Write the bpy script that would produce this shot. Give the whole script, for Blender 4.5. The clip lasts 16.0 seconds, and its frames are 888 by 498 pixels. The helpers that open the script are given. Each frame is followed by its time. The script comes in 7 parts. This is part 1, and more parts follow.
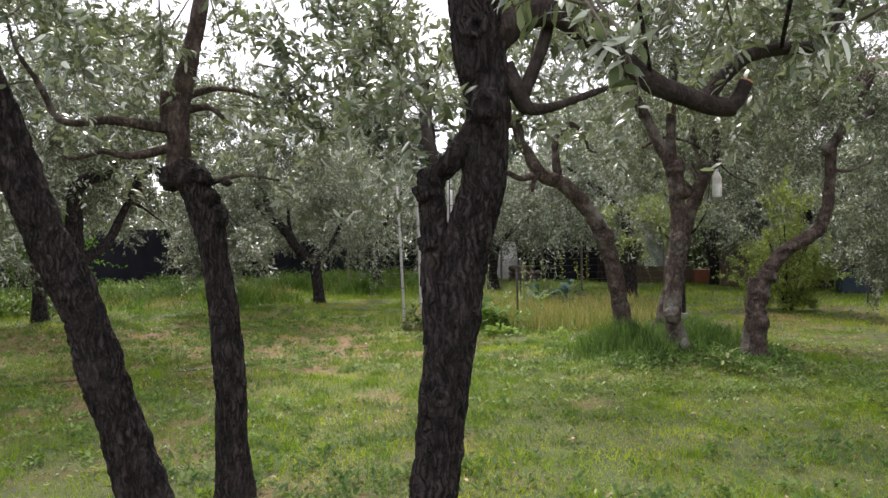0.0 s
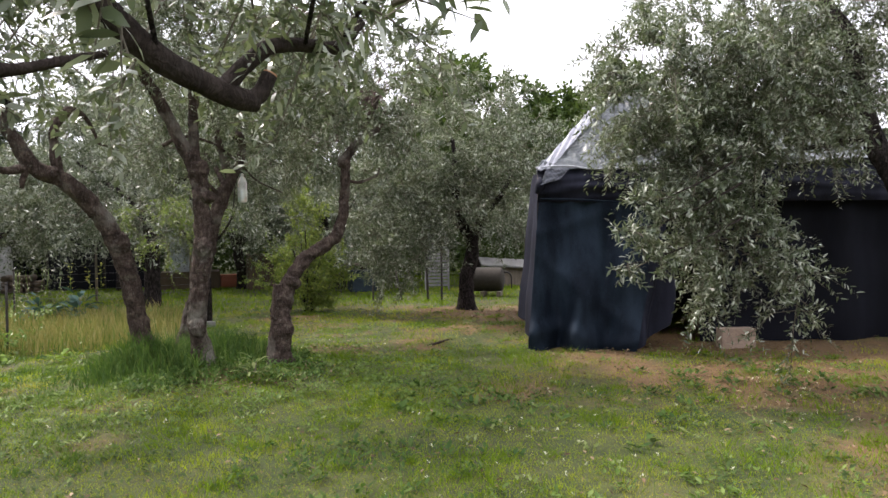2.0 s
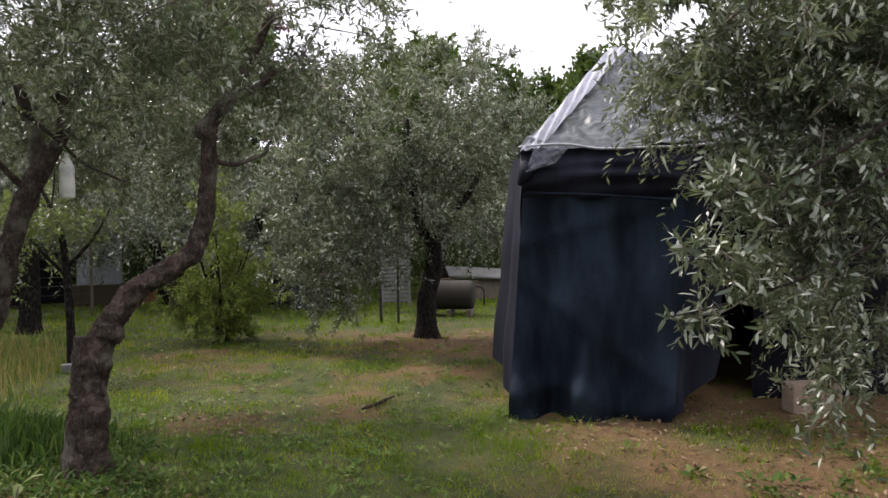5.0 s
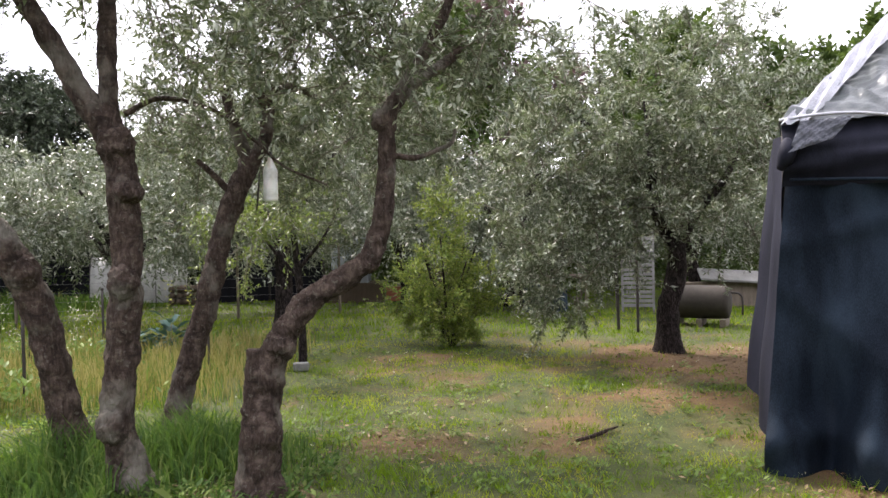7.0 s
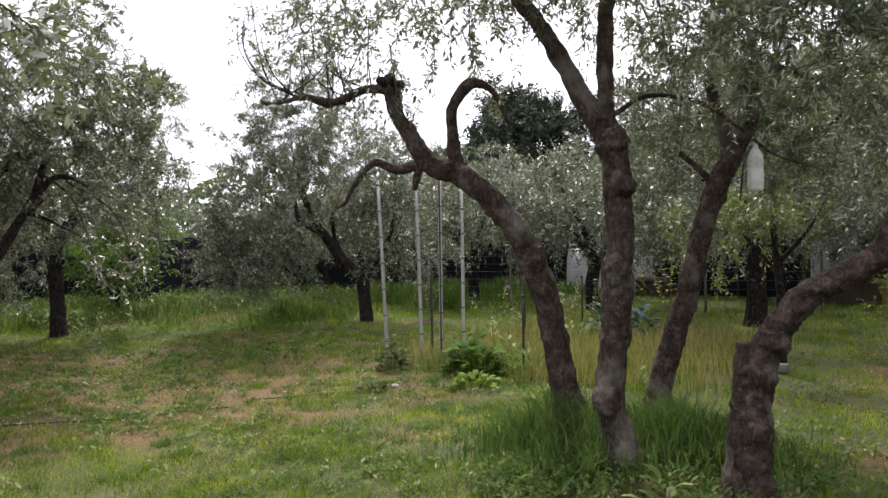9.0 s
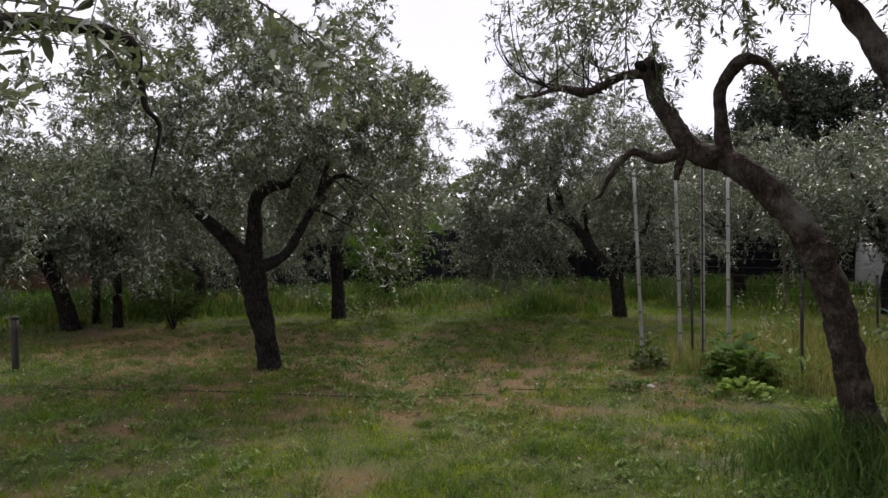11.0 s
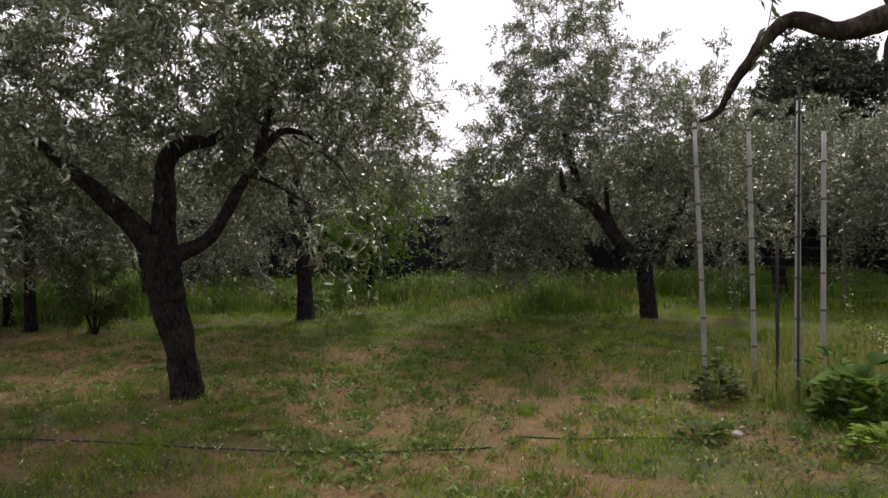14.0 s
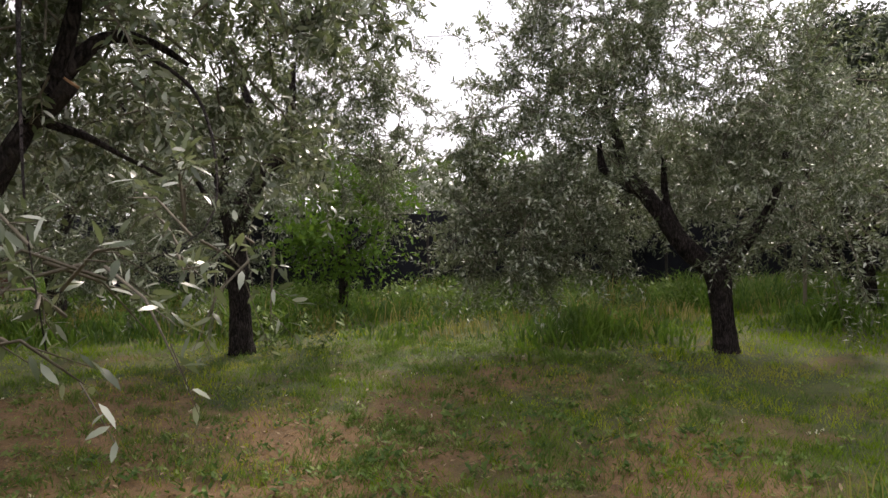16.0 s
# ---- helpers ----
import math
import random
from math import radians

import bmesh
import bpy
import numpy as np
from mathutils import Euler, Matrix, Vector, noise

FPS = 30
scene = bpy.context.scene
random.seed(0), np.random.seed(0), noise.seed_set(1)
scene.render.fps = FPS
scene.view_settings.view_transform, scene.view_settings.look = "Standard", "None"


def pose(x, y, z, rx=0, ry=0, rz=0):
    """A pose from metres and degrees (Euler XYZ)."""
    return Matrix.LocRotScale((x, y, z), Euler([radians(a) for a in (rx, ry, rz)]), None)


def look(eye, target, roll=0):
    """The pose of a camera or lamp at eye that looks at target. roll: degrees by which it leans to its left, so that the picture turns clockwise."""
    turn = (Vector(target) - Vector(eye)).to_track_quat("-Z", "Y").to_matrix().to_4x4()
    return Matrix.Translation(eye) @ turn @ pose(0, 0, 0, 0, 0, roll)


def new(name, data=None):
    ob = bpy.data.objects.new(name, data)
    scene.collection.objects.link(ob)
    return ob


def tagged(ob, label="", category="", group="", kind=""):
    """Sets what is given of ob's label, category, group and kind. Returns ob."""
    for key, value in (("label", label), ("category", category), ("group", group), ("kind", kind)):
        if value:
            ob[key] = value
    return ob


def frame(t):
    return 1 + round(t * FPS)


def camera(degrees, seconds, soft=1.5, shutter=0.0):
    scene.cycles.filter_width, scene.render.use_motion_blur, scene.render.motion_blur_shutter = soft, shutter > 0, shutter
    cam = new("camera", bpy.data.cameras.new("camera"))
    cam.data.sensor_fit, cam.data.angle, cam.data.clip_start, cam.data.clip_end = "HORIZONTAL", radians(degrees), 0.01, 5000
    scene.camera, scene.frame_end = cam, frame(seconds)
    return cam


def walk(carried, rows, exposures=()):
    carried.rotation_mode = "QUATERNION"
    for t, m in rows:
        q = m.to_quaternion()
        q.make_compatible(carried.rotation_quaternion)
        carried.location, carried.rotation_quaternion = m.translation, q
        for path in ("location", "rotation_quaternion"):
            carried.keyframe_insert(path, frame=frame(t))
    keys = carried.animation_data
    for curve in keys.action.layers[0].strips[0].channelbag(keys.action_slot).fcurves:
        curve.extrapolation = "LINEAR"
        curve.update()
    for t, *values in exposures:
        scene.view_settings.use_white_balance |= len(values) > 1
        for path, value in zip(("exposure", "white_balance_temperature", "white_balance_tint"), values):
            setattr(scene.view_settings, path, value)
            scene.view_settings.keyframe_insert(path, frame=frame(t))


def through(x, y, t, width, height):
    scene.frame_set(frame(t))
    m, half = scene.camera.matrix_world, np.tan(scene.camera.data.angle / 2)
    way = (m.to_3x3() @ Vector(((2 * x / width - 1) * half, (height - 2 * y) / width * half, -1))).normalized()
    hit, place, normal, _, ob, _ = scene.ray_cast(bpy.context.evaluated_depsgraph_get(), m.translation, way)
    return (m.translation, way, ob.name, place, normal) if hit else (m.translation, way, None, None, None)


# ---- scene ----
cam = camera(65.1, 16.0, soft=1.5)
PATH = [
    (0, (1.836, 1.27, 1.52), (1.172, 3.157, 1.488), -0.9),
    (0.5, (1.737, 1.597, 1.536), (1.305, 3.55, 1.505), -0.8),
    (1, (1.751, 1.74, 1.539), (1.697, 3.739, 1.501), -0.7),
    (1.5, (1.816, 1.775, 1.547), (2.121, 3.751, 1.506), -0.6),
    (2, (1.872, 1.778, 1.552), (2.492, 3.679, 1.511), -0.7),
    (2.5, (1.935, 1.805, 1.551), (2.637, 3.677, 1.512), -0.9),
    (3, (2.04, 1.994, 1.543), (2.742, 3.867, 1.508), -0.9),
    (3.5, (2.234, 2.49, 1.585), (2.938, 4.362, 1.548), -0.8),
    (6, (3.601, 5.479, 1.652), (4.251, 7.37, 1.616), -1.1),
    (6.5, (3.668, 5.522, 1.662), (4.083, 7.478, 1.628), -1.3),
    (7, (3.653, 5.467, 1.664), (3.644, 7.467, 1.635), -1.3),
    (7.5, (3.616, 5.437, 1.661), (3.268, 7.407, 1.635), -1.2),
    (8, (3.575, 5.397, 1.657), (2.898, 7.279, 1.634), -1.3),
    (8.5, (3.54, 5.361, 1.658), (2.576, 7.113, 1.637), -1.2),
    (9, (3.52, 5.335, 1.65), (2.322, 6.936, 1.629), -1.1),
    (9.5, (3.495, 5.353, 1.659), (2.11, 6.796, 1.634), -1.1),
    (10, (3.472, 5.366, 1.656), (1.786, 6.442, 1.631), -1.0),
    (12.5, (2.974, 5.681, 1.669), (1.3, 6.774, 1.628), -0.8),
    (13, (2.486, 6.014, 1.669), (0.811, 7.106, 1.628), -0.9),
    (13.5, (1.923, 6.421, 1.668), (0.248, 7.513, 1.62), -1.0),
    (14, (1.273, 6.895, 1.516), (-0.403, 7.986, 1.462), -0.9),
    (14.5, (0.541, 7.428, 1.516), (-1.135, 8.517, 1.456), -1.1),
    (15, (-0.354, 8.042, 1.53), (-2.028, 9.135, 1.468), -1.2),
    (15.5, (-1.203, 8.549, 1.572), (-2.872, 9.649, 1.504), -1.0),
    (16, (-1.573, 8.846, 1.527), (-3.245, 9.942, 1.465), -1.0),
]
EXPOSURES = [(t, e, 6500 if t < 13 else 6900, 17 if t < 5 else 19) for t, e in ((0, 0.95), (1.0, 1.12), (1.7, 1.02), (2.5, 0.61), (3.5, 0.41), (6, 0.73), (7, 1.27), (8, 1.42), (9, 0.62), (9.5, 0.02), (10, -0.25), (12.5, -0.22), (13.5, -0.17), (14.2, -0.03), (15, 0.23), (16, 0.42))]
walk(cam, [(t, look(eye, target, roll)) for t, eye, target, roll in PATH], EXPOSURES)

# ---------------------------------------------------------------- light
SUN_AZ, SUN_EL = radians(128.0), radians(48.0)      # counter-clockwise from +x
sun_way = Vector((math.cos(SUN_AZ) * math.cos(SUN_EL), math.sin(SUN_AZ) * math.cos(SUN_EL), math.sin(SUN_EL)))
sun = new("sun", bpy.data.lights.new("sun", "SUN"))
sun.data.energy, sun.data.angle, sun.data.color = 3.4, radians(9), (1.0, 0.94, 0.84)
sun.matrix_world = look(sun_way * 60, (0, 0, 0))

world = bpy.data.worlds.new("world")
scene.world = world
world.use_nodes = True
wt = world.node_tree
wt.nodes.clear()
w_out = wt.nodes.new("ShaderNodeOutputWorld")
w_bg = wt.nodes.new("ShaderNodeBackground")
w_sky = wt.nodes.new("ShaderNodeTexSky")
w_sky.sky_type, w_sky.sun_disc = "NISHITA", False
w_sky.sun_elevation, w_sky.sun_rotation = SUN_EL, radians(90) - SUN_AZ
w_co = wt.nodes.new("ShaderNodeTexCoord")
w_no = wt.nodes.new("ShaderNodeTexNoise")
w_no.inputs["Scale"].default_value, w_no.inputs["Detail"].default_value = 2.2, 6.0
w_ramp = wt.nodes.new("ShaderNodeValToRGB")
w_ramp.color_ramp.elements[0].position, w_ramp.color_ramp.elements[0].color = 0.30, (0.70, 0.70, 0.70, 1)
w_ramp.color_ramp.elements[1].position, w_ramp.color_ramp.elements[1].color = 0.55, (1, 1, 1, 1)
w_mix = wt.nodes.new("ShaderNodeMixRGB")
w_mix.inputs["Color2"].default_value = (10.3, 10.5, 11.3, 1)   # bright cloud cover
w_bg.inputs["Strength"].default_value = 0.12
wt.links.new(w_co.outputs["Generated"], w_no.inputs["Vector"])
wt.links.new(w_no.outputs["Fac"], w_ramp.inputs["Fac"])
wt.links.new(w_ramp.outputs["Color"], w_mix.inputs["Fac"])
wt.links.new(w_sky.outputs["Color"], w_mix.inputs["Color1"])
wt.links.new(w_mix.outputs["Color"], w_bg.inputs["Color"])
wt.links.new(w_bg.outputs["Background"], w_out.inputs["Surface"])


# ---------------------------------------------------------------- materials
def material(name):
    m = bpy.data.materials.new(name)
    m.use_nodes = True
    nt = m.node_tree
    return m, nt, nt.nodes["Principled BSDF"]


def node(nt, kind, **inputs):
    n = nt.nodes.new(kind)
    for key, value in inputs.items():
        n.inputs[key.replace("_", " ")].default_value = value
    return n


def ramp(nt, source, *stops):
    n = nt.nodes.new("ShaderNodeValToRGB")
    e = n.color_ramp.elements
    while len(e) < len(stops):
        e.new(0.5)
    for el, (p, c) in zip(e, stops):
        el.position, el.color = p, (*c, 1)
    nt.links.new(source, n.inputs["Fac"])
    return n.outputs["Color"]


def noise_of(nt, scale, detail=4.0, rough=0.6, stretch=None, space="Object"):
    co = nt.nodes.new("ShaderNodeTexCoord")
    n = node(nt, "ShaderNodeTexNoise", Scale=scale, Detail=detail, Roughness=rough)
    if stretch:
        mp = nt.nodes.new("ShaderNodeMapping")
        mp.inputs["Scale"].default_value = stretch
        nt.links.new(co.outputs[space], mp.inputs["Vector"])
        nt.links.new(mp.outputs["Vector"], n.inputs["Vector"])
    else:
        nt.links.new(co.outputs[space], n.inputs["Vector"])
    return n.outputs["Fac"]


def mixed(nt, fac, a, b, how="MIX"):
    n = nt.nodes.new("ShaderNodeMixRGB")
    n.blend_type = how
    for sock, v in ((n.inputs["Fac"], fac), (n.inputs["Color1"], a), (n.inputs["Color2"], b)):
        if isinstance(v, bpy.types.NodeSocket):
            nt.links.new(v, sock)
        else:
            sock.default_value = v if isinstance(v, float) else (*v, 1)
    return n.outputs["Color"]


def bump(nt, bsdf, height, strength=0.5, distance=0.01):
    b = node(nt, "ShaderNodeBump", Strength=strength, Distance=distance)
    nt.links.new(height, b.inputs["Height"])
    nt.links.new(b.outputs["Normal"], bsdf.inputs["Normal"])


def plain(name, dark, light, rough=0.7, scale=12.0, relief=0.25, metal=0.0, stretch=None, distance=0.006):
    """A surface that varies between two colours at two scales."""
    m, nt, b = material(name)
    big, fine = noise_of(nt, scale * 0.25, 3, 0.6, stretch), noise_of(nt, scale * 2.5, 5, 0.65, stretch)
    c = ramp(nt, big, (0.3, dark), (0.7, light))
    c = mixed(nt, 0.5, c, ramp(nt, fine, (0.3, tuple(v * 0.75 for v in dark)), (0.7, light)))
    nt.links.new(c, b.inputs["Base Color"])
    b.inputs["Roughness"].default_value, b.inputs["Metallic"].default_value = rough, metal
    bump(nt, b, fine, relief, distance)
    return m


def leaf_material(name, stops, through=(0.10, 0.16, 0.04), rough=0.42, share=0.25, gloss=0.35):
    """Leaves: each one its own shade, some light let through."""
    m, nt, b = material(name)
    g = nt.nodes.new("ShaderNodeNewGeometry")
    c = ramp(nt, g.outputs["Random Per Island"], *stops)
    nt.links.new(c, b.inputs["Base Color"])
    b.inputs["Roughness"].default_value = rough
    b.inputs["Specular IOR Level"].default_value = gloss
    tr = nt.nodes.new("ShaderNodeBsdfTranslucent")
    tr.inputs["Color"].default_value = (*through, 1)
    mx = nt.nodes.new("ShaderNodeMixShader")
    mx.inputs["Fac"].default_value = share
    out = nt.nodes["Material Output"]
    nt.links.new(b.outputs["BSDF"], mx.inputs[1])
    nt.links.new(tr.outputs["BSDF"], mx.inputs[2])
    nt.links.new(mx.outputs["Shader"], out.inputs["Surface"])
    return m


def bark_material(name, dark, mid, light, moss, furrow=0.75, scale=1.0, lichen=0.5, mottle=0.32):
    """Flaky bark: narrow upright ridges parted by furrows, grain within, grey lichen in patches."""
    m, nt, b = material(name)
    co = nt.nodes.new("ShaderNodeTexCoord")
    warp = node(nt, "ShaderNodeTexNoise", Scale=9.0, Detail=4.0)
    nt.links.new(co.outputs["Object"], warp.inputs["Vector"])
    mp = nt.nodes.new("ShaderNodeMapping")
    mp.inputs["Scale"].default_value = (1.0, 1.0, 0.17)
    nt.links.new(mixed(nt, 0.09, co.outputs["Object"], warp.outputs["Color"], "ADD"), mp.inputs["Vector"])
    ridge = node(nt, "ShaderNodeTexNoise", Scale=46.0 * scale, Detail=5.0, Roughness=0.65)
    nt.links.new(mp.outputs["Vector"], ridge.inputs["Vector"])
    vor = node(nt, "ShaderNodeTexVoronoi", Scale=44.0 * scale)
    vor.feature = "DISTANCE_TO_EDGE"
    nt.links.new(mp.outputs["Vector"], vor.inputs["Vector"])
    crack = ramp(nt, vor.outputs["Distance"], (0.02, (0, 0, 0)), (0.26, (1, 1, 1)))
    fine = noise_of(nt, 140.0, 4, 0.7, (1.0, 1.0, 0.5))
    blotch = noise_of(nt, 11.0, 5, 0.7)
    patch = noise_of(nt, 3.0, 4, 0.6)
    rid = ramp(nt, ridge.outputs["Fac"], (0.36, (0, 0, 0)), (0.62, (1, 1, 1)))
    relief = mixed(nt, 0.5, rid, crack)
    c = ramp(nt, relief, (0.12, dark), (0.5, mid), (0.95, light))
    c = mixed(nt, 1.0 - furrow, c, mid)
    c = mixed(nt, mottle, c, ramp(nt, blotch, (0.40, tuple(v * 0.35 for v in mid)), (0.52, mid), (0.66, light)))
    # dark rings round the stem and small scabs
    band = noise_of(nt, 5.0, 4, 0.65, (0.8, 0.8, 3.2))
    c = mixed(nt, ramp(nt, band, (0.55, (0, 0, 0)), (0.66, (mottle, mottle, mottle))), c, dark)
    scab = noise_of(nt, 34.0, 3, 0.6)
    c = mixed(nt, ramp(nt, scab, (0.60, (0, 0, 0)), (0.66, (mottle, mottle, mottle))), c, moss)
    c = mixed(nt, 0.35, c, ramp(nt, fine, (0.3, dark), (0.7, light)), "OVERLAY")
    c = mixed(nt, ramp(nt, patch, (0.54, (0, 0, 0)), (0.70, (lichen, lichen, lichen))), c, moss)
    nt.links.new(c, b.inputs["Base Color"])
    b.inputs["Roughness"].default_value = 0.95
    b.inputs["Specular IOR Level"].default_value = 0.15
    bump(nt, b, mixed(nt, 0.25, relief, fine), furrow, 0.045)
    return m


BARK = bark_material("bark", (0.006, 0.0045, 0.0045), (0.038, 0.030, 0.029), (0.135, 0.110, 0.104), (0.07, 0.063, 0.055), 0.95, 0.9, 0.3)
BARK_PALE = bark_material("bark_pale", (0.018, 0.013, 0.012), (0.080, 0.058, 0.047), (0.215, 0.172, 0.143), (0.19, 0.18, 0.15), 0.62, 0.8, 0.75, 0.55)
BARK_LIMB = bark_material("bark_limb", (0.014, 0.011, 0.010), (0.046, 0.036, 0.031), (0.115, 0.094, 0.082), (0.085, 0.076, 0.066), 0.40, 1.3, 0.35, 0.30)
CUT_WOOD = plain("cut_wood", (0.30, 0.15, 0.075), (0.46, 0.25, 0.13), 0.8, 30, 0.3)
HOLLOW = plain("hollow_wood", (0.004, 0.003, 0.003), (0.012, 0.009, 0.008), 1.0, 30)
TWIG = plain("twig", (0.09, 0.075, 0.055), (0.17, 0.15, 0.11), 0.85, 20)
OLIVE = leaf_material("olive_leaf", ((0.0, (0.028, 0.044, 0.021)), (0.58, (0.088, 0.114, 0.060)), (0.67, (0.22, 0.25, 0.18)), (1.0, (0.56, 0.59, 0.50))), (0.21, 0.26, 0.11), 0.32, 0.24, 0.5)
OLIVE_FAR = leaf_material("olive_leaf_far", ((0.0, (0.034, 0.048, 0.026)), (0.58, (0.098, 0.120, 0.074)), (0.66, (0.20, 0.225, 0.165)), (1.0, (0.42, 0.44, 0.38))), (0.17, 0.21, 0.10), 0.38, 0.22, 0.4)
GREEN_LEAF = leaf_material("shrub_leaf", ((0.0, (0.055, 0.105, 0.020)), (0.6, (0.145, 0.210, 0.038)), (1.0, (0.40, 0.42, 0.10))), (0.26, 0.34, 0.055), 0.5, 0.36)
YOUNG_LEAF = leaf_material("young_leaf", ((0.0, (0.045, 0.080, 0.018)), (0.6, (0.11, 0.16, 0.035)), (1.0, (0.25, 0.29, 0.08))), (0.2, 0.27, 0.05), 0.5, 0.3)
BROAD_LEAF = leaf_material("broad_leaf", ((0.0, (0.026, 0.046, 0.016)), (1.0, (0.085, 0.13, 0.040))), (0.12, 0.18, 0.03), 0.6, 0.22, 0.08)
MARROW = leaf_material("marrow_leaf", ((0.0, (0.032, 0.076, 0.014)), (1.0, (0.10, 0.18, 0.034))), (0.15, 0.26, 0.03), 0.7, 0.3, 0.05)
LETTUCE = leaf_material("lettuce_leaf", ((0.0, (0.09, 0.165, 0.025)), (1.0, (0.20, 0.29, 0.06))), (0.22, 0.33, 0.04), 0.7, 0.3, 0.05)
PLUM_LEAF = leaf_material("plum_leaf", ((0.0, (0.075, 0.050, 0.055)), (1.0, (0.19, 0.14, 0.14))), (0.20, 0.11, 0.11), 0.5, 0.3)
PINE_LEAF = leaf_material("conifer_needle", ((0.0, (0.024, 0.034, 0.020)), (1.0, (0.070, 0.088, 0.050))), (0.03, 0.05, 0.02), 0.6, 0.1)
GRASS = leaf_material("grass_blade", ((0.0, (0.115, 0.175, 0.010)), (0.50, (0.205, 0.275, 0.016)), (0.88, (0.29, 0.36, 0.026)), (0.96, (0.42, 0.40, 0.10)), (1.0, (0.50, 0.40, 0.20))), (0.42, 0.52, 0.02), 0.8, 0.4, 0.05)
GRASS_PALE = leaf_material("grass_blade_pale", ((0.0, (0.19, 0.22, 0.020)), (0.6, (0.30, 0.31, 0.034)), (1.0, (0.46, 0.40, 0.10))), (0.46, 0.48, 0.04), 0.8, 0.38, 0.05)
CLUMP = leaf_material("clump_blade", ((0.0, (0.026, 0.062, 0.017)), (0.7, (0.068, 0.120, 0.027)), (1.0, (0.15, 0.19, 0.055))), (0.10, 0.19, 0.03), 0.7, 0.26, 0.12)
GRASS_DARK = leaf_material("grass_blade_deep", ((0.0, (0.045, 0.090, 0.008)), (0.6, (0.105, 0.175, 0.012)), (1.0, (0.21, 0.28, 0.03))), (0.24, 0.38, 0.02), 0.8, 0.35, 0.05)
MEADOW = leaf_material("meadow_blade", ((0.0, (0.030, 0.070, 0.012)), (0.7, (0.075, 0.135, 0.022)), (1.0, (0.15, 0.22, 0.04))), (0.13, 0.24, 0.03), 0.75, 0.28, 0.08)
TALL = leaf_material("tall_grass_blade", ((0.0, (0.040, 0.085, 0.016)), (0.7, (0.090, 0.150, 0.028)), (1.0, (0.20, 0.25, 0.07))), (0.13, 0.23, 0.035), 0.7, 0.3, 0.15)
BED_BLADE = leaf_material("bed_grass_blade", ((0.0, (0.15, 0.145, 0.04)), (0.6, (0.28, 0.235, 0.085)), (1.0, (0.44, 0.36, 0.17))), (0.28, 0.28, 0.08), 0.7, 0.3, 0.15)
STRAW = leaf_material("dry_grass_blade", ((0.0, (0.125, 0.070, 0.026)), (0.6, (0.23, 0.145, 0.056)), (1.0, (0.37, 0.26, 0.11))), (0.27, 0.175, 0.06), 0.6, 0.25, 0.12)
STRAW_PALE = leaf_material("pale_straw", ((0.0, (0.22, 0.135, 0.06)), (1.0, (0.46, 0.33, 0.17))), (0.34, 0.23, 0.1), 0.7, 0.2, 0.1)
LITTER = leaf_material("leaf_litter", ((0.0, (0.07, 0.042, 0.024)), (0.6, (0.19, 0.125, 0.07)), (1.0, (0.34, 0.26, 0.16))), (0.1, 0.07, 0.03), 0.7, 0.1, 0.2)
WEED = leaf_material("weed_leaf", ((0.0, (0.06, 0.11, 0.022)), (0.8, (0.13, 0.20, 0.04)), (1.0, (0.20, 0.26, 0.08))), (0.2, 0.3, 0.06), 0.45, 0.25, 0.12)
WEED_PALE = leaf_material("pale_weed_leaf", ((0.0, (0.11, 0.155, 0.035)), (1.0, (0.24, 0.28, 0.11))), (0.2, 0.3, 0.08), 0.5, 0.25, 0.12)
KALE = leaf_material("kale_leaf", ((0.0, (0.030, 0.066, 0.052)), (1.0, (0.085, 0.145, 0.125))), (0.08, 0.16, 0.10), 0.6, 0.15, 0.1)
FLOWER = leaf_material("flower_petal", ((0.0, (0.42, 0.44, 0.26)), (1.0, (0.66, 0.66, 0.52))), (0.5, 0.5, 0.3), 0.5, 0.3)
YELLOW = leaf_material("yellow_flower", ((0.0, (0.50, 0.52, 0.08)), (1.0, (0.65, 0.62, 0.12))), (0.5, 0.5, 0.1), 0.5, 0.3)


# ---------------------------------------------------------------- mesh helpers
def mesh_of(name, verts, faces, mat, smooth=False):
    me = bpy.data.meshes.new(name)
    me.from_pydata([tuple(v) for v in verts], [], faces)
    if mat:
        me.materials.append(mat)
    if smooth:
        me.polygons.foreach_set("use_smooth", np.ones(len(me.polygons), dtype=bool))
    me.update()
    return me


def tri_mesh(name, verts, tris, mat):
    """A mesh from arrays of places and triangles."""
    me = bpy.data.meshes.new(name)
    nv, nf = len(verts), len(tris)
    me.vertices.add(nv)
    me.vertices.foreach_set("co", np.ascontiguousarray(verts, dtype=np.float32).ravel())
    me.loops.add(nf * 3)
    me.loops.foreach_set("vertex_index", np.ascontiguousarray(tris, dtype=np.int32).ravel())
    me.polygons.add(nf)
    me.polygons.foreach_set("loop_start", np.arange(0, nf * 3, 3, dtype=np.int32))
    me.polygons.foreach_set("loop_total", np.full(nf, 3, dtype=np.int32))
    me.materials.append(mat)
    me.update(calc_edges=True)
    return me


def under(ob, parent, label=""):
    ob.parent = parent
    ob.matrix_parent_inverse = parent.matrix_world.inverted()
    return tagged(ob, label)


def part(name, bm, mat, parent, label="", smooth=False):
    """Links a bmesh, in world places, as one mesh under a thing or part."""
    me = bpy.data.meshes.new(name)
    bm.to_mesh(me)
    bm.free()
    me.materials.append(mat)
    if smooth:
        me.polygons.foreach_set("use_smooth", np.ones(len(me.polygons), dtype=bool))
    ob = new(name, me)
    return under(ob, parent, label) if parent else tagged(ob, label)


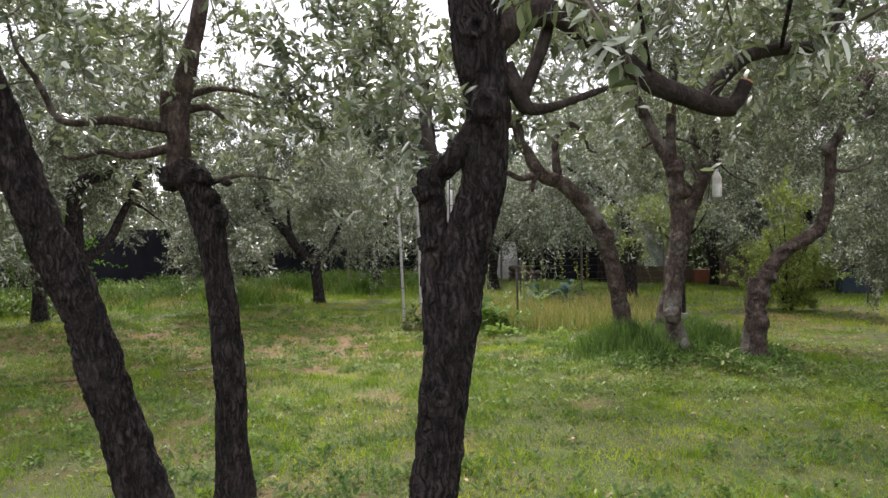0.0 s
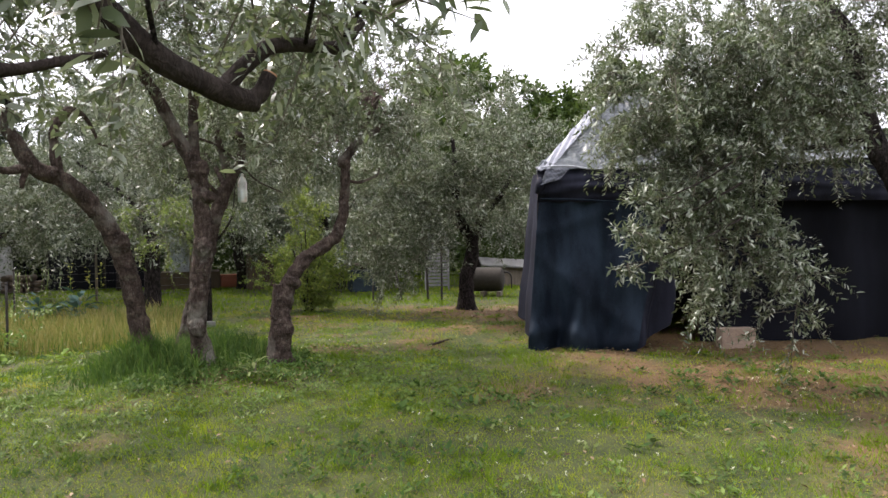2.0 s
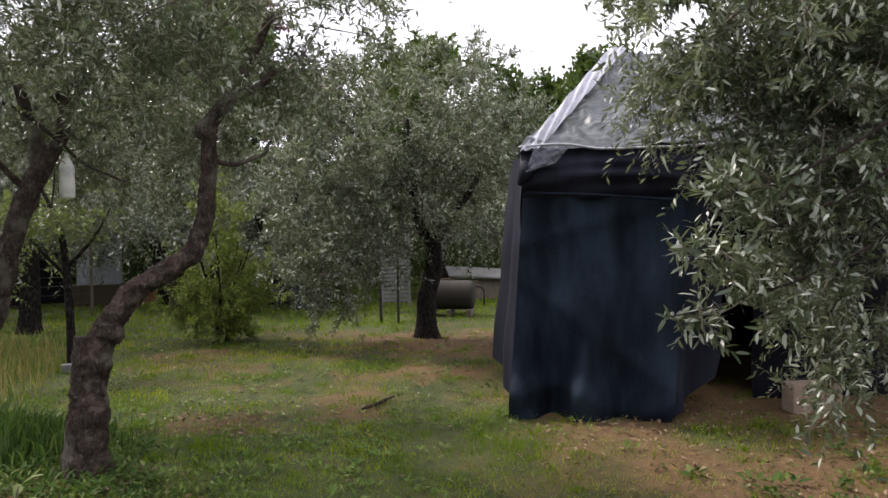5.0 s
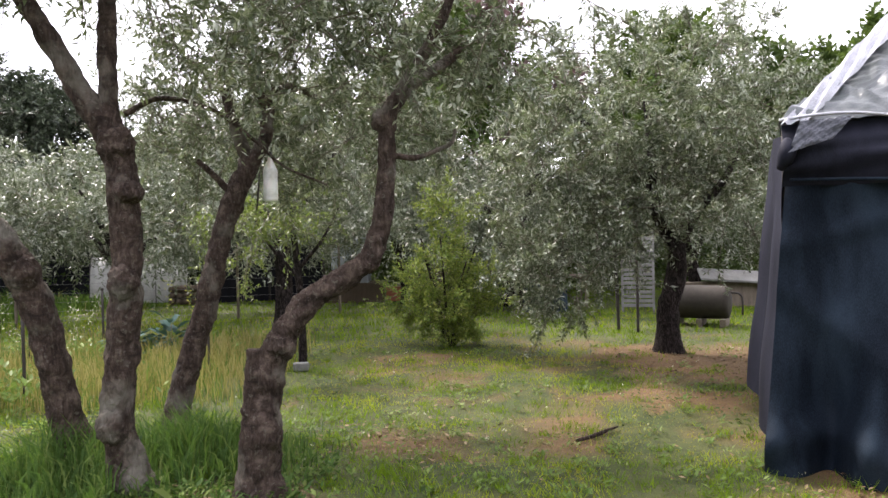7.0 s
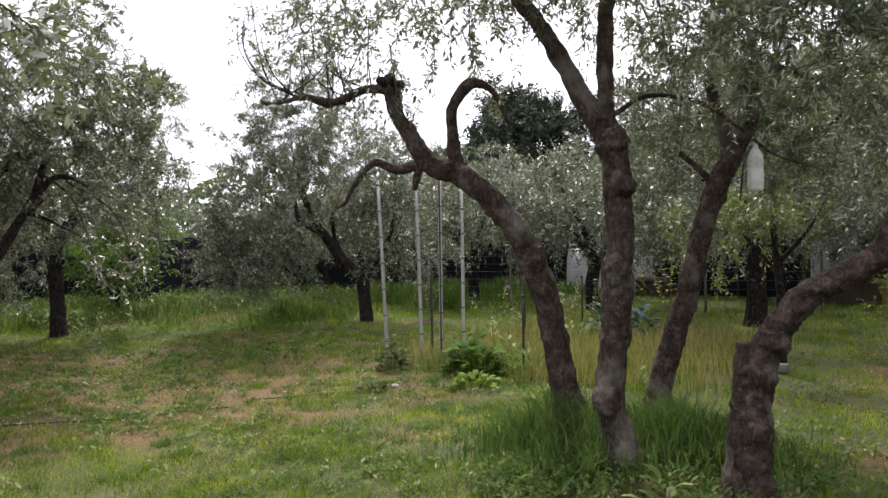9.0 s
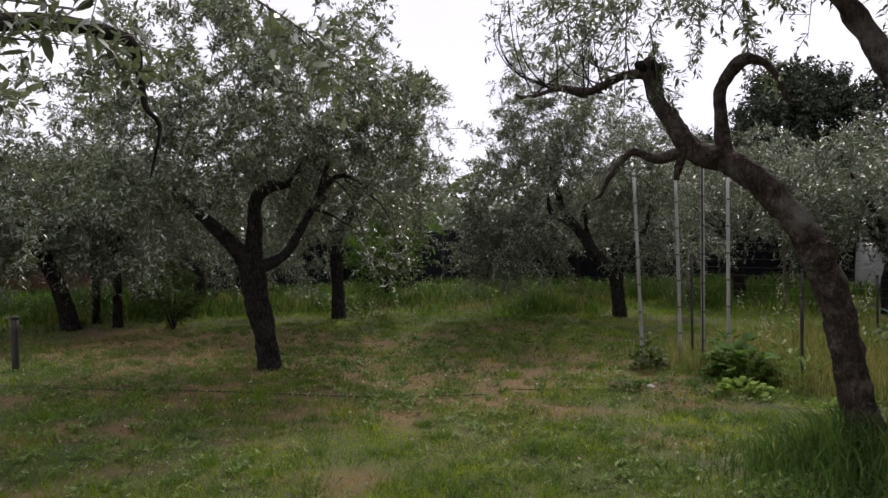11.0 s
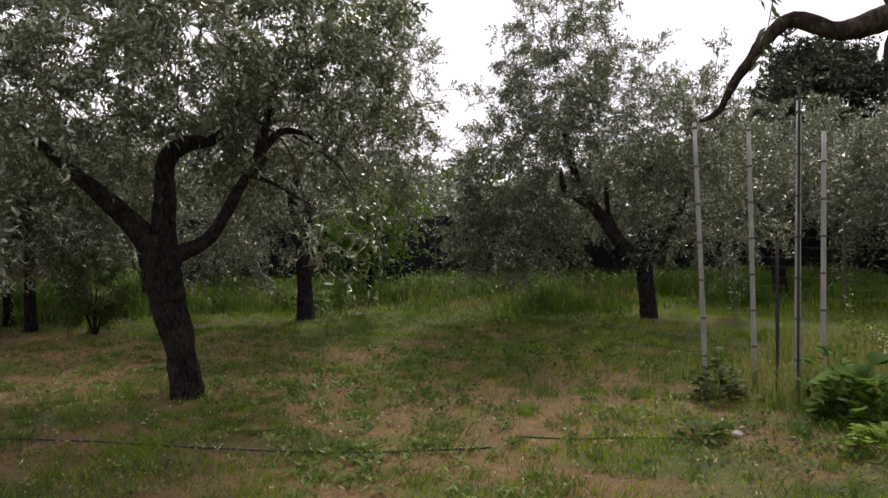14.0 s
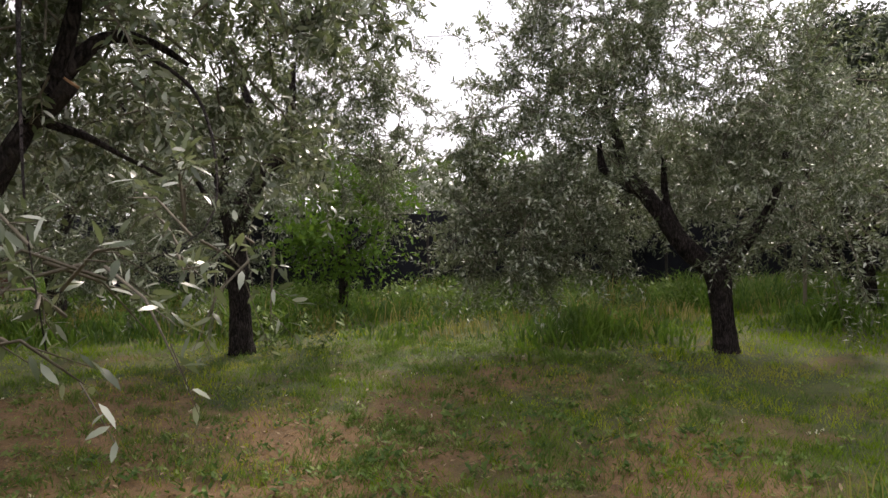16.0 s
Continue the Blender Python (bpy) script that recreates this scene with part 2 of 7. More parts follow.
def thing(name, x, y, z, label, category, group="", kind=""):
    ob = new(name)
    ob.empty_display_size = 0.2
    ob.location = (x, y, z)
    bpy.context.view_layer.update()
    return tagged(ob, label, category, group, kind)


def catmull(points, step):
    """Places and radii along a smooth line through the given ones."""
    p = np.array(points, float)
    p = np.vstack([2 * p[0] - p[1], p, 2 * p[-1] - p[-2]])
    out = []
    for i in range(1, len(p) - 2):
        n = max(2, int(np.linalg.norm(p[i + 1, :3] - p[i, :3]) / step))
        for s in np.arange(n) / n:
            a, b, c, d = p[i - 1 : i + 3]
            out.append(0.5 * (2 * b + (c - a) * s + (2 * a - 5 * b + 4 * c - d) * s**2 + (3 * b - a - 3 * c + d) * s**3))
    out.append(p[-2])
    out = np.array(out)
    out[:, 3] = np.maximum(out[:, 3], 0.002)
    return out


def tube(points, sides=12, step=0.05, rough=0.10, knots=3.0, flare=0.0, seed=0.0, closed=True, ridge=0.0):
    """A limb: a tapered, knobbly tube along a smooth line. Returns places and faces."""
    line = catmull(points, step)
    n = len(line)
    tan = np.gradient(line[:, :3], axis=0)
    tan /= np.linalg.norm(tan, axis=1)[:, None] + 1e-9
    ref = np.array([1.0, 0.0, 0.0]) if abs(tan[:, 0]).mean() < 0.8 else np.array([0.0, 1.0, 0.0])
    verts, faces = [], []
    for i in range(n):
        u = np.cross(tan[i], ref)
        u /= np.linalg.norm(u) + 1e-9
        v = np.cross(tan[i], u)
        r0 = line[i, 3]
        low = math.exp(-(line[i, 2] - line[0, 2]) / 0.16) if flare else 0.0
        for k in range(sides):
            a = 2 * math.pi * k / sides
            way = math.cos(a) * u + math.sin(a) * v
            q = Vector(line[i, :3] * knots + way * 0.9 * r0 * 10 + seed)
            r = r0 * (1 + rough * (noise.noise(q) + 0.6 * noise.noise(q * 2.7)) + flare * low * (0.7 + 0.6 * math.sin(a * 3 + seed * 7) * 0.6))
            if ridge:
                p = line[i, :3] + way * r0
                w = 0.6 * noise.noise(Vector((p[0] * 9, p[1] * 9, p[2] * 9 + seed)))
                n1 = noise.noise(Vector((p[0] * 34 + w, p[1] * 34 + w, p[2] * 6 + seed)))
                n2 = noise.noise(Vector((p[0] * 60 + w, p[1] * 60, p[2] * 17 + seed)))
                n3 = noise.noise(Vector((p[0] * 20, p[1] * 20, p[2] * 38 + seed)))
                r += ridge * (0.45 + 0.8 * n1 + 0.7 * n2 - 1.3 * math.exp(-((n1 / 0.11) ** 2)) - 0.6 * math.exp(-((n3 / 0.08) ** 2)))
            verts.append(line[i, :3] + way * r)
    for i in range(n - 1):
        for k in range(sides):
            a, b = i * sides + k, i * sides + (k + 1) % sides
            faces.append((a, b, b + sides, a + sides))
    if closed:
        faces.append(tuple(range(sides - 1, -1, -1)))
        faces.append(tuple(range((n - 1) * sides, n * sides)))
    return verts, faces


def limb(name, points, mat, parent, label="", **kw):
    v, f = tube(points, **kw)
    ob = new(name, mesh_of(name, v, f, mat, True))
    return under(ob, parent, label)


def box_into(bm, x, y, z, dx, dy, dz, turn=0.0, bevel=0.0):
    """A box standing on z, turned about its upright axis."""
    m = Matrix.Translation((x, y, z + dz / 2)) @ Matrix.Rotation(turn, 4, "Z") @ Matrix.Diagonal((dx, dy, dz, 1))
    geo = bmesh.ops.create_cube(bm, size=1.0, matrix=m)
    if bevel:
        edges = list({e for v in geo["verts"] for e in v.link_edges})
        bmesh.ops.bevel(bm, geom=edges, offset=bevel, segments=2, affect="EDGES", profile=0.6)


def value_noise(x, y, scale, seed):
    """Smooth noise in 0..1 over arrays of places."""
    rng = np.random.RandomState(seed)
    table = rng.rand(64, 64)
    u, v = np.asarray(x) / scale + 500.0, np.asarray(y) / scale + 500.0
    i, j = np.floor(u).astype(int), np.floor(v).astype(int)
    fu, fv = u - i, v - j
    fu, fv = fu * fu * (3 - 2 * fu), fv * fv * (3 - 2 * fv)
    at = lambda a, b: table[a % 64, b % 64]
    return (at(i, j) * (1 - fu) + at(i + 1, j) * fu) * (1 - fv) + (at(i, j + 1) * (1 - fu) + at(i + 1, j + 1) * fu) * fv


def bell(x, y, cx, cy, r):
    return np.exp(-((x - cx) ** 2 + (y - cy) ** 2) / (2 * r * r))


def ground_z(x, y):
    x, y = np.asarray(x, float), np.asarray(y, float)
    z = 0.18 * bell(x, y, 1.95, 9.85, 1.05) - 0.09 * bell(x, y, -4.5, 10.5, 2.6)
    z = z + 0.06 * (value_noise(x, y, 1.6, 3) - 0.5) + 0.03 * (value_noise(x, y, 0.5, 4) - 0.5)
    return z


# bare or dry places of the ground: x, y, radius, how bare
BARE = [(8.0, 8.4, 1.5, 0.72), (9.2, 9.6, 1.5, 1.2), (7.3, 6.6, 1.1, 0.55), (6.3, 7.9, 0.8, 0.42), (6.0, 5.6, 0.8, 0.22), (6.4, 6.4, 0.6, 0.40), (-9.1, 6.8, 1.0, 1.1), (-8.4, 8.0, 0.9, 1.1), (-5.2, 6.6, 0.9, 0.9), (-4.5, 7.7, 0.7, 0.8), (-3.2, 9.7, 0.5, 0.8), (-2.75, 9.2, 0.4, 0.8), (-6.3, 11.0, 0.8, 0.85), (-7.0, 11.8, 0.7, 0.8), (-1.8, 11.6, 0.35, 0.9), (-0.4, 9.8, 0.35, 0.7), (3.2, 11.3, 0.4, 0.45), (2.6, 13.3, 0.45, 0.5), (4.6, 8.0, 0.5, 0.45),
        (6.7, 14.6, 1.2, 1.0), (6.0, 12.3, 0.9, 0.6), (7.4, 8.9, 1.0, 0.6), (8.6, 6.6, 1.5, 0.7), (4.9, 11.4, 0.45, 0.45), (-4.7, 9.7, 2.8, 0.76),
        (-5.7, 8.6, 1.1, 0.9), (-7.6, 8.2, 1.9, 0.95), (-8.6, 6.8, 1.6, 0.8), (-4.6, 9.9, 1.0, 0.55), (-6.4, 11.2, 1.2, 0.6), (-2.4, 9.0, 0.9, 0.45),
        (-3.4, 8.2, 0.8, 0.4), (-1.7, 11.5, 0.9, 0.6), (4.4, 12.8, 0.8, 0.4), (3.6, 14.4, 0.8, 0.4), (0.0, 4.2, 0.5, 0.4), (2.7, 4.6, 0.5, 0.4),
        (-5.8, 10.3, 2.8, 0.60), (-2.9, 14.2, 0.9, 0.6), (-8.6, 12.6, 1.0, 0.5), (-3.2, 7.0, 1.0, 0.3), (1.86, 9.42, 0.17, 0.8), (2.50, 9.44, 0.2, 0.8), (0.8, 3.8, 0.22, 0.9), (-0.95, 4.2, 0.2, 0.8), (-0.65, 4.55, 0.2, 0.8)]


def bareness(x, y):
    x, y = np.asarray(x, float), np.asarray(y, float)
    b = np.zeros_like(x)
    for cx, cy, r, k in BARE:
        b = np.maximum(b, k * bell(x, y, cx, cy, r))
    n = 0.55 * value_noise(x, y, 0.9, 11) + 0.45 * value_noise(x, y, 0.28, 12)
    return np.clip(b * 1.1 + (1.05 + 0.8 * np.clip(b, 0, 0.6)) * (n - 0.55) + 0.06, 0, 1)


# ---------------------------------------------------------------- ground
def spread(lo, hi, step, far):
    mid = list(np.arange(lo, hi + step / 2, step))
    out, d = [], step
    while sum(out) < far:
        d *= 1.25
        out.append(d)
    steps = np.cumsum(out)
    return np.array([*(lo - steps[::-1]), *mid, *(hi + steps)])


def build_ground():
    xs, ys = spread(-18, 12, 0.2, 900), spread(-2, 26, 0.2, 900)
    gx, gy = np.meshgrid(xs, ys, indexing="ij")
    gz = ground_z(gx, gy)
    gz = np.where((gx < -20) | (gx > 14) | (gy < -4) | (gy > 28), 0.0, gz)
    verts = np.stack([gx, gy, gz], -1).reshape(-1, 3)
    nx, ny = len(xs), len(ys)
    i, j = np.meshgrid(np.arange(nx - 1), np.arange(ny - 1), indexing="ij")
    a = (i * ny + j).ravel()
    tris = np.concatenate([np.stack([a, a + ny, a + ny + 1], 1), np.stack([a, a + ny + 1, a + 1], 1)])
    m, nt, b = material("meadow_soil")
    at = nt.nodes.new("ShaderNodeAttribute")
    at.attribute_name = "bare"
    n1, n2, n3 = noise_of(nt, 1.3, 5), noise_of(nt, 9.0, 6, 0.7), noise_of(nt, 60.0, 4, 0.7)
    green = mixed(nt, ramp(nt, n1, (0.4, (0, 0, 0)), (0.65, (1, 1, 1))), ramp(nt, n2, (0.3, (0.016, 0.027, 0.004)), (0.7, (0.050, 0.072, 0.008))), ramp(nt, n2, (0.3, (0.044, 0.050, 0.011)), (0.7, (0.090, 0.098, 0.022))))
    soil = ramp(nt, n2, (0.3, (0.060, 0.032, 0.013)), (0.52, (0.138, 0.076, 0.029)), (0.8, (0.25, 0.155, 0.058)))
    soil = mixed(nt, 0.5, soil, ramp(nt, n3, (0.3, (0.038, 0.022, 0.010)), (0.7, (0.22, 0.142, 0.058))))
    k = ramp(nt, at.outputs["Fac"], (0.22, (0, 0, 0)), (0.62, (1, 1, 1)))
    nt.links.new(mixed(nt, k, green, soil), b.inputs["Base Color"])
    b.inputs["Roughness"].default_value = 0.95
    bump(nt, b, mixed(nt, 0.5, n2, n3), 0.8, 0.03)
    me = tri_mesh("ground", verts, tris, m)
    me.polygons.foreach_set("use_smooth", np.ones(len(me.polygons), dtype=bool))
    attr = me.attributes.new("bare", "FLOAT", "POINT")
    attr.data.foreach_set("value", bareness(verts[:, 0], verts[:, 1]).astype(np.float32))
    tagged(new("ground", me), "mown grass with bare dry soil patches", "ground", kind="structure")


build_ground()


# ---------------------------------------------------------------- leaves and blades
def unit(v):
    return v / (np.linalg.norm(v, axis=-1, keepdims=True) + 1e-9)


def leaf_cards(pos, way, up, length, width, fine=False):
    """Pointed leaves, folded along the midrib: two triangles each, or a lance shape of four."""
    side = unit(np.cross(way, up))
    nrm = unit(np.cross(side, way))
    L, W = length[:, None], width[:, None]
    tip = pos + way * L - nrm * L * 0.05
    b = np.arange(len(pos))
    if fine:
        low, high = pos + way * L * 0.28, pos + way * L * 0.68
        v = np.stack([pos, low + side * W * 0.46 + nrm * W * 0.14, high + side * W * 0.40 + nrm * W * 0.10, tip, high - side * W * 0.40 + nrm * W * 0.10, low - side * W * 0.46 + nrm * W * 0.14], 1).reshape(-1, 3)
        b = b * 6
        faces = ((0, 1, 5), (1, 2, 5), (2, 4, 5), (2, 3, 4))
    else:
        mid = pos + way * L * 0.45
        v = np.stack([pos, mid + side * W * 0.5 + nrm * W * 0.15, tip, mid - side * W * 0.5 + nrm * W * 0.15], 1).reshape(-1, 3)
        b = b * 4
        faces = ((0, 1, 2), (0, 2, 3))
    return v, np.stack([np.stack([b + i for i in q], 1) for q in faces], 1).reshape(-1, 3)


def foliage(seed, blobs, twigs, per_twig=16, leaf=0.062, aspect=0.29, droop=0.28, twig_len=0.27, shell=0.5, bunch=10, reach=0.42, fine=False):
    """Leaves on twigs along drooping branchlets that fill a set of ellipsoids (x, y, z, rx, ry, rz, weight), in bunches with gaps between."""
    rng = np.random.RandomState(seed)
    bl = np.array(blobs, float)
    w = bl[:, 6] / bl[:, 6].sum()
    nb = max(1, twigs // bunch)
    twigs = nb * bunch
    k = rng.choice(len(bl), nb, p=w)
    d = unit(rng.normal(size=(nb, 3)))
    rad = rng.rand(nb) ** shell
    lump = 0.72 + 0.6 * value_noise(d[:, 0] * 2 + bl[k, 0] * 3.1, d[:, 1] * 2 + d[:, 2] * 3.0, 0.8, seed % 50)
    root = bl[k, :3] + d * bl[k, 3:6] * (rad * lump)[:, None]
    bway = unit(d * 0.8 + rng.normal(size=(nb, 3)) * 0.4 + np.array([0, 0, 0.15]))
    blen = reach * (0.5 + rng.rand(nb))
    u = np.tile((np.arange(bunch) + 0.5) / bunch, (nb, 1)) * blen[:, None]
    bfall = droop * (0.6 + 0.8 * rng.rand(nb))[:, None] * u**2 / reach
    start = (root[:, None] + bway[:, None] * u[..., None] - np.array([0, 0, 1.0]) * bfall[..., None]).reshape(-1, 3)
    bw = np.repeat(bway, bunch, 0)
    way = unit(bw * 0.7 + rng.normal(size=(twigs, 3)) * 0.6 + np.array([0, 0, 0.1]))
    L = twig_len * (0.5 + 0.8 * rng.rand(twigs))
    s = (np.arange(per_twig) + 0.5) / per_twig
    fall = np.array([0, 0, -1.0]) * droop * (0.5 + rng.rand(twigs))[:, None]
    node_p = start[:, None] + way[:, None] * (L[:, None] * s)[..., None] + fall[:, None] * (L[:, None] * s**2)[..., None]
    tang = unit(way[:, None] + fall[:, None] * 2 * s[None, :, None])
    n = twigs * per_twig
    p, t = node_p.reshape(n, 3), tang.reshape(n, 3)
    off = unit(np.cross(t, unit(rng.normal(size=(n, 3)))))
    lw = unit(t * (0.4 + 0.5 * rng.rand(n))[:, None] + off * 0.9 + rng.normal(size=(n, 3)) * 0.25)
    up = unit(rng.normal(size=(n, 3)) * 0.6 + np.array([0, 0, 1.0]))
    length = leaf * (0.65 + 0.6 * rng.rand(n))
    v, tr = leaf_cards(p, lw, up, length, length * aspect * (0.8 + 0.4 * rng.rand(n)), fine)
    # twigs and branchlets, as thin three-sided rods
    def rods(p0, p1, p2, r0):
        m = len(p0)
        ax = unit(p2 - p0)
        u1 = unit(np.cross(ax, rng.normal(size=(m, 3))))
        u2 = np.cross(ax, u1)
        stops = ((p0, r0), (p2, r0 * 0.25)) if p1 is None else ((p0, r0), (p1, r0 * 0.75), (p2, r0 * 0.25))
        rings = [c + (u1 * math.cos(a) + u2 * math.sin(a)) * r for c, r in stops for a in (0, 2.094, 4.189)]
        b0, tt = np.arange(m) * len(rings), []
        for q in range(0, len(rings) - 3, 3):
            for a in range(3):
                c = (a + 1) % 3
                tt += [np.stack([b0 + q + a, b0 + q + c, b0 + q + 3 + c], 1), np.stack([b0 + q + a, b0 + q + 3 + c, b0 + q + 3 + a], 1)]
        return np.stack(rings, 1).reshape(-1, 3), np.concatenate(tt)
    big = leaf / 0.062
    tv, tt = rods(start, None, start + way * L[:, None] + fall * L[:, None], 0.0026 * big)
    at = lambda f: root + bway * (blen * f)[:, None] - np.array([0, 0, 1.0]) * (droop * (blen * f) ** 2 / reach)[:, None]
    cv, ct = rods(at(-0.35), at(0.4), at(1.0), 0.0065 * big)
    if leaf > 0.1:
        return v, tr, cv, ct
    return v, tr, np.concatenate([tv, cv]), np.concatenate([tt, ct + len(tv)])


def crown(parent, mat, label="", twig_mat=None, **kw):
    v, t, tv, tt = foliage(**kw)
    ob = under(new("crown", tri_mesh("crown", v, t, mat)), parent, label)
    tw = under(new("twigwork", tri_mesh("twigwork", tv, tt, twig_mat or TWIG)), parent)
    tagged(ob, kind="stuff")
    tagged(tw, kind="stuff")
    return ob


def knot(parent, place, facing, size, hole):
    """A healed branch scar: a lip of bark round a dark hollow."""
    n = Vector(facing).normalized()
    u = n.cross(Vector((0, 0, 1))).normalized()
    v = u.cross(n)
    bm = bmesh.new()
    rows = []
    for r, h in ((1.9, -1.0), (1.5, 0.06), (1.05, 0.30), (0.72, 0.22), (0.60, -0.05)):
        row = []
        for k in range(18):
            a = k * math.tau / 18
            w = 1 + 0.14 * noise.noise(Vector((math.cos(a) * 1.7, math.sin(a) * 1.7, size * 90 + r)))
            row.append(bm.verts.new(Vector(place) + (u * math.cos(a) + v * math.sin(a) * 1.12) * size * r * w + n * size * h))
        rows.append(row)
    for p, q in zip(rows, rows[1:]):
        for k in range(18):
            bm.faces.new((p[k], p[(k + 1) % 18], q[(k + 1) % 18], q[k]))
    lip = part("knot", bm, BARK, parent, "healed branch scar with a raised lip", True)
    bm = bmesh.new()
    ring = [bm.verts.new(Vector(place) + (u * math.cos(k * math.tau / 14) + v * math.sin(k * math.tau / 14) * 1.1) * size * 0.74 + n * size * 0.06) for k in range(14)]
    mid = bm.verts.new(Vector(place) - n * size * 0.5)
    for k in range(14):
        bm.faces.new((ring[k], ring[(k + 1) % 14], mid))
    part("hollow", bm, hole, lip, "black rotted hollow", True)


def olive_tree(limbs, blobs, label, seed, twigs, bark=None, sides=14, step=0.05, leaf=0.066, flare=0.35, mat=None, rough=0.16, ridge=0.003, knots=3.0, limb_bark=None, limb_ridge=0.6, limb_rough=1.0, rugged=0, **kw):
    """An olive: trunk, limbs and a crown of leafy twigs."""
    x, y = limbs[0][0][:2]
    tree = thing("olive_tree", x, y, float(ground_z(x, y)), label, "olive tree", "olive trees of the grove")
    limb("trunk", limbs[0], bark or BARK, tree, sides=sides, step=step, flare=flare, seed=seed * 0.37, rough=rough, ridge=ridge, knots=knots)
    for n, q in enumerate(limbs[1:]):
        small = q[0][3] < 0.03
        if n < rugged:
            limb("limb", q, bark or BARK, tree, sides=sides // 2, step=step * 1.2, seed=seed * 0.71, rough=rough, ridge=ridge, knots=knots)
            continue
        limb("limb", q, limb_bark or bark or BARK, tree, sides=7 if small else max(8, int(sides * 0.7)), step=step * 1.2, seed=seed * 0.71, rough=rough * limb_rough, ridge=0 if small else ridge * limb_ridge, knots=knots)
    if twigs:
        crown(tree, mat or OLIVE, seed=seed, blobs=blobs, twigs=twigs, leaf=leaf, **kw)
    return tree


def burl(parent, place, r, stretch, mat, seed):
    """A lumpy swelling of the trunk."""
    bm = bmesh.new()
    bmesh.ops.create_icosphere(bm, subdivisions=4, radius=1.0)
    for v in bm.verts:
        q = v.co.copy()
        w = 1 + 0.22 * noise.noise(q * 1.6 + Vector((seed, 0, 0))) + 0.14 * noise.noise(q * 4.1 + Vector((0, seed, 0))) + 0.06 * noise.noise(q * 9.0)
        v.co = Vector((q.x * stretch[0], q.y * stretch[1], q.z * stretch[2])) * (r * w) + Vector(place)
    part("burl", bm, mat, parent, "dark lumpy burl on the trunk", True)


# ---------------------------------------------------------------- olive trees: lines of places and radii (x, y, z, r)
KNOT_TREE = [
    [(0.79, 3.87, -0.08, 0.120), (0.83, 3.88, 0.28, 0.101), (0.85, 3.89, 0.51, 0.094), (0.92, 3.91, 1.02, 0.097), (0.98, 3.93, 1.43, 0.097), (1.06, 3.95, 1.72, 0.088), (1.08, 3.96, 2.02, 0.088), (1.06, 3.95, 2.24, 0.099), (1.05, 3.95, 2.47, 0.107), (1.02, 3.94, 2.67, 0.090), (0.96, 3.92, 2.92, 0.068)],
    [(0.90, 3.90, 1.10, 0.075), (0.872, 3.90, 1.38, 0.058), (0.868, 3.90, 1.56, 0.056), (0.862, 3.90, 1.70, 0.052), (0.858, 3.90, 1.775, 0.050), (0.856, 3.90, 1.80, 0.036)],
    [(0.84, 3.90, 1.755, 0.040), (0.92, 3.91, 1.80, 0.044), (0.99, 3.925, 1.88, 0.048), (1.05, 3.945, 1.97, 0.055)],
    [(1.10, 3.96, 2.33, 0.085), (1.24, 4.00, 2.40, 0.058), (1.36, 4.03, 2.40, 0.054), (1.47, 4.09, 2.33, 0.053), (1.56, 4.15, 2.25, 0.046), (1.70, 4.23, 2.14, 0.042), (1.84, 4.30, 2.08, 0.041), (1.95, 4.35, 2.045, 0.041), (2.02, 4.38, 2.035, 0.032)],
    [(1.98, 4.365, 2.03, 0.030), (2.03, 4.38, 2.07, 0.031), (2.065, 4.39, 2.14, 0.029)],
    [(1.90, 4.33, 2.07, 0.032), (1.98, 4.38, 2.17, 0.030), (2.07, 4.44, 2.255, 0.029), (2.21, 4.53, 2.295, 0.028), (2.35, 4.57, 2.31, 0.026), (2.46, 4.65, 2.44, 0.017)],
    [(1.14, 3.97, 2.19, 0.050), (1.20, 3.99, 2.09, 0.038), (1.24, 4.00, 2.03, 0.029), (1.33, 4.02, 2.03, 0.018), (1.45, 4.06, 2.07, 0.015), (1.57, 4.09, 2.11, 0.011)],
    [(1.21, 4.00, 2.07, 0.030), (1.25, 4.02, 2.17, 0.026), (1.30, 4.06, 2.32, 0.024), (1.34, 4.12, 2.55, 0.022)],
    [(0.88, 3.93, 1.74, 0.030), (0.64, 4.45, 2.03, 0.028), (0.35, 5.15, 2.40, 0.032), (0.18, 5.55, 2.56, 0.034), (0.12, 5.88, 2.55, 0.030), (0.10, 5.94, 2.42, 0.018), (0.12, 5.96, 2.26, 0.013), (0.10, 6.02, 2.18, 0.009), (0.08, 5.98, 1.95, 0.004)],
    [(0.30, 5.25, 2.44, 0.018), (0.22, 5.40, 2.65, 0.014), (0.10, 5.60, 2.95, 0.008)],
]
LEANING_TREE = [
    [(-0.96, 4.34, -0.07, 0.132), (-1.01, 4.30, 0.18, 0.124), (-1.14, 4.17, 0.85, 0.114), (-1.23, 4.09, 1.25, 0.108), (-1.36, 3.97, 1.70, 0.103), (-1.45, 3.89, 2.10, 0.090), (-1.51, 3.83, 2.41, 0.071), (-1.56, 3.78, 2.80, 0.057)],
]
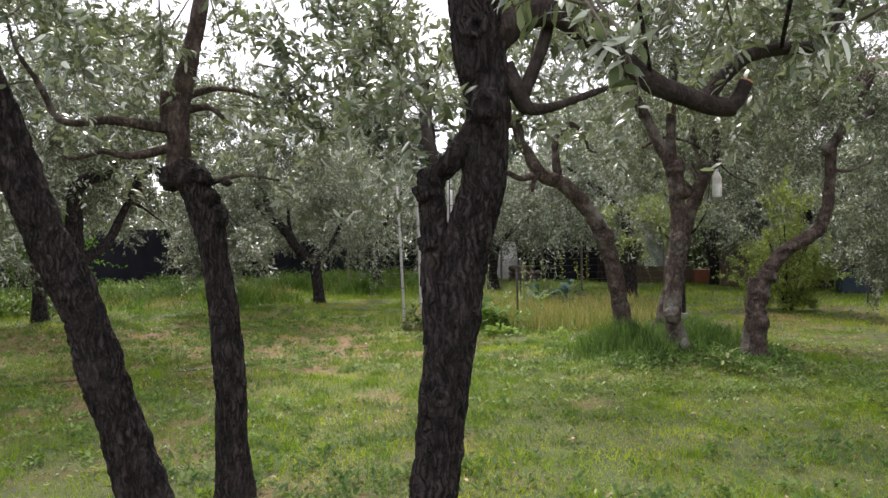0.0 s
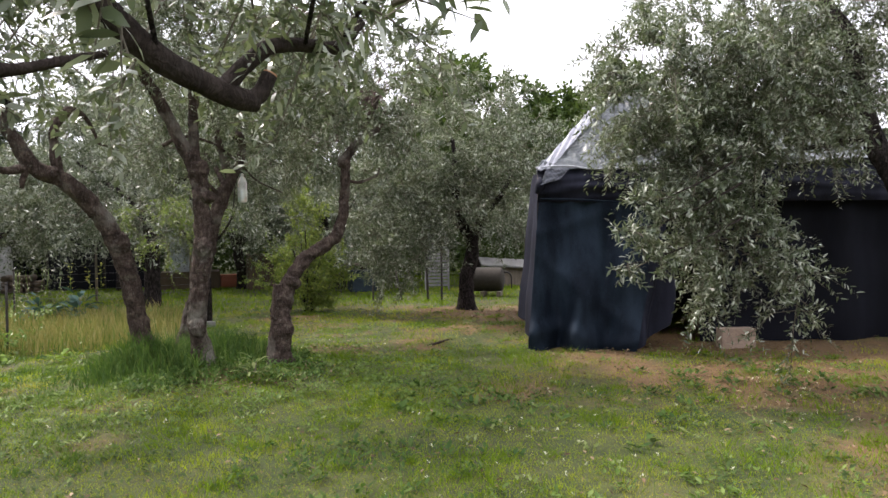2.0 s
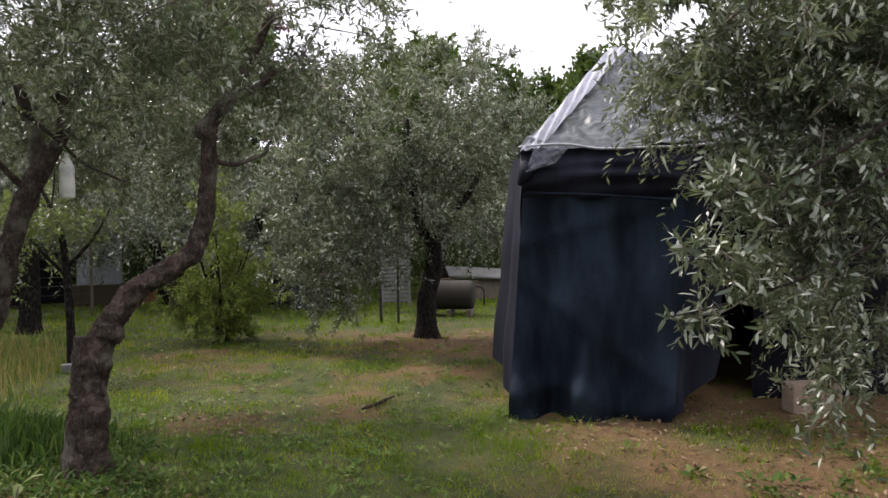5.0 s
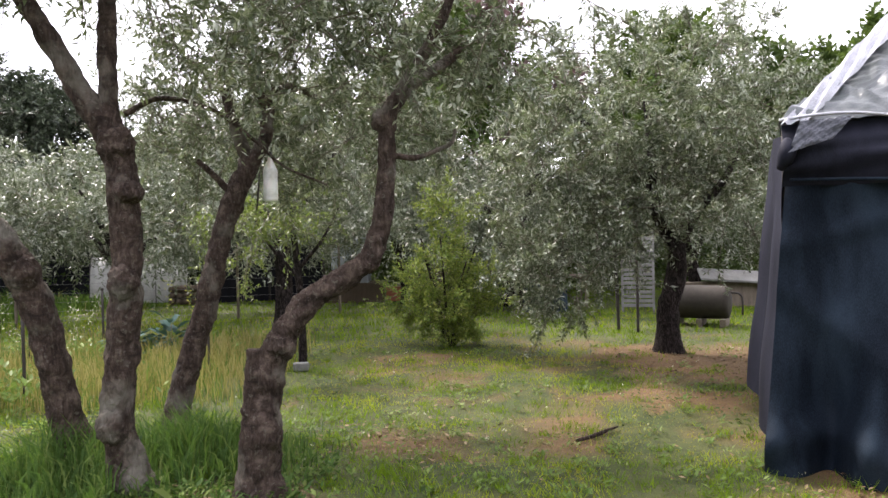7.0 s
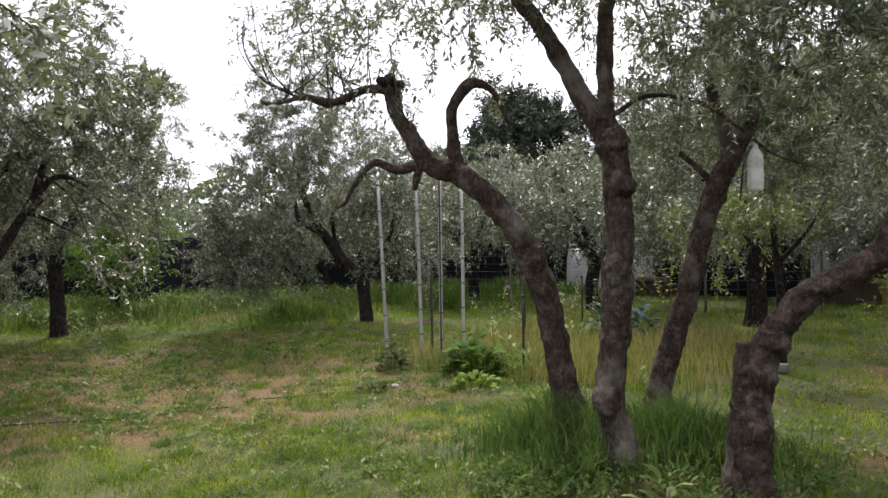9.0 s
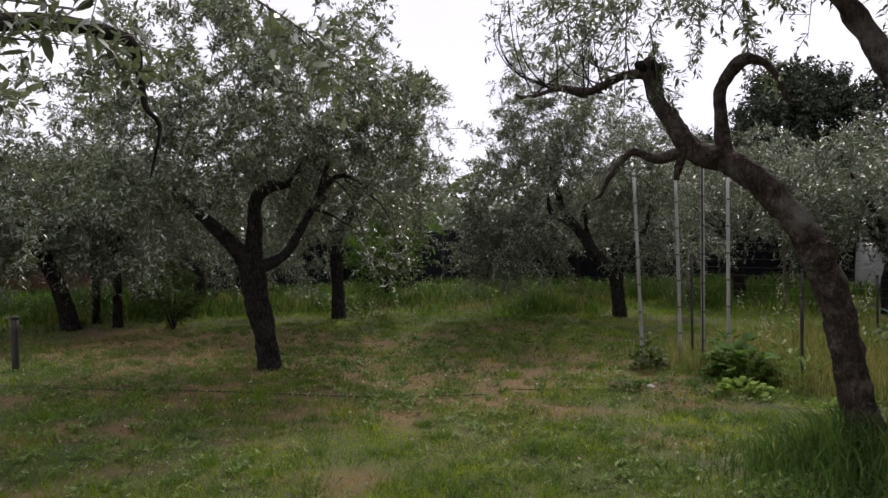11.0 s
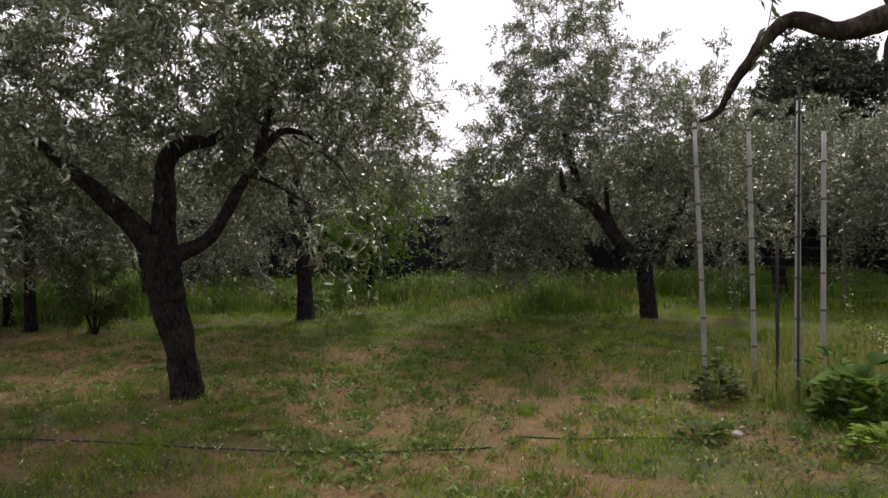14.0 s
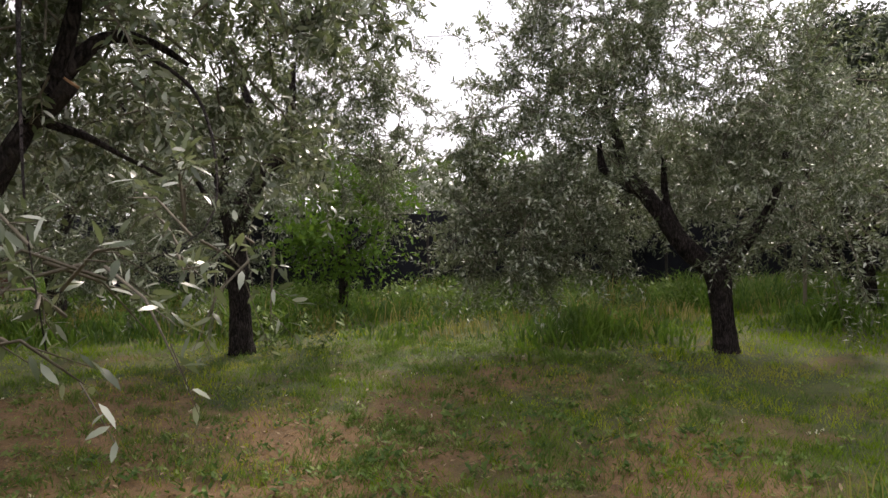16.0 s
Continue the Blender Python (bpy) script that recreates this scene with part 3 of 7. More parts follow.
KINKED_TREE = [
    [(-0.65, 4.63, -0.02, 0.102), (-0.66, 4.63, 0.30, 0.088), (-0.66, 4.62, 0.79, 0.085), (-0.71, 4.59, 1.35, 0.075), (-0.75, 4.56, 1.64, 0.081), (-0.81, 4.52, 1.86, 0.088), (-0.88, 4.47, 1.97, 0.060)],
    [(-0.87, 4.48, 1.90, 0.066), (-0.86, 4.48, 2.05, 0.064), (-0.86, 4.48, 2.28, 0.058), (-0.81, 4.52, 2.56, 0.048), (-0.76, 4.56, 2.89, 0.042), (-0.74, 4.57, 3.24, 0.032)],
    [(-0.89, 4.46, 2.15, 0.032), (-1.13, 4.28, 2.19, 0.023), (-1.33, 4.13, 2.18, 0.020), (-1.42, 4.07, 2.37, 0.015), (-1.50, 4.01, 2.54, 0.010), (-1.54, 3.98, 2.72, 0.007)],
    [(-0.89, 4.46, 2.05, 0.029), (-1.07, 4.33, 2.00, 0.020), (-1.19, 4.23, 2.03, 0.014)],
    [(-0.85, 4.48, 2.33, 0.025), (-0.70, 4.60, 2.39, 0.015), (-0.55, 4.71, 2.37, 0.013), (-0.40, 4.82, 2.30, 0.012), (-0.32, 4.88, 2.22, 0.008)],
    [(-0.84, 4.49, 2.26, 0.026), (-0.73, 4.58, 2.28, 0.016), (-0.65, 4.63, 2.20, 0.011)],
    [(-0.88, 4.46, 2.10, 0.036), (-0.91, 4.45, 2.22, 0.038), (-0.91, 4.44, 2.36, 0.026)],
    [(-1.18, 4.24, 2.02, 0.013), (-1.30, 4.15, 1.98, 0.010), (-1.36, 4.10, 2.04, 0.005)],
    [(-0.40, 4.82, 2.30, 0.010), (-0.22, 4.95, 2.16, 0.007), (-0.15, 5.0, 2.05, 0.004)],
    [(-0.72, 4.58, 1.86, 0.016), (-0.58, 4.68, 1.90, 0.010), (-0.42, 4.80, 1.87, 0.005)],
]
ARCHED_TREE = [
    [(1.22, 10.08, 0.05, 0.115), (1.17, 10.04, 0.29, 0.106), (1.08, 9.99, 0.82, 0.097), (0.98, 9.94, 1.33, 0.098), (0.80, 9.84, 1.76, 0.092), (0.52, 9.69, 2.11, 0.086), (0.26, 9.54, 2.25, 0.078), (0.13, 9.47, 2.47, 0.063), (0.03, 9.42, 2.66, 0.057), (-0.00, 9.40, 2.86, 0.065)],
    [(0.00, 9.41, 2.84, 0.044), (-0.20, 9.29, 2.83, 0.033), (-0.40, 9.18, 2.75, 0.031), (-0.60, 9.07, 2.80, 0.022), (-0.85, 8.94, 2.76, 0.014), (-0.93, 8.90, 2.80, 0.006)],
    [(0.44, 9.64, 2.17, 0.056), (0.41, 9.63, 2.46, 0.045), (0.42, 9.63, 2.67, 0.043), (0.53, 9.70, 2.84, 0.047), (0.66, 9.77, 2.80, 0.024), (0.74, 9.81, 2.66, 0.018), (0.78, 9.83, 2.54, 0.012), (0.86, 9.87, 2.52, 0.005)],
    [(0.18, 9.50, 2.25, 0.048), (0.02, 9.42, 2.21, 0.033), (-0.13, 9.33, 2.27, 0.026), (-0.27, 9.25, 2.09, 0.018), (-0.34, 9.22, 1.96, 0.012), (-0.40, 9.19, 1.93, 0.005)],
]
FORKED_TREE = [
    [(1.87, 9.50, 0.02, 0.150), (1.84, 9.48, 0.15, 0.130), (1.77, 9.45, 0.46, 0.094), (1.74, 9.43, 0.68, 0.090), (1.78, 9.45, 1.18, 0.087), (1.81, 9.46, 1.69, 0.083), (1.79, 9.45, 2.05, 0.086), (1.77, 9.45, 2.24, 0.099)],
    [(1.77, 9.45, 2.24, 0.083), (1.66, 9.40, 2.44, 0.068), (1.52, 9.34, 2.73, 0.059), (1.37, 9.27, 3.02, 0.053), (1.23, 9.21, 3.23, 0.050), (1.09, 9.14, 3.51, 0.039)],
    [(1.74, 9.43, 2.30, 0.068), (1.74, 9.43, 2.51, 0.056), (1.74, 9.43, 2.84, 0.050), (1.76, 9.44, 3.19, 0.048), (1.80, 9.46, 3.52, 0.036)],
    [(1.38, 10.41, 2.60, 0.022), (1.61, 10.48, 2.72, 0.018), (1.95, 10.59, 2.65, 0.015), (2.24, 10.67, 2.42, 0.013), (2.43, 10.73, 2.24, 0.011), (2.74, 10.82, 2.10, 0.009)],
]
BACK_STEM = [
    [(1.54, 10.55, 0.05, 0.110), (1.59, 10.57, 0.26, 0.100), (1.71, 10.61, 0.78, 0.086), (1.84, 10.66, 1.23, 0.081), (1.94, 10.70, 1.68, 0.077), (2.05, 10.74, 2.04, 0.081), (2.16, 10.78, 2.26, 0.063), (2.27, 10.83, 2.48, 0.050), (2.29, 10.83, 2.71, 0.045), (2.24, 10.81, 2.80, 0.059)],
    [(2.15, 10.78, 2.26, 0.054), (2.05, 10.74, 2.58, 0.045), (2.00, 10.73, 2.83, 0.036)],
    [(2.04, 10.74, 2.02, 0.032), (1.91, 10.69, 2.18, 0.023), (1.80, 10.65, 2.29, 0.018)],
    [(2.24, 10.81, 2.76, 0.040), (2.30, 11.40, 3.00, 0.030), (2.45, 12.30, 3.05, 0.018), (2.60, 12.80, 3.00, 0.008)],
    [(2.10, 10.76, 2.15, 0.034), (1.90, 11.50, 2.60, 0.024), (1.60, 12.30, 2.90, 0.012)],
]
CURVED_TREE = [
    [(2.50, 9.54, 0.08, 0.143), (2.52, 9.54, 0.35, 0.118), (2.53, 9.55, 0.63, 0.111), (2.58, 9.56, 0.90, 0.097), (2.67, 9.58, 1.11, 0.080), (2.84, 9.62, 1.32, 0.072), (3.04, 9.67, 1.45, 0.069), (3.19, 9.71, 1.57, 0.065), (3.26, 9.72, 1.79, 0.061), (3.29, 9.73, 2.06, 0.054), (3.30, 9.73, 2.33, 0.051), (3.32, 9.74, 2.46, 0.051), (3.42, 9.76, 2.60, 0.047)],
    [(3.40, 9.76, 2.58, 0.044), (3.52, 9.79, 2.79, 0.037), (3.66, 9.82, 3.05, 0.030), (3.76, 9.85, 3.28, 0.023)],
    [(3.40, 9.76, 2.59, 0.037), (3.58, 9.80, 2.70, 0.030), (3.71, 9.84, 2.80, 0.030), (3.75, 9.85, 2.87, 0.028)],
    [(3.34, 9.74, 2.18, 0.020), (3.47, 9.78, 2.17, 0.017), (3.63, 9.82, 2.23, 0.015), (3.70, 9.83, 2.27, 0.013), (3.72, 9.84, 2.35, 0.010)],
    [(2.51, 9.54, 0.63, 0.070), (2.50, 9.54, 0.83, 0.059), (2.51, 9.54, 1.04, 0.045)],
]
SHED_TREE = [
    [(6.74, 15.23, -0.02, 0.183), (6.73, 15.23, 0.58, 0.151), (6.82, 15.20, 0.98, 0.135), (6.86, 15.19, 1.45, 0.119), (6.69, 15.25, 1.77, 0.088), (6.55, 15.29, 2.26, 0.080), (6.56, 15.29, 2.73, 0.068), (6.50, 15.31, 3.54, 0.040)],
    [(6.88, 15.19, 1.49, 0.087), (7.12, 15.11, 2.00, 0.078), (7.40, 15.02, 2.30, 0.054), (7.68, 14.93, 2.82, 0.035)],
    [(6.56, 15.29, 2.58, 0.056), (5.89, 15.50, 3.10, 0.041), (5.44, 15.64, 3.54, 0.029)],
]
DROOPING_TREE = [
    [(8.52, 6.97, -0.08, 0.143), (8.55, 6.94, -0.08, 0.125), (8.51, 6.99, 1.10, 0.102), (8.46, 7.06, 1.93, 0.103), (8.31, 7.25, 2.51, 0.104), (8.23, 7.35, 3.12, 0.094), (8.17, 7.43, 3.61, 0.086), (8.02, 7.62, 4.01, 0.068), (7.85, 7.83, 4.42, 0.045)],
    [(8.31, 7.24, 2.55, 0.065), (8.18, 7.41, 2.79, 0.051), (8.05, 7.58, 2.86, 0.044), (7.91, 7.75, 2.61, 0.028), (7.81, 7.89, 2.59, 0.013)],
    [(8.28, 7.28, 2.50, 0.050), (8.08, 7.54, 2.46, 0.040), (7.91, 7.76, 2.43, 0.017)],
]
FIELD_TREE = [
    [(-5.72, 8.45, -0.11, 0.150), (-5.74, 8.40, 0.42, 0.146), (-5.78, 8.30, 0.92, 0.160), (-5.80, 8.26, 1.35, 0.180)],
    [(-5.80, 8.26, 1.29, 0.134), (-5.83, 8.12, 1.48, 0.109), (-5.88, 7.94, 1.72, 0.099), (-5.95, 7.68, 1.99, 0.071), (-6.01, 7.45, 2.20, 0.053), (-6.10, 7.10, 2.54, 0.035)],
    [(-5.79, 8.27, 1.35, 0.122), (-5.79, 8.30, 1.78, 0.104), (-5.78, 8.33, 2.20, 0.091), (-5.73, 8.51, 2.39, 0.086), (-5.66, 8.76, 2.45, 0.050), (-5.60, 9.00, 2.83, 0.031)],
    [(-5.78, 8.33, 1.29, 0.100), (-5.70, 8.63, 1.43, 0.068), (-5.65, 8.80, 1.64, 0.060), (-5.60, 9.02, 2.05, 0.052), (-5.58, 9.20, 2.34, 0.044), (-5.57, 9.40, 2.54, 0.034), (-5.57, 9.62, 2.54, 0.024), (-5.55, 9.80, 2.44, 0.010)],
    [(-5.58, 9.16, 2.30, 0.045), (-5.55, 9.24, 2.62, 0.034), (-5.50, 9.30, 3.05, 0.018)],
    [(-5.60, 9.06, 2.10, 0.026), (-5.58, 9.28, 2.03, 0.020), (-5.57, 9.46, 1.93, 0.013), (-5.55, 9.70, 1.80, 0.006)],
]
ROW_TREE = [
    [(-10.11, 11.43, 0.00, 0.145), (-10.11, 11.41, 0.87, 0.122), (-10.13, 11.37, 1.64, 0.125)],
    [(-10.13, 11.36, 1.59, 0.099), (-10.16, 11.25, 2.05, 0.080), (-10.12, 11.32, 2.45, 0.072), (-10.10, 11.38, 2.74, 0.066)],
    [(-10.16, 11.26, 2.15, 0.050), (-10.22, 11.00, 2.45, 0.042), (-10.29, 10.75, 2.54, 0.036), (-10.40, 10.40, 2.75, 0.026), (-10.52, 10.10, 3.20, 0.015)],
    [(-10.12, 11.38, 1.64, 0.117), (-10.05, 11.58, 2.04, 0.112), (-9.97, 11.80, 2.34, 0.105), (-9.93, 11.94, 2.46, 0.085), (-9.91, 12.04, 2.90, 0.066), (-9.86, 12.10, 3.60, 0.03)],
    [(-9.95, 11.88, 2.42, 0.070), (-10.00, 11.74, 2.70, 0.068), (-10.05, 11.58, 3.10, 0.05), (-10.10, 11.40, 3.70, 0.02)],
    [(-9.93, 11.94, 2.44, 0.040), (-9.86, 12.22, 2.38, 0.034), (-9.80, 12.45, 2.36, 0.018)],
]
LOW_FORK_TREE = [
    [(-6.56, 16.08, -0.11, 0.138), (-6.62, 16.03, 0.61, 0.128), (-6.65, 16.01, 1.00, 0.155)],
    [(-6.66, 16.00, 0.94, 0.122), (-6.91, 15.80, 1.23, 0.116), (-7.10, 15.64, 1.58, 0.104), (-7.30, 15.47, 1.95, 0.092), (-7.46, 15.34, 2.25, 0.075), (-7.56, 15.26, 2.75, 0.055), (-7.70, 15.15, 3.5, 0.03)],
    [(-7.26, 15.50, 1.88, 0.075), (-7.48, 15.28, 2.05, 0.066), (-7.62, 15.16, 2.20, 0.05), (-7.66, 15.12, 2.55, 0.03)],
    [(-6.90, 15.85, 1.15, 0.085), (-7.02, 15.76, 1.45, 0.07), (-7.15, 15.72, 1.80, 0.05), (-7.2, 15.75, 2.4, 0.03)],
    [(-6.63, 16.02, 0.96, 0.105), (-6.39, 16.22, 1.31, 0.069), (-6.20, 16.38, 1.73, 0.051), (-6.07, 16.48, 2.32, 0.034)],
]



def pushed(lines, k, about=(3.58, 5.40, 1.66)):
    """The same lines of places and radii, k times as far from a point."""
    return [[(*(about[i] + (q[i] - about[i]) * k for i in range(3)), q[3] * k) for q in line] for line in lines]


ARCHED_TREE, FORKED_TREE, BACK_STEM, CURVED_TREE = pushed(ARCHED_TREE, 1.03), pushed(FORKED_TREE, 1.045), pushed(BACK_STEM, 1.07), pushed(CURVED_TREE, 1.012)

knotted = olive_tree(KNOT_TREE, [(1.95, 4.45, 2.75, 0.7, 0.5, 0.35, 2), (1.2, 4.1, 3.1, 0.9, 0.8, 0.5, 2), (2.3, 4.7, 2.6, 0.35, 0.35, 0.3, 1), (0.5, 4.0, 2.9, 0.6, 0.6, 0.4, 1), (1.4, 4.2, 2.5, 0.3, 0.3, 0.2, 0.4), (-0.1, 5.6, 2.75, 0.7, 0.7, 0.4, 1.2), (0.3, 5.0, 2.5, 0.4, 0.5, 0.3, 0.6), (0.62, 4.3, 2.25, 0.25, 0.25, 0.22, 0.6), (0.2, 4.6, 2.15, 0.4, 0.3, 0.25, 0.4), (0.9, 6.0, 2.6, 0.5, 0.6, 0.2, 1.2)],
           "dark rough-barked olive with knots and a cut limb", 11, 900, rugged=2, sides=104, step=0.013, ridge=0.0075, leaf=0.060, aspect=0.33, droop=0.1, fine=True, flare=0.25, rough=0.14, limb_bark=BARK_LIMB, limb_ridge=0.25, limb_rough=0.7)
limb("cut_face", [(2.064, 4.3897, 2.137, 0.0275), (2.068, 4.391, 2.146, 0.027)], CUT_WOOD, knotted, "pale orange sawn end", sides=18, step=0.02, rough=0.05)
knot(knotted, (1.113, 3.842, 2.03), (0.27, -0.96, 0.05), 0.034, HOLLOW)
knot(knotted, (0.925, 3.798, 0.90), (0.35, -0.94, 0.0), 0.022, BARK)
knot(knotted, (1.075, 3.845, 2.33), (0.1, -0.98, -0.1), 0.030, BARK)
# leafy sprays that hang from its long limb
crown(knotted, OLIVE, seed=111, blobs=[(1.58, 3.22, 2.18, 0.10, 0.12, 0.06, 2), (1.72, 3.30, 2.20, 0.12, 0.12, 0.05, 1), (2.05, 2.98, 2.07, 0.10, 0.10, 0.05, 2), (2.22, 3.12, 2.02, 0.10, 0.12, 0.06, 1.6)], twigs=36, leaf=0.074, aspect=0.31, droop=0.4, reach=0.14, twig_len=0.15, per_twig=9, bunch=4, fine=True)
for q in ([(1.70, 4.23, 2.15, 0.010), (1.66, 3.8, 2.40, 0.007), (1.60, 3.3, 2.28, 0.004)], [(2.21, 4.53, 2.29, 0.010), (2.18, 3.8, 2.40, 0.007), (2.08, 3.1, 2.16, 0.004)], [(2.35, 4.57, 2.31, 0.009), (2.34, 3.8, 2.30, 0.006), (2.24, 3.2, 2.06, 0.003)]):
    limb("shoot", q, BARK, knotted, sides=6, step=0.08)
olive_tree(LEANING_TREE, [(-1.7, 3.7, 3.2, 0.9, 0.8, 0.6, 2), (-1.9, 4.4, 2.5, 0.6, 0.6, 0.6, 1)],
           "dark leaning olive trunk with thin foliage", 12, 300, fine=True, aspect=0.33, sides=84, step=0.016, ridge=0.008, rough=0.2)
kinked = olive_tree(KINKED_TREE, [(-0.8, 4.5, 3.2, 0.9, 0.8, 0.6, 2), (-1.5, 4.1, 2.6, 0.5, 0.5, 0.5, 1), (-0.3, 4.9, 2.5, 0.5, 0.4, 0.4, 1)],
           "slim olive with a kinked, swollen trunk", 13, 420, fine=True, aspect=0.33, bark=BARK, limb_bark=BARK_PALE, sides=70, step=0.016, ridge=0.0055, rough=0.2)
for n, (place, r, stretch) in enumerate((((-0.90, 4.475, 1.88), 0.085, (0.95, 0.95, 0.85)), ((-0.80, 4.52, 1.88), 0.095, (1.05, 1.0, 0.75)), ((-0.68, 4.57, 1.66), 0.072, (0.8, 0.9, 1.1)), ((-0.64, 4.60, 1.85), 0.022, (1.4, 0.9, 0.9)), ((-0.745, 4.55, 1.76), 0.088, (0.9, 0.95, 0.8)))):
    burl(kinked, place, r, stretch, BARK, 3.0 + n * 2.7)
burl(knotted, (0.845, 3.86, 1.70), 0.05, (0.9, 0.9, 0.8), BARK, 31.0)
burl(knotted, (0.862, 3.87, 1.50), 0.052, (0.95, 0.9, 0.7), BARK, 35.0)
burl(knotted, (0.862, 3.83, 0.86), 0.045, (0.9, 0.8, 1.3), BARK, 41.0)
arched = olive_tree(ARCHED_TREE, [(0.3, 9.5, 3.6, 1.0, 1.0, 0.6, 2), (-0.4, 9.4, 3.5, 0.5, 0.3, 0.35, 0.7)],
           "bare arched olive trunk with pruned crooked limbs", 14, 260, bark=BARK_PALE, sides=40, step=0.022, ridge=0.005, rough=0.22, knots=7.0)
# long bare shoots rising from its pruned limbs
tips = []
for k in range(17):
    q = random.Random(300 + k)
    s = q.random() ** 0.8
    bx, by, bz = -0.98 + 0.87 * s, 9.05 + 0.47 * s, 2.79 + 0.05 * math.sin(s * 9)
    ln = 0.3 + 0.75 * q.random() ** 1.3
    ox, oy = q.gauss(-0.45, 0.42), q.gauss(-0.2, 0.3)
    limb("shoot", [(bx, by, bz, 0.008), (bx + ox * 0.75 * ln, by + oy * 0.6 * ln, bz + ln * 0.30, 0.006), (bx + ox * 1.1 * ln, by + oy * 0.9 * ln, bz + ln * 0.68, 0.004), (bx + ox * 1.05 * ln, by + oy * ln, bz + ln, 0.0025)], BARK, arched, sides=5, step=0.1, rough=0.0)
    tips.append((bx + ox * 1.05 * ln, by + oy * 0.95 * ln, bz + ln * 0.9, 0.07, 0.07, 0.14, 1))
crown(arched, OLIVE, seed=141, blobs=tips, twigs=100, leaf=0.055, aspect=0.28, droop=0.1, reach=0.1, twig_len=0.14, per_twig=7, bunch=4)
for k in range(7):
    q = random.Random(420 + k)
    a = k * 2.4
    bx, by, bz = -0.12 + 0.05 * math.cos(a), 9.52 + 0.05 * math.sin(a), 2.84 + 0.12 * q.random()
    limb("stub", [(bx, by, bz, 0.03), (bx + 0.05 * math.cos(a), by + 0.05 * math.sin(a), bz + 0.02 + 0.03 * q.random(), 0.036), (bx + 0.065 * math.cos(a), by + 0.065 * math.sin(a), bz + 0.02 + 0.04 * q.random(), 0.022)], BARK, arched, sides=9, step=0.02, rough=0.4)
limb("limb", [(-0.10, 9.53, 2.83, 0.055), (-0.13, 9.51, 2.92, 0.075), (-0.08, 9.54, 2.97, 0.05)], BARK_PALE, arched, "gnarled pruning knob", sides=12, step=0.03, rough=0.4)
limb("limb", [(0.10, 9.63, 2.26, 0.03), (0.06, 9.61, 2.15, 0.032), (0.05, 9.60, 2.06, 0.02)], BARK_PALE, arched, sides=9, step=0.03, rough=0.3)
forked = olive_tree(FORKED_TREE, [(1.2, 9.2, 3.9, 0.9, 0.9, 0.6, 2), (1.9, 9.5, 3.9, 0.9, 0.9, 0.6, 2), (1.6, 9.9, 3.5, 1.0, 0.8, 0.4, 1)],
           "upright olive trunk forking into two limbs", 15, 1050, bark=BARK_PALE, sides=48, step=0.02, ridge=0.005, rough=0.24, flare=0.55, knots=7.0)
olive_tree(BACK_STEM, [(2.1, 11.6, 3.7, 0.7, 0.6, 0.4, 1), (3.1, 11.9, 3.0, 0.6, 0.5, 0.5, 1.5), (1.3, 11.8, 3.1, 0.7, 0.6, 0.5, 2), (2.0, 11.6, 4.2, 1.0, 0.8, 0.6, 3), (2.7, 11.4, 3.9, 0.7, 0.8, 0.6, 1.8), (1.5, 12.4, 2.9, 0.8, 0.5, 0.5, 2.2), (2.6, 12.7, 2.8, 0.8, 0.5, 0.5, 2.4), (3.5, 12.6, 2.9, 0.8, 0.5, 0.5, 2.2)],
           "leaning olive stem with pruned forked top", 16, 2500, bark=BARK_PALE, sides=40, step=0.022, ridge=0.005, rough=0.22, knots=7.0)
curved = olive_tree(CURVED_TREE, [(3.7, 9.9, 3.5, 0.9, 0.9, 0.7, 2), (3.2, 10.1, 3.0, 0.8, 0.7, 0.5, 1.4), (2.7, 10.4, 3.6, 0.8, 0.8, 0.6, 1.4)],
           "curved olive trunk with a broken stub at its foot", 17, 1250, bark=BARK_PALE, sides=52, step=0.018, ridge=0.009, rough=0.22, flare=0.45, knots=7.0)
for tree, place, r, stretch, k in ((forked, (1.70, 9.60, 2.27), 0.105, (1.0, 1.0, 1.1), 51), (forked, (1.66, 9.54, 0.60), 0.085, (1, 1, 1.3), 53), (forked, (1.74, 9.55, 1.45), 0.082, (1, 1, 1.2), 54), (forked, (1.78, 9.57, 1.98), 0.085, (1, 1, 0.8), 55),
                                   (curved, (2.54, 9.56, 0.55), 0.115, (1, 1, 1.3), 57), (curved, (2.66, 9.59, 1.05), 0.085, (1, 1, 1), 58), (curved, (3.26, 9.77, 2.40), 0.056, (1, 1, 1.3), 59), (arched, (0.87, 10.02, 1.50), 0.10, (1, 1, 1.2), 61), (arched, (0.28, 9.71, 2.22), 0.085, (1.2, 1, 0.9), 62)):
    burl(tree, place, r, stretch, BARK_PALE, k)
olive_tree(SHED_TREE, [(6.6, 15.2, 3.4, 2.0, 1.8, 1.2, 5), (5.3, 15.3, 2.3, 1.1, 1.2, 1.2, 2), (5.2, 15.0, 1.4, 0.6, 0.7, 0.8, 1), (7.9, 15.0, 2.6, 1.1, 1.0, 1.0, 2), (6.4, 15.2, 2.2, 1.2, 1.0, 0.7, 1)],
           "full olive tree with silvery drooping foliage", 18, 4600, leaf=0.082, shell=0.35)
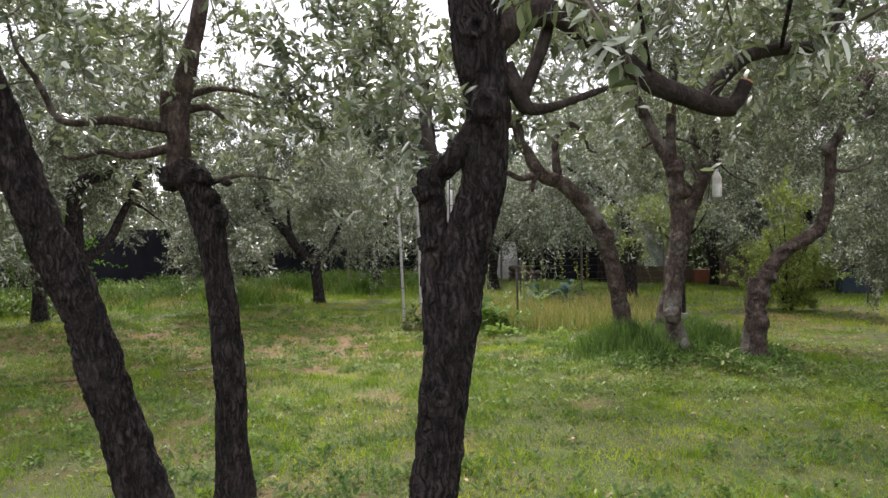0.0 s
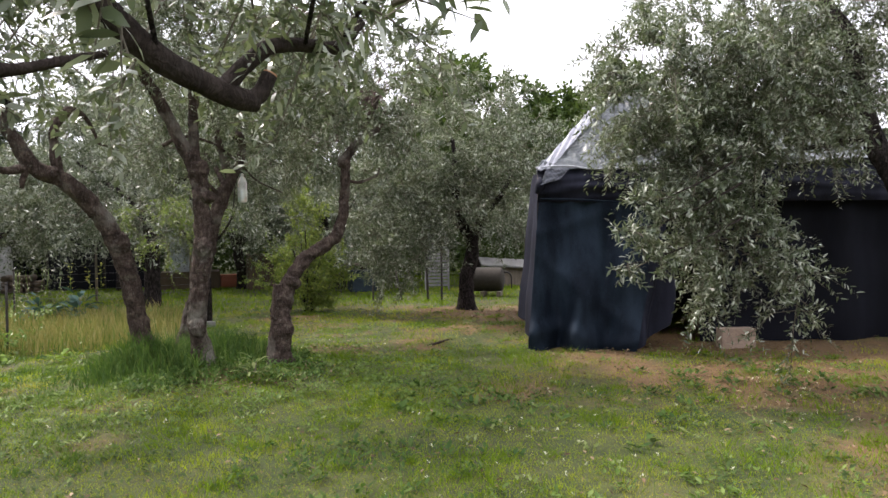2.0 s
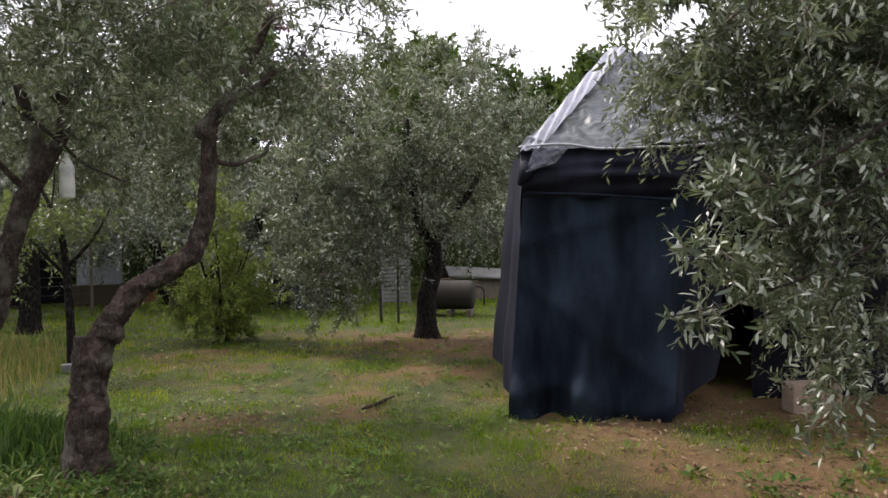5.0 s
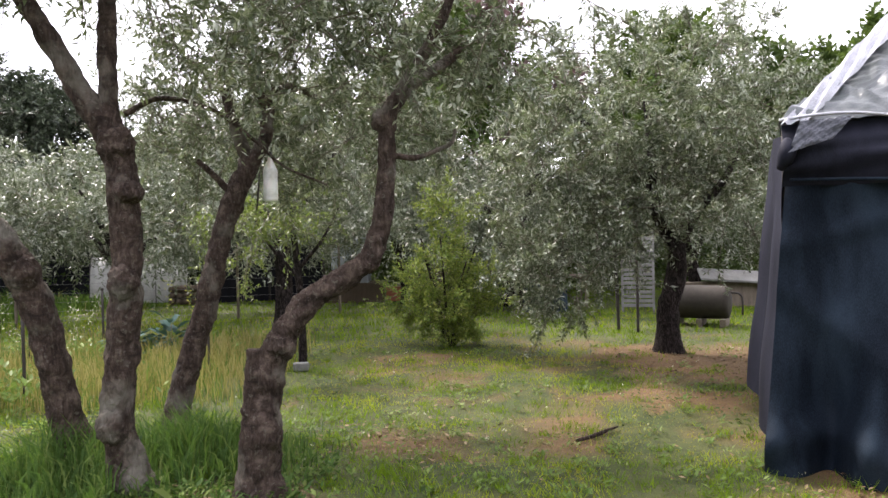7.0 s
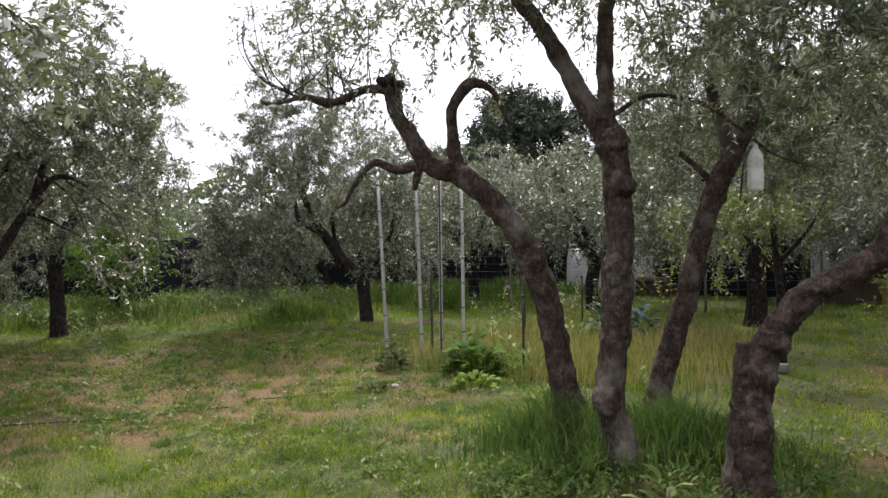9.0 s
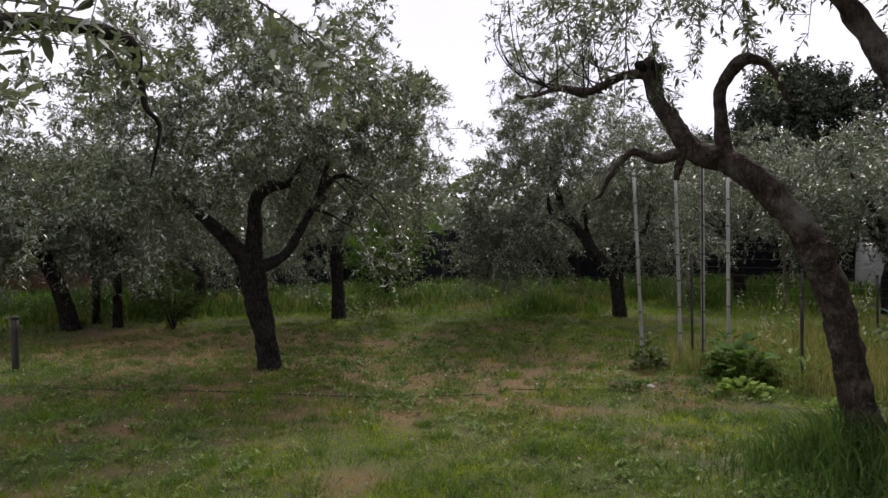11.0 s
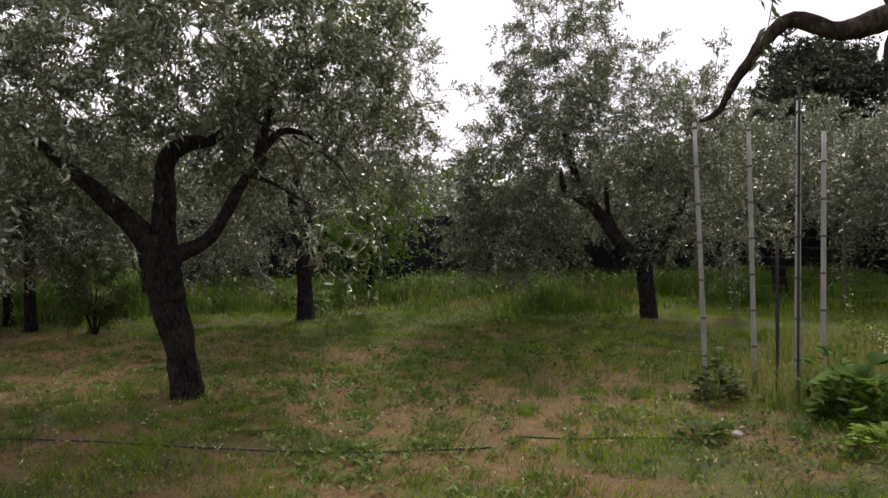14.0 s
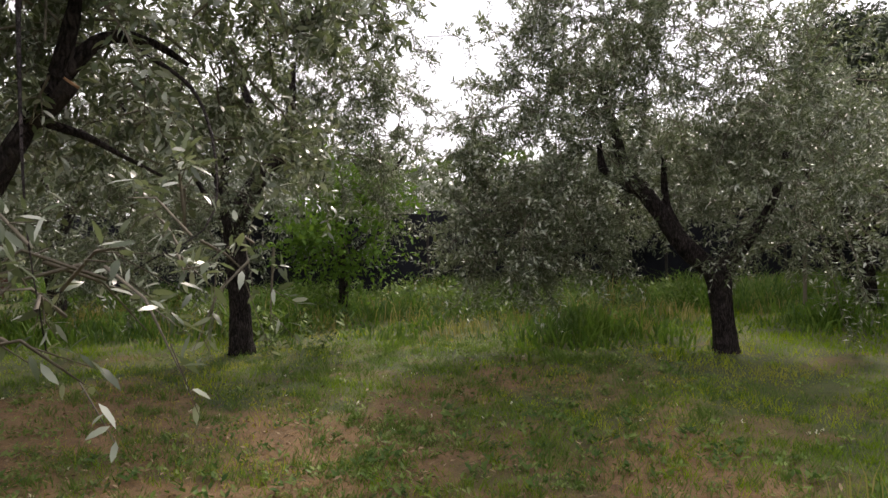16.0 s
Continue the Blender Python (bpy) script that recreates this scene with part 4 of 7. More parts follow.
drooping = olive_tree(DROOPING_TREE, [(7.9, 8.3, 3.6, 1.9, 0.9, 1.0, 4), (7.4, 7.5, 2.8, 0.9, 0.5, 0.55, 1.8), (6.2, 7.6, 3.1, 0.85, 0.5, 0.55, 2.4), (6.5, 7.6, 2.3, 0.55, 0.4, 0.5, 1.7), (6.72, 7.45, 1.55, 0.45, 0.38, 0.5, 1.5), (7.32, 7.2, 0.90, 0.14, 0.14, 0.40, 0.22), (9.3, 6.9, 2.6, 0.5, 0.5, 0.5, 0.3)],
                      "olive tree with long silvery branches drooping to the ground", 19, 4300, leaf=0.064, droop=0.5, reach=0.28, twig_len=0.26, aspect=0.28, fine=True)
# the last two blobs, out of view overhead, are added to shade the soil
crown(drooping, OLIVE, seed=319, blobs=[(8.8, 8.2, 3.3, 0.9, 0.7, 0.5, 2), (7.4, 7.6, 3.4, 0.8, 0.6, 0.4, 2), (9.1, 8.0, 4.2, 1.0, 0.6, 0.6, 2.2), (8.2, 6.0, 4.4, 1.3, 1.1, 0.5, 3.2), (9.2, 6.8, 4.8, 1.3, 1.0, 0.5, 2.6)], twigs=3200, leaf=0.062, aspect=0.26, droop=0.5, reach=0.3, twig_len=0.28)
crown(drooping, OLIVE, seed=219, blobs=[(6.3, 8.05, 2.55, 0.45, 0.35, 0.22, 2), (6.6, 7.75, 2.25, 0.4, 0.3, 0.25, 1.5), (6.9, 8.2, 2.75, 0.5, 0.4, 0.25, 1.5)], twigs=520, leaf=0.062, aspect=0.26, droop=0.5, reach=0.25, twig_len=0.25)
# three separate sprays reach out past its outer edge
for n, (tx, ty, tz) in enumerate(((5.62, 7.42, 1.80), (5.50, 7.46, 1.55), (5.40, 7.50, 1.22))):
    root = Vector((6.5, 7.05, tz + 0.45))
    ends = [root.lerp(Vector((tx, ty, tz)), f) - Vector((0, 0, 0.25 * f * (1 - f))) for f in (0.0, 0.35, 0.65, 0.88, 1.0)]
    limb("shoot", [(*q, 0.011 - 0.002 * i) for i, q in enumerate(ends)], BARK_LIMB, drooping, sides=6, step=0.06, rough=0.05)
    crown(drooping, OLIVE, seed=119 + 7 * n, blobs=[(*ends[2], 0.12, 0.12, 0.09, 1.6), (*ends[3], 0.09, 0.09, 0.06, 1.4), (*ends[4], 0.05, 0.05, 0.03, 0.8)], twigs=44, leaf=0.078, aspect=0.25, droop=0.1, reach=0.10, twig_len=0.17, per_twig=12, bunch=4, fine=True)
field = olive_tree(FIELD_TREE, [(-5.9, 8.3, 3.6, 1.9, 2.1, 1.0, 5), (-6.2, 10.1, 2.7, 0.9, 0.9, 0.9, 2), (-7.0, 6.5, 2.7, 1.0, 1.0, 0.9, 2.2), (-4.6, 8.2, 3.4, 0.6, 1.0, 0.4, 0.5), (-6.3, 8.5, 4.4, 1.6, 1.8, 0.7, 2.2), (-6.9, 8.3, 2.5, 0.6, 1.0, 0.5, 1.2), (-5.6, 10.3, 3.4, 0.8, 0.8, 0.6, 1), (-5.1, 9.3, 2.55, 0.5, 0.5, 0.35, 0.35), (-5.2, 7.4, 2.55, 0.4, 0.5, 0.3, 0.25), (-5.3, 6.9, 2.1, 0.6, 0.5, 0.45, 0.4)],
           "dark olive trunk branching into three low limbs", 20, 4900, leaf=0.072, droop=0.3, shell=0.4, aspect=0.34, fine=True, bunch=11, sides=40, step=0.03, ridge=0.0045, rough=0.2, flare=0.10)
# thin hanging sprays at the edge of its crown
crown(field, OLIVE, seed=120, blobs=[(-3.6, 8.95, 1.48, 0.30, 0.22, 0.16, 2), (-3.7, 9.15, 1.42, 0.30, 0.2, 0.2, 2), (-3.35, 8.95, 1.32, 0.12, 0.12, 0.10, 0.6), (-3.9, 9.4, 1.5, 0.3, 0.2, 0.16, 1.8), (-4.2, 9.75, 1.45, 0.3, 0.2, 0.16, 1.5), (-3.3, 8.75, 1.32, 0.10, 0.08, 0.08, 0.3)], twigs=60, leaf=0.066, aspect=0.27, droop=0.5, reach=0.2, twig_len=0.18, per_twig=7, bunch=3, fine=True)
for q in ([(-5.2, 9.0, 2.6, 0.014), (-4.2, 8.95, 2.2, 0.008), (-3.7, 8.93, 1.6, 0.003), (-3.4, 8.95, 1.26, 0.0012)], [(-5.5, 9.5, 2.5, 0.014), (-4.6, 9.6, 2.1, 0.008), (-4.0, 9.5, 1.6, 0.004), (-3.75, 9.2, 1.42, 0.0015)]):
    limb("shoot", q, BARK, field, sides=6, step=0.1)
limb("stub", [(-5.60, 9.03, 2.06, 0.048), (-5.57, 9.14, 2.17, 0.046), (-5.54, 9.22, 2.28, 0.045)], BARK_LIMB, field, "", sides=16, step=0.05, rough=0.1)
limb("cut_face", [(-5.5405, 9.2190, 2.2785, 0.042), (-5.537, 9.227, 2.291, 0.041)], CUT_WOOD, field, "pale orange sawn end", sides=16, step=0.02, rough=0.05)
olive_tree(ROW_TREE, [(-10.7, 11.7, 3.7, 1.8, 1.9, 1.2, 4.6), (-10.3, 12.8, 2.9, 0.8, 0.9, 0.9, 2), (-9.7, 13.1, 4.0, 0.9, 0.9, 1.2, 2.6), (-10.2, 10.0, 2.6, 0.9, 0.9, 0.9, 1.5), (-9.2, 10.8, 2.2, 0.5, 0.6, 0.6, 0.6), (-9.0, 10.0, 1.6, 0.4, 0.5, 0.5, 0.5), (-10.9, 10.2, 1.7, 0.8, 0.8, 0.7, 1)],
           "olive tree with a straight trunk and hanging foliage", 21, 3700, leaf=0.074, shell=0.3, sides=22)
olive_tree(LOW_FORK_TREE, [(-7.75, 16.15, 3.1, 1.6, 1.6, 1.4, 4.4), (-7.0, 15.3, 3.9, 1.2, 1.2, 0.6, 1.2), (-7.5, 15.0, 4.5, 0.9, 0.9, 1.1, 2.6), (-8.0, 14.3, 1.5, 0.7, 0.7, 0.6, 1.5), (-6.0, 16.8, 1.9, 1.0, 1.0, 0.9, 2), (-6.1, 16.3, 3.2, 1.0, 1.0, 0.9, 1.6), (-8.0, 15.8, 1.8, 0.8, 0.8, 0.8, 1), (-7.9, 14.1, 1.7, 0.7, 0.7, 0.7, 1.5), (-7.6, 14.2, 2.9, 0.8, 0.8, 1.0, 2)],
           "dense grey-green olive tree forking low", 22, 6600, sides=26, ridge=0.006, leaf=0.074, shell=0.35)


def grove_tree(x, y, seed, height=4.4, width=2.1, twigs=1700, leaf=0.11, mat=None, lean=0.15, fork=1.1, trunk=0.15, low=0.75, tilt=(0, 0), label="grey-green olive tree standing further back"):
    """An olive of the back rows: a short crooked trunk, three or four limbs, a lumpy crown."""
    rng = random.Random(seed)
    g = float(ground_z(x, y))
    fx, fy = x + rng.uniform(-lean, lean) + tilt[0], y + rng.uniform(-lean, lean) + tilt[1]
    lines = [[(x, y, g - 0.05, trunk * 1.15), (x + rng.uniform(-0.06, 0.06) + tilt[0] * 0.4, y + tilt[1] * 0.4, g + fork * 0.5, trunk * 0.95), (fx, fy, g + fork, trunk)]]
    blobs = [(x, y, g + height * 0.70, width * 0.85, width * 0.85, height * 0.27, 4)]
    a0 = rng.uniform(0, 6.28)
    for k in range(4):
        a = a0 + k * 1.57 + rng.uniform(-0.4, 0.4)
        ex, ey, ez = x + math.cos(a) * width * 0.6, y + math.sin(a) * width * 0.6, g + height * rng.uniform(0.5, 0.75)
        lines.append([(fx, fy, g + fork - 0.06, trunk * 0.6), (fx * 0.65 + ex * 0.35, fy * 0.65 + ey * 0.35, g + fork + (ez - g - fork) * 0.45, trunk * 0.45), (ex, ey, ez, trunk * 0.15)])
        blobs.append((ex, ey, max(g + low + 0.5, ez - rng.uniform(0.2, 0.9)), width * 0.55, width * 0.55, height * 0.22, 2))
        blobs.append((x + math.cos(a + 0.8) * width * 0.8, y + math.sin(a + 0.8) * width * 0.8, g + low + rng.uniform(0.2, 0.7), width * 0.38, width * 0.38, 0.5, 0.9))
    return olive_tree(lines, blobs, label, seed, twigs, sides=9, step=0.12, leaf=leaf, mat=mat or OLIVE_FAR, per_twig=18, twig_len=0.55)


grove_tree(-11.9, 6.6, 31, fork=1.7, trunk=0.15, low=1.7, lean=0.03, tilt=(-0.36, -0.55))
grove_tree(-12.6, 7.1, 32, fork=1.5, trunk=0.075, lean=0.05, height=4.0, width=1.4, twigs=800, low=1.7)
grove_tree(-11.8, 7.4, 33, fork=1.5, trunk=0.085, lean=0.05, height=4.0, width=1.5, twigs=900, low=1.7)
grove_tree(0.42, 19.0, 34, height=6.2, width=2.7, twigs=2300, fork=1.9, trunk=0.17, low=1.7)
grove_tree(5.2, 22.4, 35, fork=1.2, trunk=0.26, height=4.8, width=2.5)
for n, (x, y) in enumerate([(-3.4, 20.4), (-7.6, 21.6), (-12.2, 20.2), (2.6, 23.6), (9.4, 21.8), (-0.8, 24.4), (-17.5, 13.5), (-16.8, 8.6), (-17.2, 3.6), (-12.2, 3.0), (-15.2, 9.8), (-17.4, 16.6), (6.8, 26.0), (-5.2, 26.0), (-10.5, 26.0)]):
    grove_tree(x, y, 40 + n, height=4.2 + 0.35 * (n % 4), width=2.2 + 0.12 * (n % 3), twigs=1250 if y > 19 else 900, leaf=0.12, low=1.75 if y > 19 else 0.75)




# ---------------------------------------------------------------- netted shed under a tarpaulin
def net_material(name, dark, light, rough=0.75, span=(0.35, 0.75)):
    """Woven shade net: fine weave, paler streaks running down."""
    m, nt, b = material(name)
    streak = noise_of(nt, 3.0, 4, 0.6, (1.0, 1.0, 0.25))
    weave = noise_of(nt, 160.0, 2, 0.5, (1.0, 1.0, 0.35))
    c = mixed(nt, 0.35, ramp(nt, streak, (span[0], dark), (span[1], light)), ramp(nt, weave, (0.35, dark), (0.9, light)))
    nt.links.new(c, b.inputs["Base Color"])
    b.inputs["Roughness"].default_value = rough
    b.inputs["Specular IOR Level"].default_value = 0.12
    bump(nt, b, weave, 0.3, 0.003)
    return m


# wide streak range paints lit and dark folds into the curtain's colour
NET_TEAL = net_material("teal_shade_net", (0.004, 0.007, 0.013), (0.038, 0.060, 0.088), 0.75, (0.42, 0.85))
NET_BLACK = net_material("black_shade_net", (0.006, 0.007, 0.012), (0.034, 0.036, 0.056))
# darker copy of the black net: the shed's inner shade put into the colour
NET_SHADED = net_material("black_net_in_shade", (0.003, 0.0035, 0.006), (0.009, 0.010, 0.016))
NET_FENCE = net_material("fence_net", (0.010, 0.010, 0.014), (0.022, 0.022, 0.030))
TARP = plain("grey_tarpaulin", (0.060, 0.072, 0.074), (0.125, 0.140, 0.142), 0.32, 5, 0.4, distance=0.02)
FOIL = plain("clear_bubble_sheet", (0.35, 0.36, 0.40), (0.62, 0.63, 0.68), 0.28, 30, 0.8)
BUBBLE = plain("dull_bubble_sheet", (0.05, 0.055, 0.07), (0.17, 0.18, 0.22), 0.3, 60, 0.8)
WOOD_GREY = plain("weathered_wood", (0.10, 0.08, 0.06), (0.22, 0.18, 0.14), 0.85, 10, 0.5, stretch=(6, 6, 0.8))
WOOD_BROWN = plain("brown_boards", (0.055, 0.038, 0.024), (0.12, 0.085, 0.055), 0.8, 8, 0.5, stretch=(5, 5, 0.6))
BLOCK = plain("tuff_block", (0.28, 0.20, 0.15), (0.42, 0.32, 0.25), 0.95, 18, 0.7)
PALE_METAL = plain("pale_blue_sheet", (0.42, 0.47, 0.54), (0.56, 0.60, 0.66), 0.5, 5, 0.1)
WHITE_SHEET = plain("white_sheet", (0.34, 0.34, 0.32), (0.52, 0.52, 0.50), 0.55, 5, 0.2)
SLAT = plain("faded_white_slat", (0.13, 0.13, 0.12), (0.26, 0.26, 0.25), 0.6, 6, 0.2)
RUST_TANK = plain("stained_tank", (0.024, 0.020, 0.015), (0.050, 0.042, 0.032), 0.92, 6, 0.3)
DARK_IRON = plain("dark_iron", (0.018, 0.015, 0.013), (0.05, 0.04, 0.035), 0.7, 20, 0.4)
WIRE = plain("galvanised_wire", (0.12, 0.12, 0.12), (0.24, 0.24, 0.24), 0.6, 20)
CANE = plain("pale_cane", (0.25, 0.24, 0.225), (0.43, 0.42, 0.40), 0.6, 14, 0.3, stretch=(1, 1, 0.15))
CANE_JOINT = plain("cane_joint", (0.09, 0.08, 0.07), (0.17, 0.15, 0.13), 0.8, 20)
PLASTIC_DARK = plain("black_plastic", (0.012, 0.012, 0.012), (0.03, 0.03, 0.03), 0.45, 20, 0.1)
TERRACOTTA = plain("red_crate", (0.26, 0.075, 0.04), (0.36, 0.12, 0.07), 0.7, 12, 0.2)
OLD_BRICK = plain("old_brick", (0.085, 0.034, 0.024), (0.16, 0.066, 0.044), 0.9, 14, 0.5)
BLUE_PLASTIC = plain("blue_plastic", (0.012, 0.024, 0.036), (0.026, 0.048, 0.066), 0.85, 8, 0.1)
STONE = plain("pale_stone", (0.24, 0.22, 0.18), (0.38, 0.35, 0.30), 0.9, 12, 0.6)


def sheet(corners, nu, nv, bulge):
    """A cloth between four corners (bottom left, bottom right, top right, top left); bulge(u, v) pushes it along its normal."""
    a, b, c, d = (np.array(p, float) for p in corners)
    nrm = np.cross(b - a, d - a)
    nrm /= np.linalg.norm(nrm)
    bm = bmesh.new()
    rows = []
    for j in range(nv + 1):
        v = j / nv
        row = []
        for i in range(nu + 1):
            u = i / nu
            p = (a * (1 - u) + b * u) * (1 - v) + (d * (1 - u) + c * u) * v
            row.append(bm.verts.new(p + nrm * bulge(u, v)))
        rows.append(row)
    for j in range(nv):
        for i in range(nu):
            bm.faces.new((rows[j][i], rows[j][i + 1], rows[j + 1][i + 1], rows[j + 1][i]))
    return bm


def build_shed():
    shed = thing("netted_shed", 8.2, 11.2, 0, "shed hung with dark shade nets under a grey tarpaulin roof", "shed")
    nz = lambda u, v, s, k: noise.noise(Vector((u * s, v * s, k)))
    # front: a long dark net set back, a teal curtain in front of its open end, a bulging valance above
    folds = lambda u, v: (0.07 * nz(u * 1.6, v * 0.7, 5, 4.4) + 0.08 * math.sin(u * 15 + 2.2 * math.sin(v * 3)) * (1.1 - 0.8 * v) + 0.06 * nz(u, v, 3.1, 1.0)
                          + 0.20 * math.exp(-(((u - 0.42 - 0.12 * v) / 0.10) ** 2)) * max(0, 0.75 - v) - 0.12 * math.exp(-(((u - 0.27 - 0.2 * v) / 0.08) ** 2)) * max(0, 0.85 - v)
                          + 0.09 * math.exp(-(((v - 0.10 - 0.05 * math.sin(u * 6)) / 0.06) ** 2)) + 0.035 * math.exp(-(((v - 0.62 + 0.5 * u) / 0.05) ** 2)) + 0.03 * math.exp(-(((v - 0.75 - 0.3 * u) / 0.04) ** 2)))
    bm = sheet([(5.84, 10.32, -0.03), (7.05, 9.62, -0.03), (7.66, 9.84, 1.94), (6.08, 10.44, 2.06)], 60, 60, folds)
    part("curtain", bm, NET_TEAL, shed, "teal-black net curtain hanging in folds", True)
    bm = sheet([(7.04, 9.66, 0.0), (7.75, 9.86, 0.30), (8.0, 9.9, 1.9), (7.6, 9.88, 1.92)], 16, 40, lambda u, v: 0.07 * nz(u, v, 3, 5.0) + 0.05 * math.sin(u * 9))
    part("curtain_edge", bm, NET_BLACK, shed, "", True)
    val = lambda u, v: 0.16 * math.sin(math.pi * min(1, v * 1.1)) * (0.7 + 0.5 * nz(u, v, 6, 2.0)) + 0.02 * math.sin(u * 70) * (1 - v)
    bm = sheet([(6.04, 10.42, 1.98), (11.4, 8.72, 1.95), (11.45, 8.77, 2.52), (6.06, 10.46, 2.42)], 120, 16, val)
    part("valance", bm, NET_BLACK, shed, "black net band gathered under the eave", True)
    # seam rope along the top of the curtain
    limb("seam", [(6.05, 10.33, 2.02, 0.012), (6.6, 10.14, 2.0, 0.012), (7.2, 9.95, 1.95, 0.012), (7.7, 9.8, 1.9, 0.012)], NET_TEAL, shed, sides=6, step=0.1, rough=0.02)
    # left side: a net that hangs from the hip and stops short of the ground
    side = lambda u, v: 0.05 * math.sin(u * 12 + v) * (1 - 0.6 * v) + 0.05 * nz(u, v, 3, 3.0)
    bm = sheet([(6.58, 12.2, 0.27), (5.96, 10.42, 0.02), (6.10, 10.46, 2.4), (6.82, 12.2, 2.45)], 40, 36, side)
    part("side_net", bm, NET_BLACK, shed, "black side net hanging short of the ground", True)
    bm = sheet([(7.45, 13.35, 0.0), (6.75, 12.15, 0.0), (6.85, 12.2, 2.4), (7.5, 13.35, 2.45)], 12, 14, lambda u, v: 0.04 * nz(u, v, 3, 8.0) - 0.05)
    part("rear_side_net", bm, NET_SHADED, shed, "", True)
    # rear and far nets close the inside, its darkness put into their colour
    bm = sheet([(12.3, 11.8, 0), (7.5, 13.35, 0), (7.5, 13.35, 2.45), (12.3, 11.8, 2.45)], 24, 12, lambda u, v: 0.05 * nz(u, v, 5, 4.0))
    part("rear_net", bm, NET_SHADED, shed, "", True)
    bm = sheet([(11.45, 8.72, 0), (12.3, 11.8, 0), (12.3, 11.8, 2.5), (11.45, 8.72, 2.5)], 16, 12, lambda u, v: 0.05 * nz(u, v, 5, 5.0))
    part("far_side_net", bm, NET_SHADED, shed, "", True)
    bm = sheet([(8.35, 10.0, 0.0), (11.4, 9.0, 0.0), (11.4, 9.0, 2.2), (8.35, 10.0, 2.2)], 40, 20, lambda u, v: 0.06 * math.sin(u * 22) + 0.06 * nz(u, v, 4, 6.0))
    part("inner_net", bm, NET_SHADED, shed, "", True)
    # roof: hipped tarpaulin with creases, the front slope first
    crease = lambda u, v: 0.06 * nz(u * 3, v, 4, 9.0) + 0.07 * abs(nz(u * 2.2 + v, v * 0.7, 8, 2.5)) + 0.04 * abs(nz(u * 3 - v * 2, v, 13, 6.5)) + 0.02 * math.sin(u * 9 + v * 2) * (1 - v) - 0.10 * math.sin(math.pi * v)
    crease_in, crease = crease, lambda u, v: crease_in(u, v) * (0.25 + 0.75 * min(1, 3 * v))
    angles = (0.10, 0.27, 0.45, 0.62, 0.85, 1.15, 1.6, 2.1, 2.5, 2.78, 2.98)

    def fan(u, v):
        """Sharp folds that radiate from the point where the eave is tied down."""
        du, dv = (u - 0.134) * 5.7, v * 1.9
        r, a = math.hypot(du, dv), math.atan2(dv, du)
        k = sum((0.6 + 0.4 * (i % 3)) * math.exp(-(((a - g + 0.05 * math.sin(r * 3 + i)) / (0.05 + 0.03 * (i % 2))) ** 2)) for i, g in enumerate(angles))
        return 0.05 * k * min(1, r * 1.6) * math.exp(-r / 2.2) - 0.05 * math.exp(-(du / 0.5) ** 2) * max(0, 1 - 3 * v)

    slope = lambda u, v: crease(u, v) + fan(u, v) + 0.03 * abs(nz(u * 6, v * 2 + u * 9, 5, 1.7))
    ridge_a, ridge_b = (7.9, 11.6, 3.72), (10.3, 10.85, 3.72)
    bm = sheet([(6.02, 10.40, 2.44), (11.5, 8.68, 2.54), ridge_b, ridge_a], 210, 80, slope)
    part("tarpaulin", bm, TARP, shed, "grey creased tarpaulin", True)
    bm = sheet([(7.5, 13.4, 2.44), (6.02, 10.42, 2.44), ridge_a, ridge_a], 30, 30, lambda u, v: 0.03 * nz(u, v, 6, 7.0) - 0.06 * math.sin(math.pi * v))
    part("tarpaulin_end", bm, TARP, shed, "", True)
    bm = sheet([(12.35, 11.8, 2.5), (7.5, 13.4, 2.44), ridge_a, ridge_b], 30, 16, lambda u, v: 0.04 * nz(u, v, 6, 8.0))
    part("tarpaulin_rear", bm, TARP, shed, "", True)
    bm = sheet([(11.5, 8.68, 2.54), (12.35, 11.8, 2.5), ridge_b, ridge_b], 16, 16, lambda u, v: 0.03 * nz(u, v, 6, 8.5))
    part("tarpaulin_far_end", bm, TARP, shed, "", True)
    # pale hem along the eave, and clear bubble sheet showing under it
    hem = []
    for k in range(25):
        f = k / 24
        dip = 0.03 * math.sin(f * 19) - 0.05 * math.exp(-(((f - 0.134) / 0.05) ** 2))
        hem.append((6.02 + 5.48 * f - 0.02, 10.40 - 1.72 * f - 0.035, 2.44 + 0.10 * f + dip, 0.011))
    limb("hem", hem, FOIL, shed, "pale rolled hem of the tarpaulin", sides=6, step=0.08, rough=0.1)
    for c in ([(6.00, 10.24, 2.20), (6.26, 10.16, 2.28), (6.40, 10.16, 2.43), (6.10, 10.27, 2.42)], [(8.30, 9.52, 2.30), (8.72, 9.40, 2.28), (8.76, 9.42, 2.46), (8.36, 9.54, 2.46)]):
        part("bubble_sheet", sheet(c, 24, 18, lambda u, v: 0.012 * math.sin(u * 38) * math.sin(v * 28) + 0.02 * nz(u, v, 4, 2.2)), BUBBLE, shed, "clear bubble sheet tucked under the tarpaulin", True)
    # crumpled clear sheet along the hip
    bm = sheet([(5.98, 10.34, 2.36), (6.20, 10.36, 2.40), (8.0, 11.55, 3.78), (7.82, 11.62, 3.78)], 8, 60, lambda u, v: 0.045 + 0.03 * abs(nz(u * 2, v * 6, 4, 3.3)) + 0.02 * math.sin(u * 14 + v * 30))
    part("clear_sheet", bm, FOIL, shed, "crumpled clear bubble sheet along the roof edge", True)
    for x, y in ((6.12, 10.5), (11.36, 8.84), (7.6, 13.2), (12.15, 11.75)):
        limb("post", [(x, y, -0.05, 0.045), (x, y, 1.2, 0.043), (x, y, 2.42, 0.04)], DARK_IRON, shed, sides=8, step=0.3, rough=0.05)
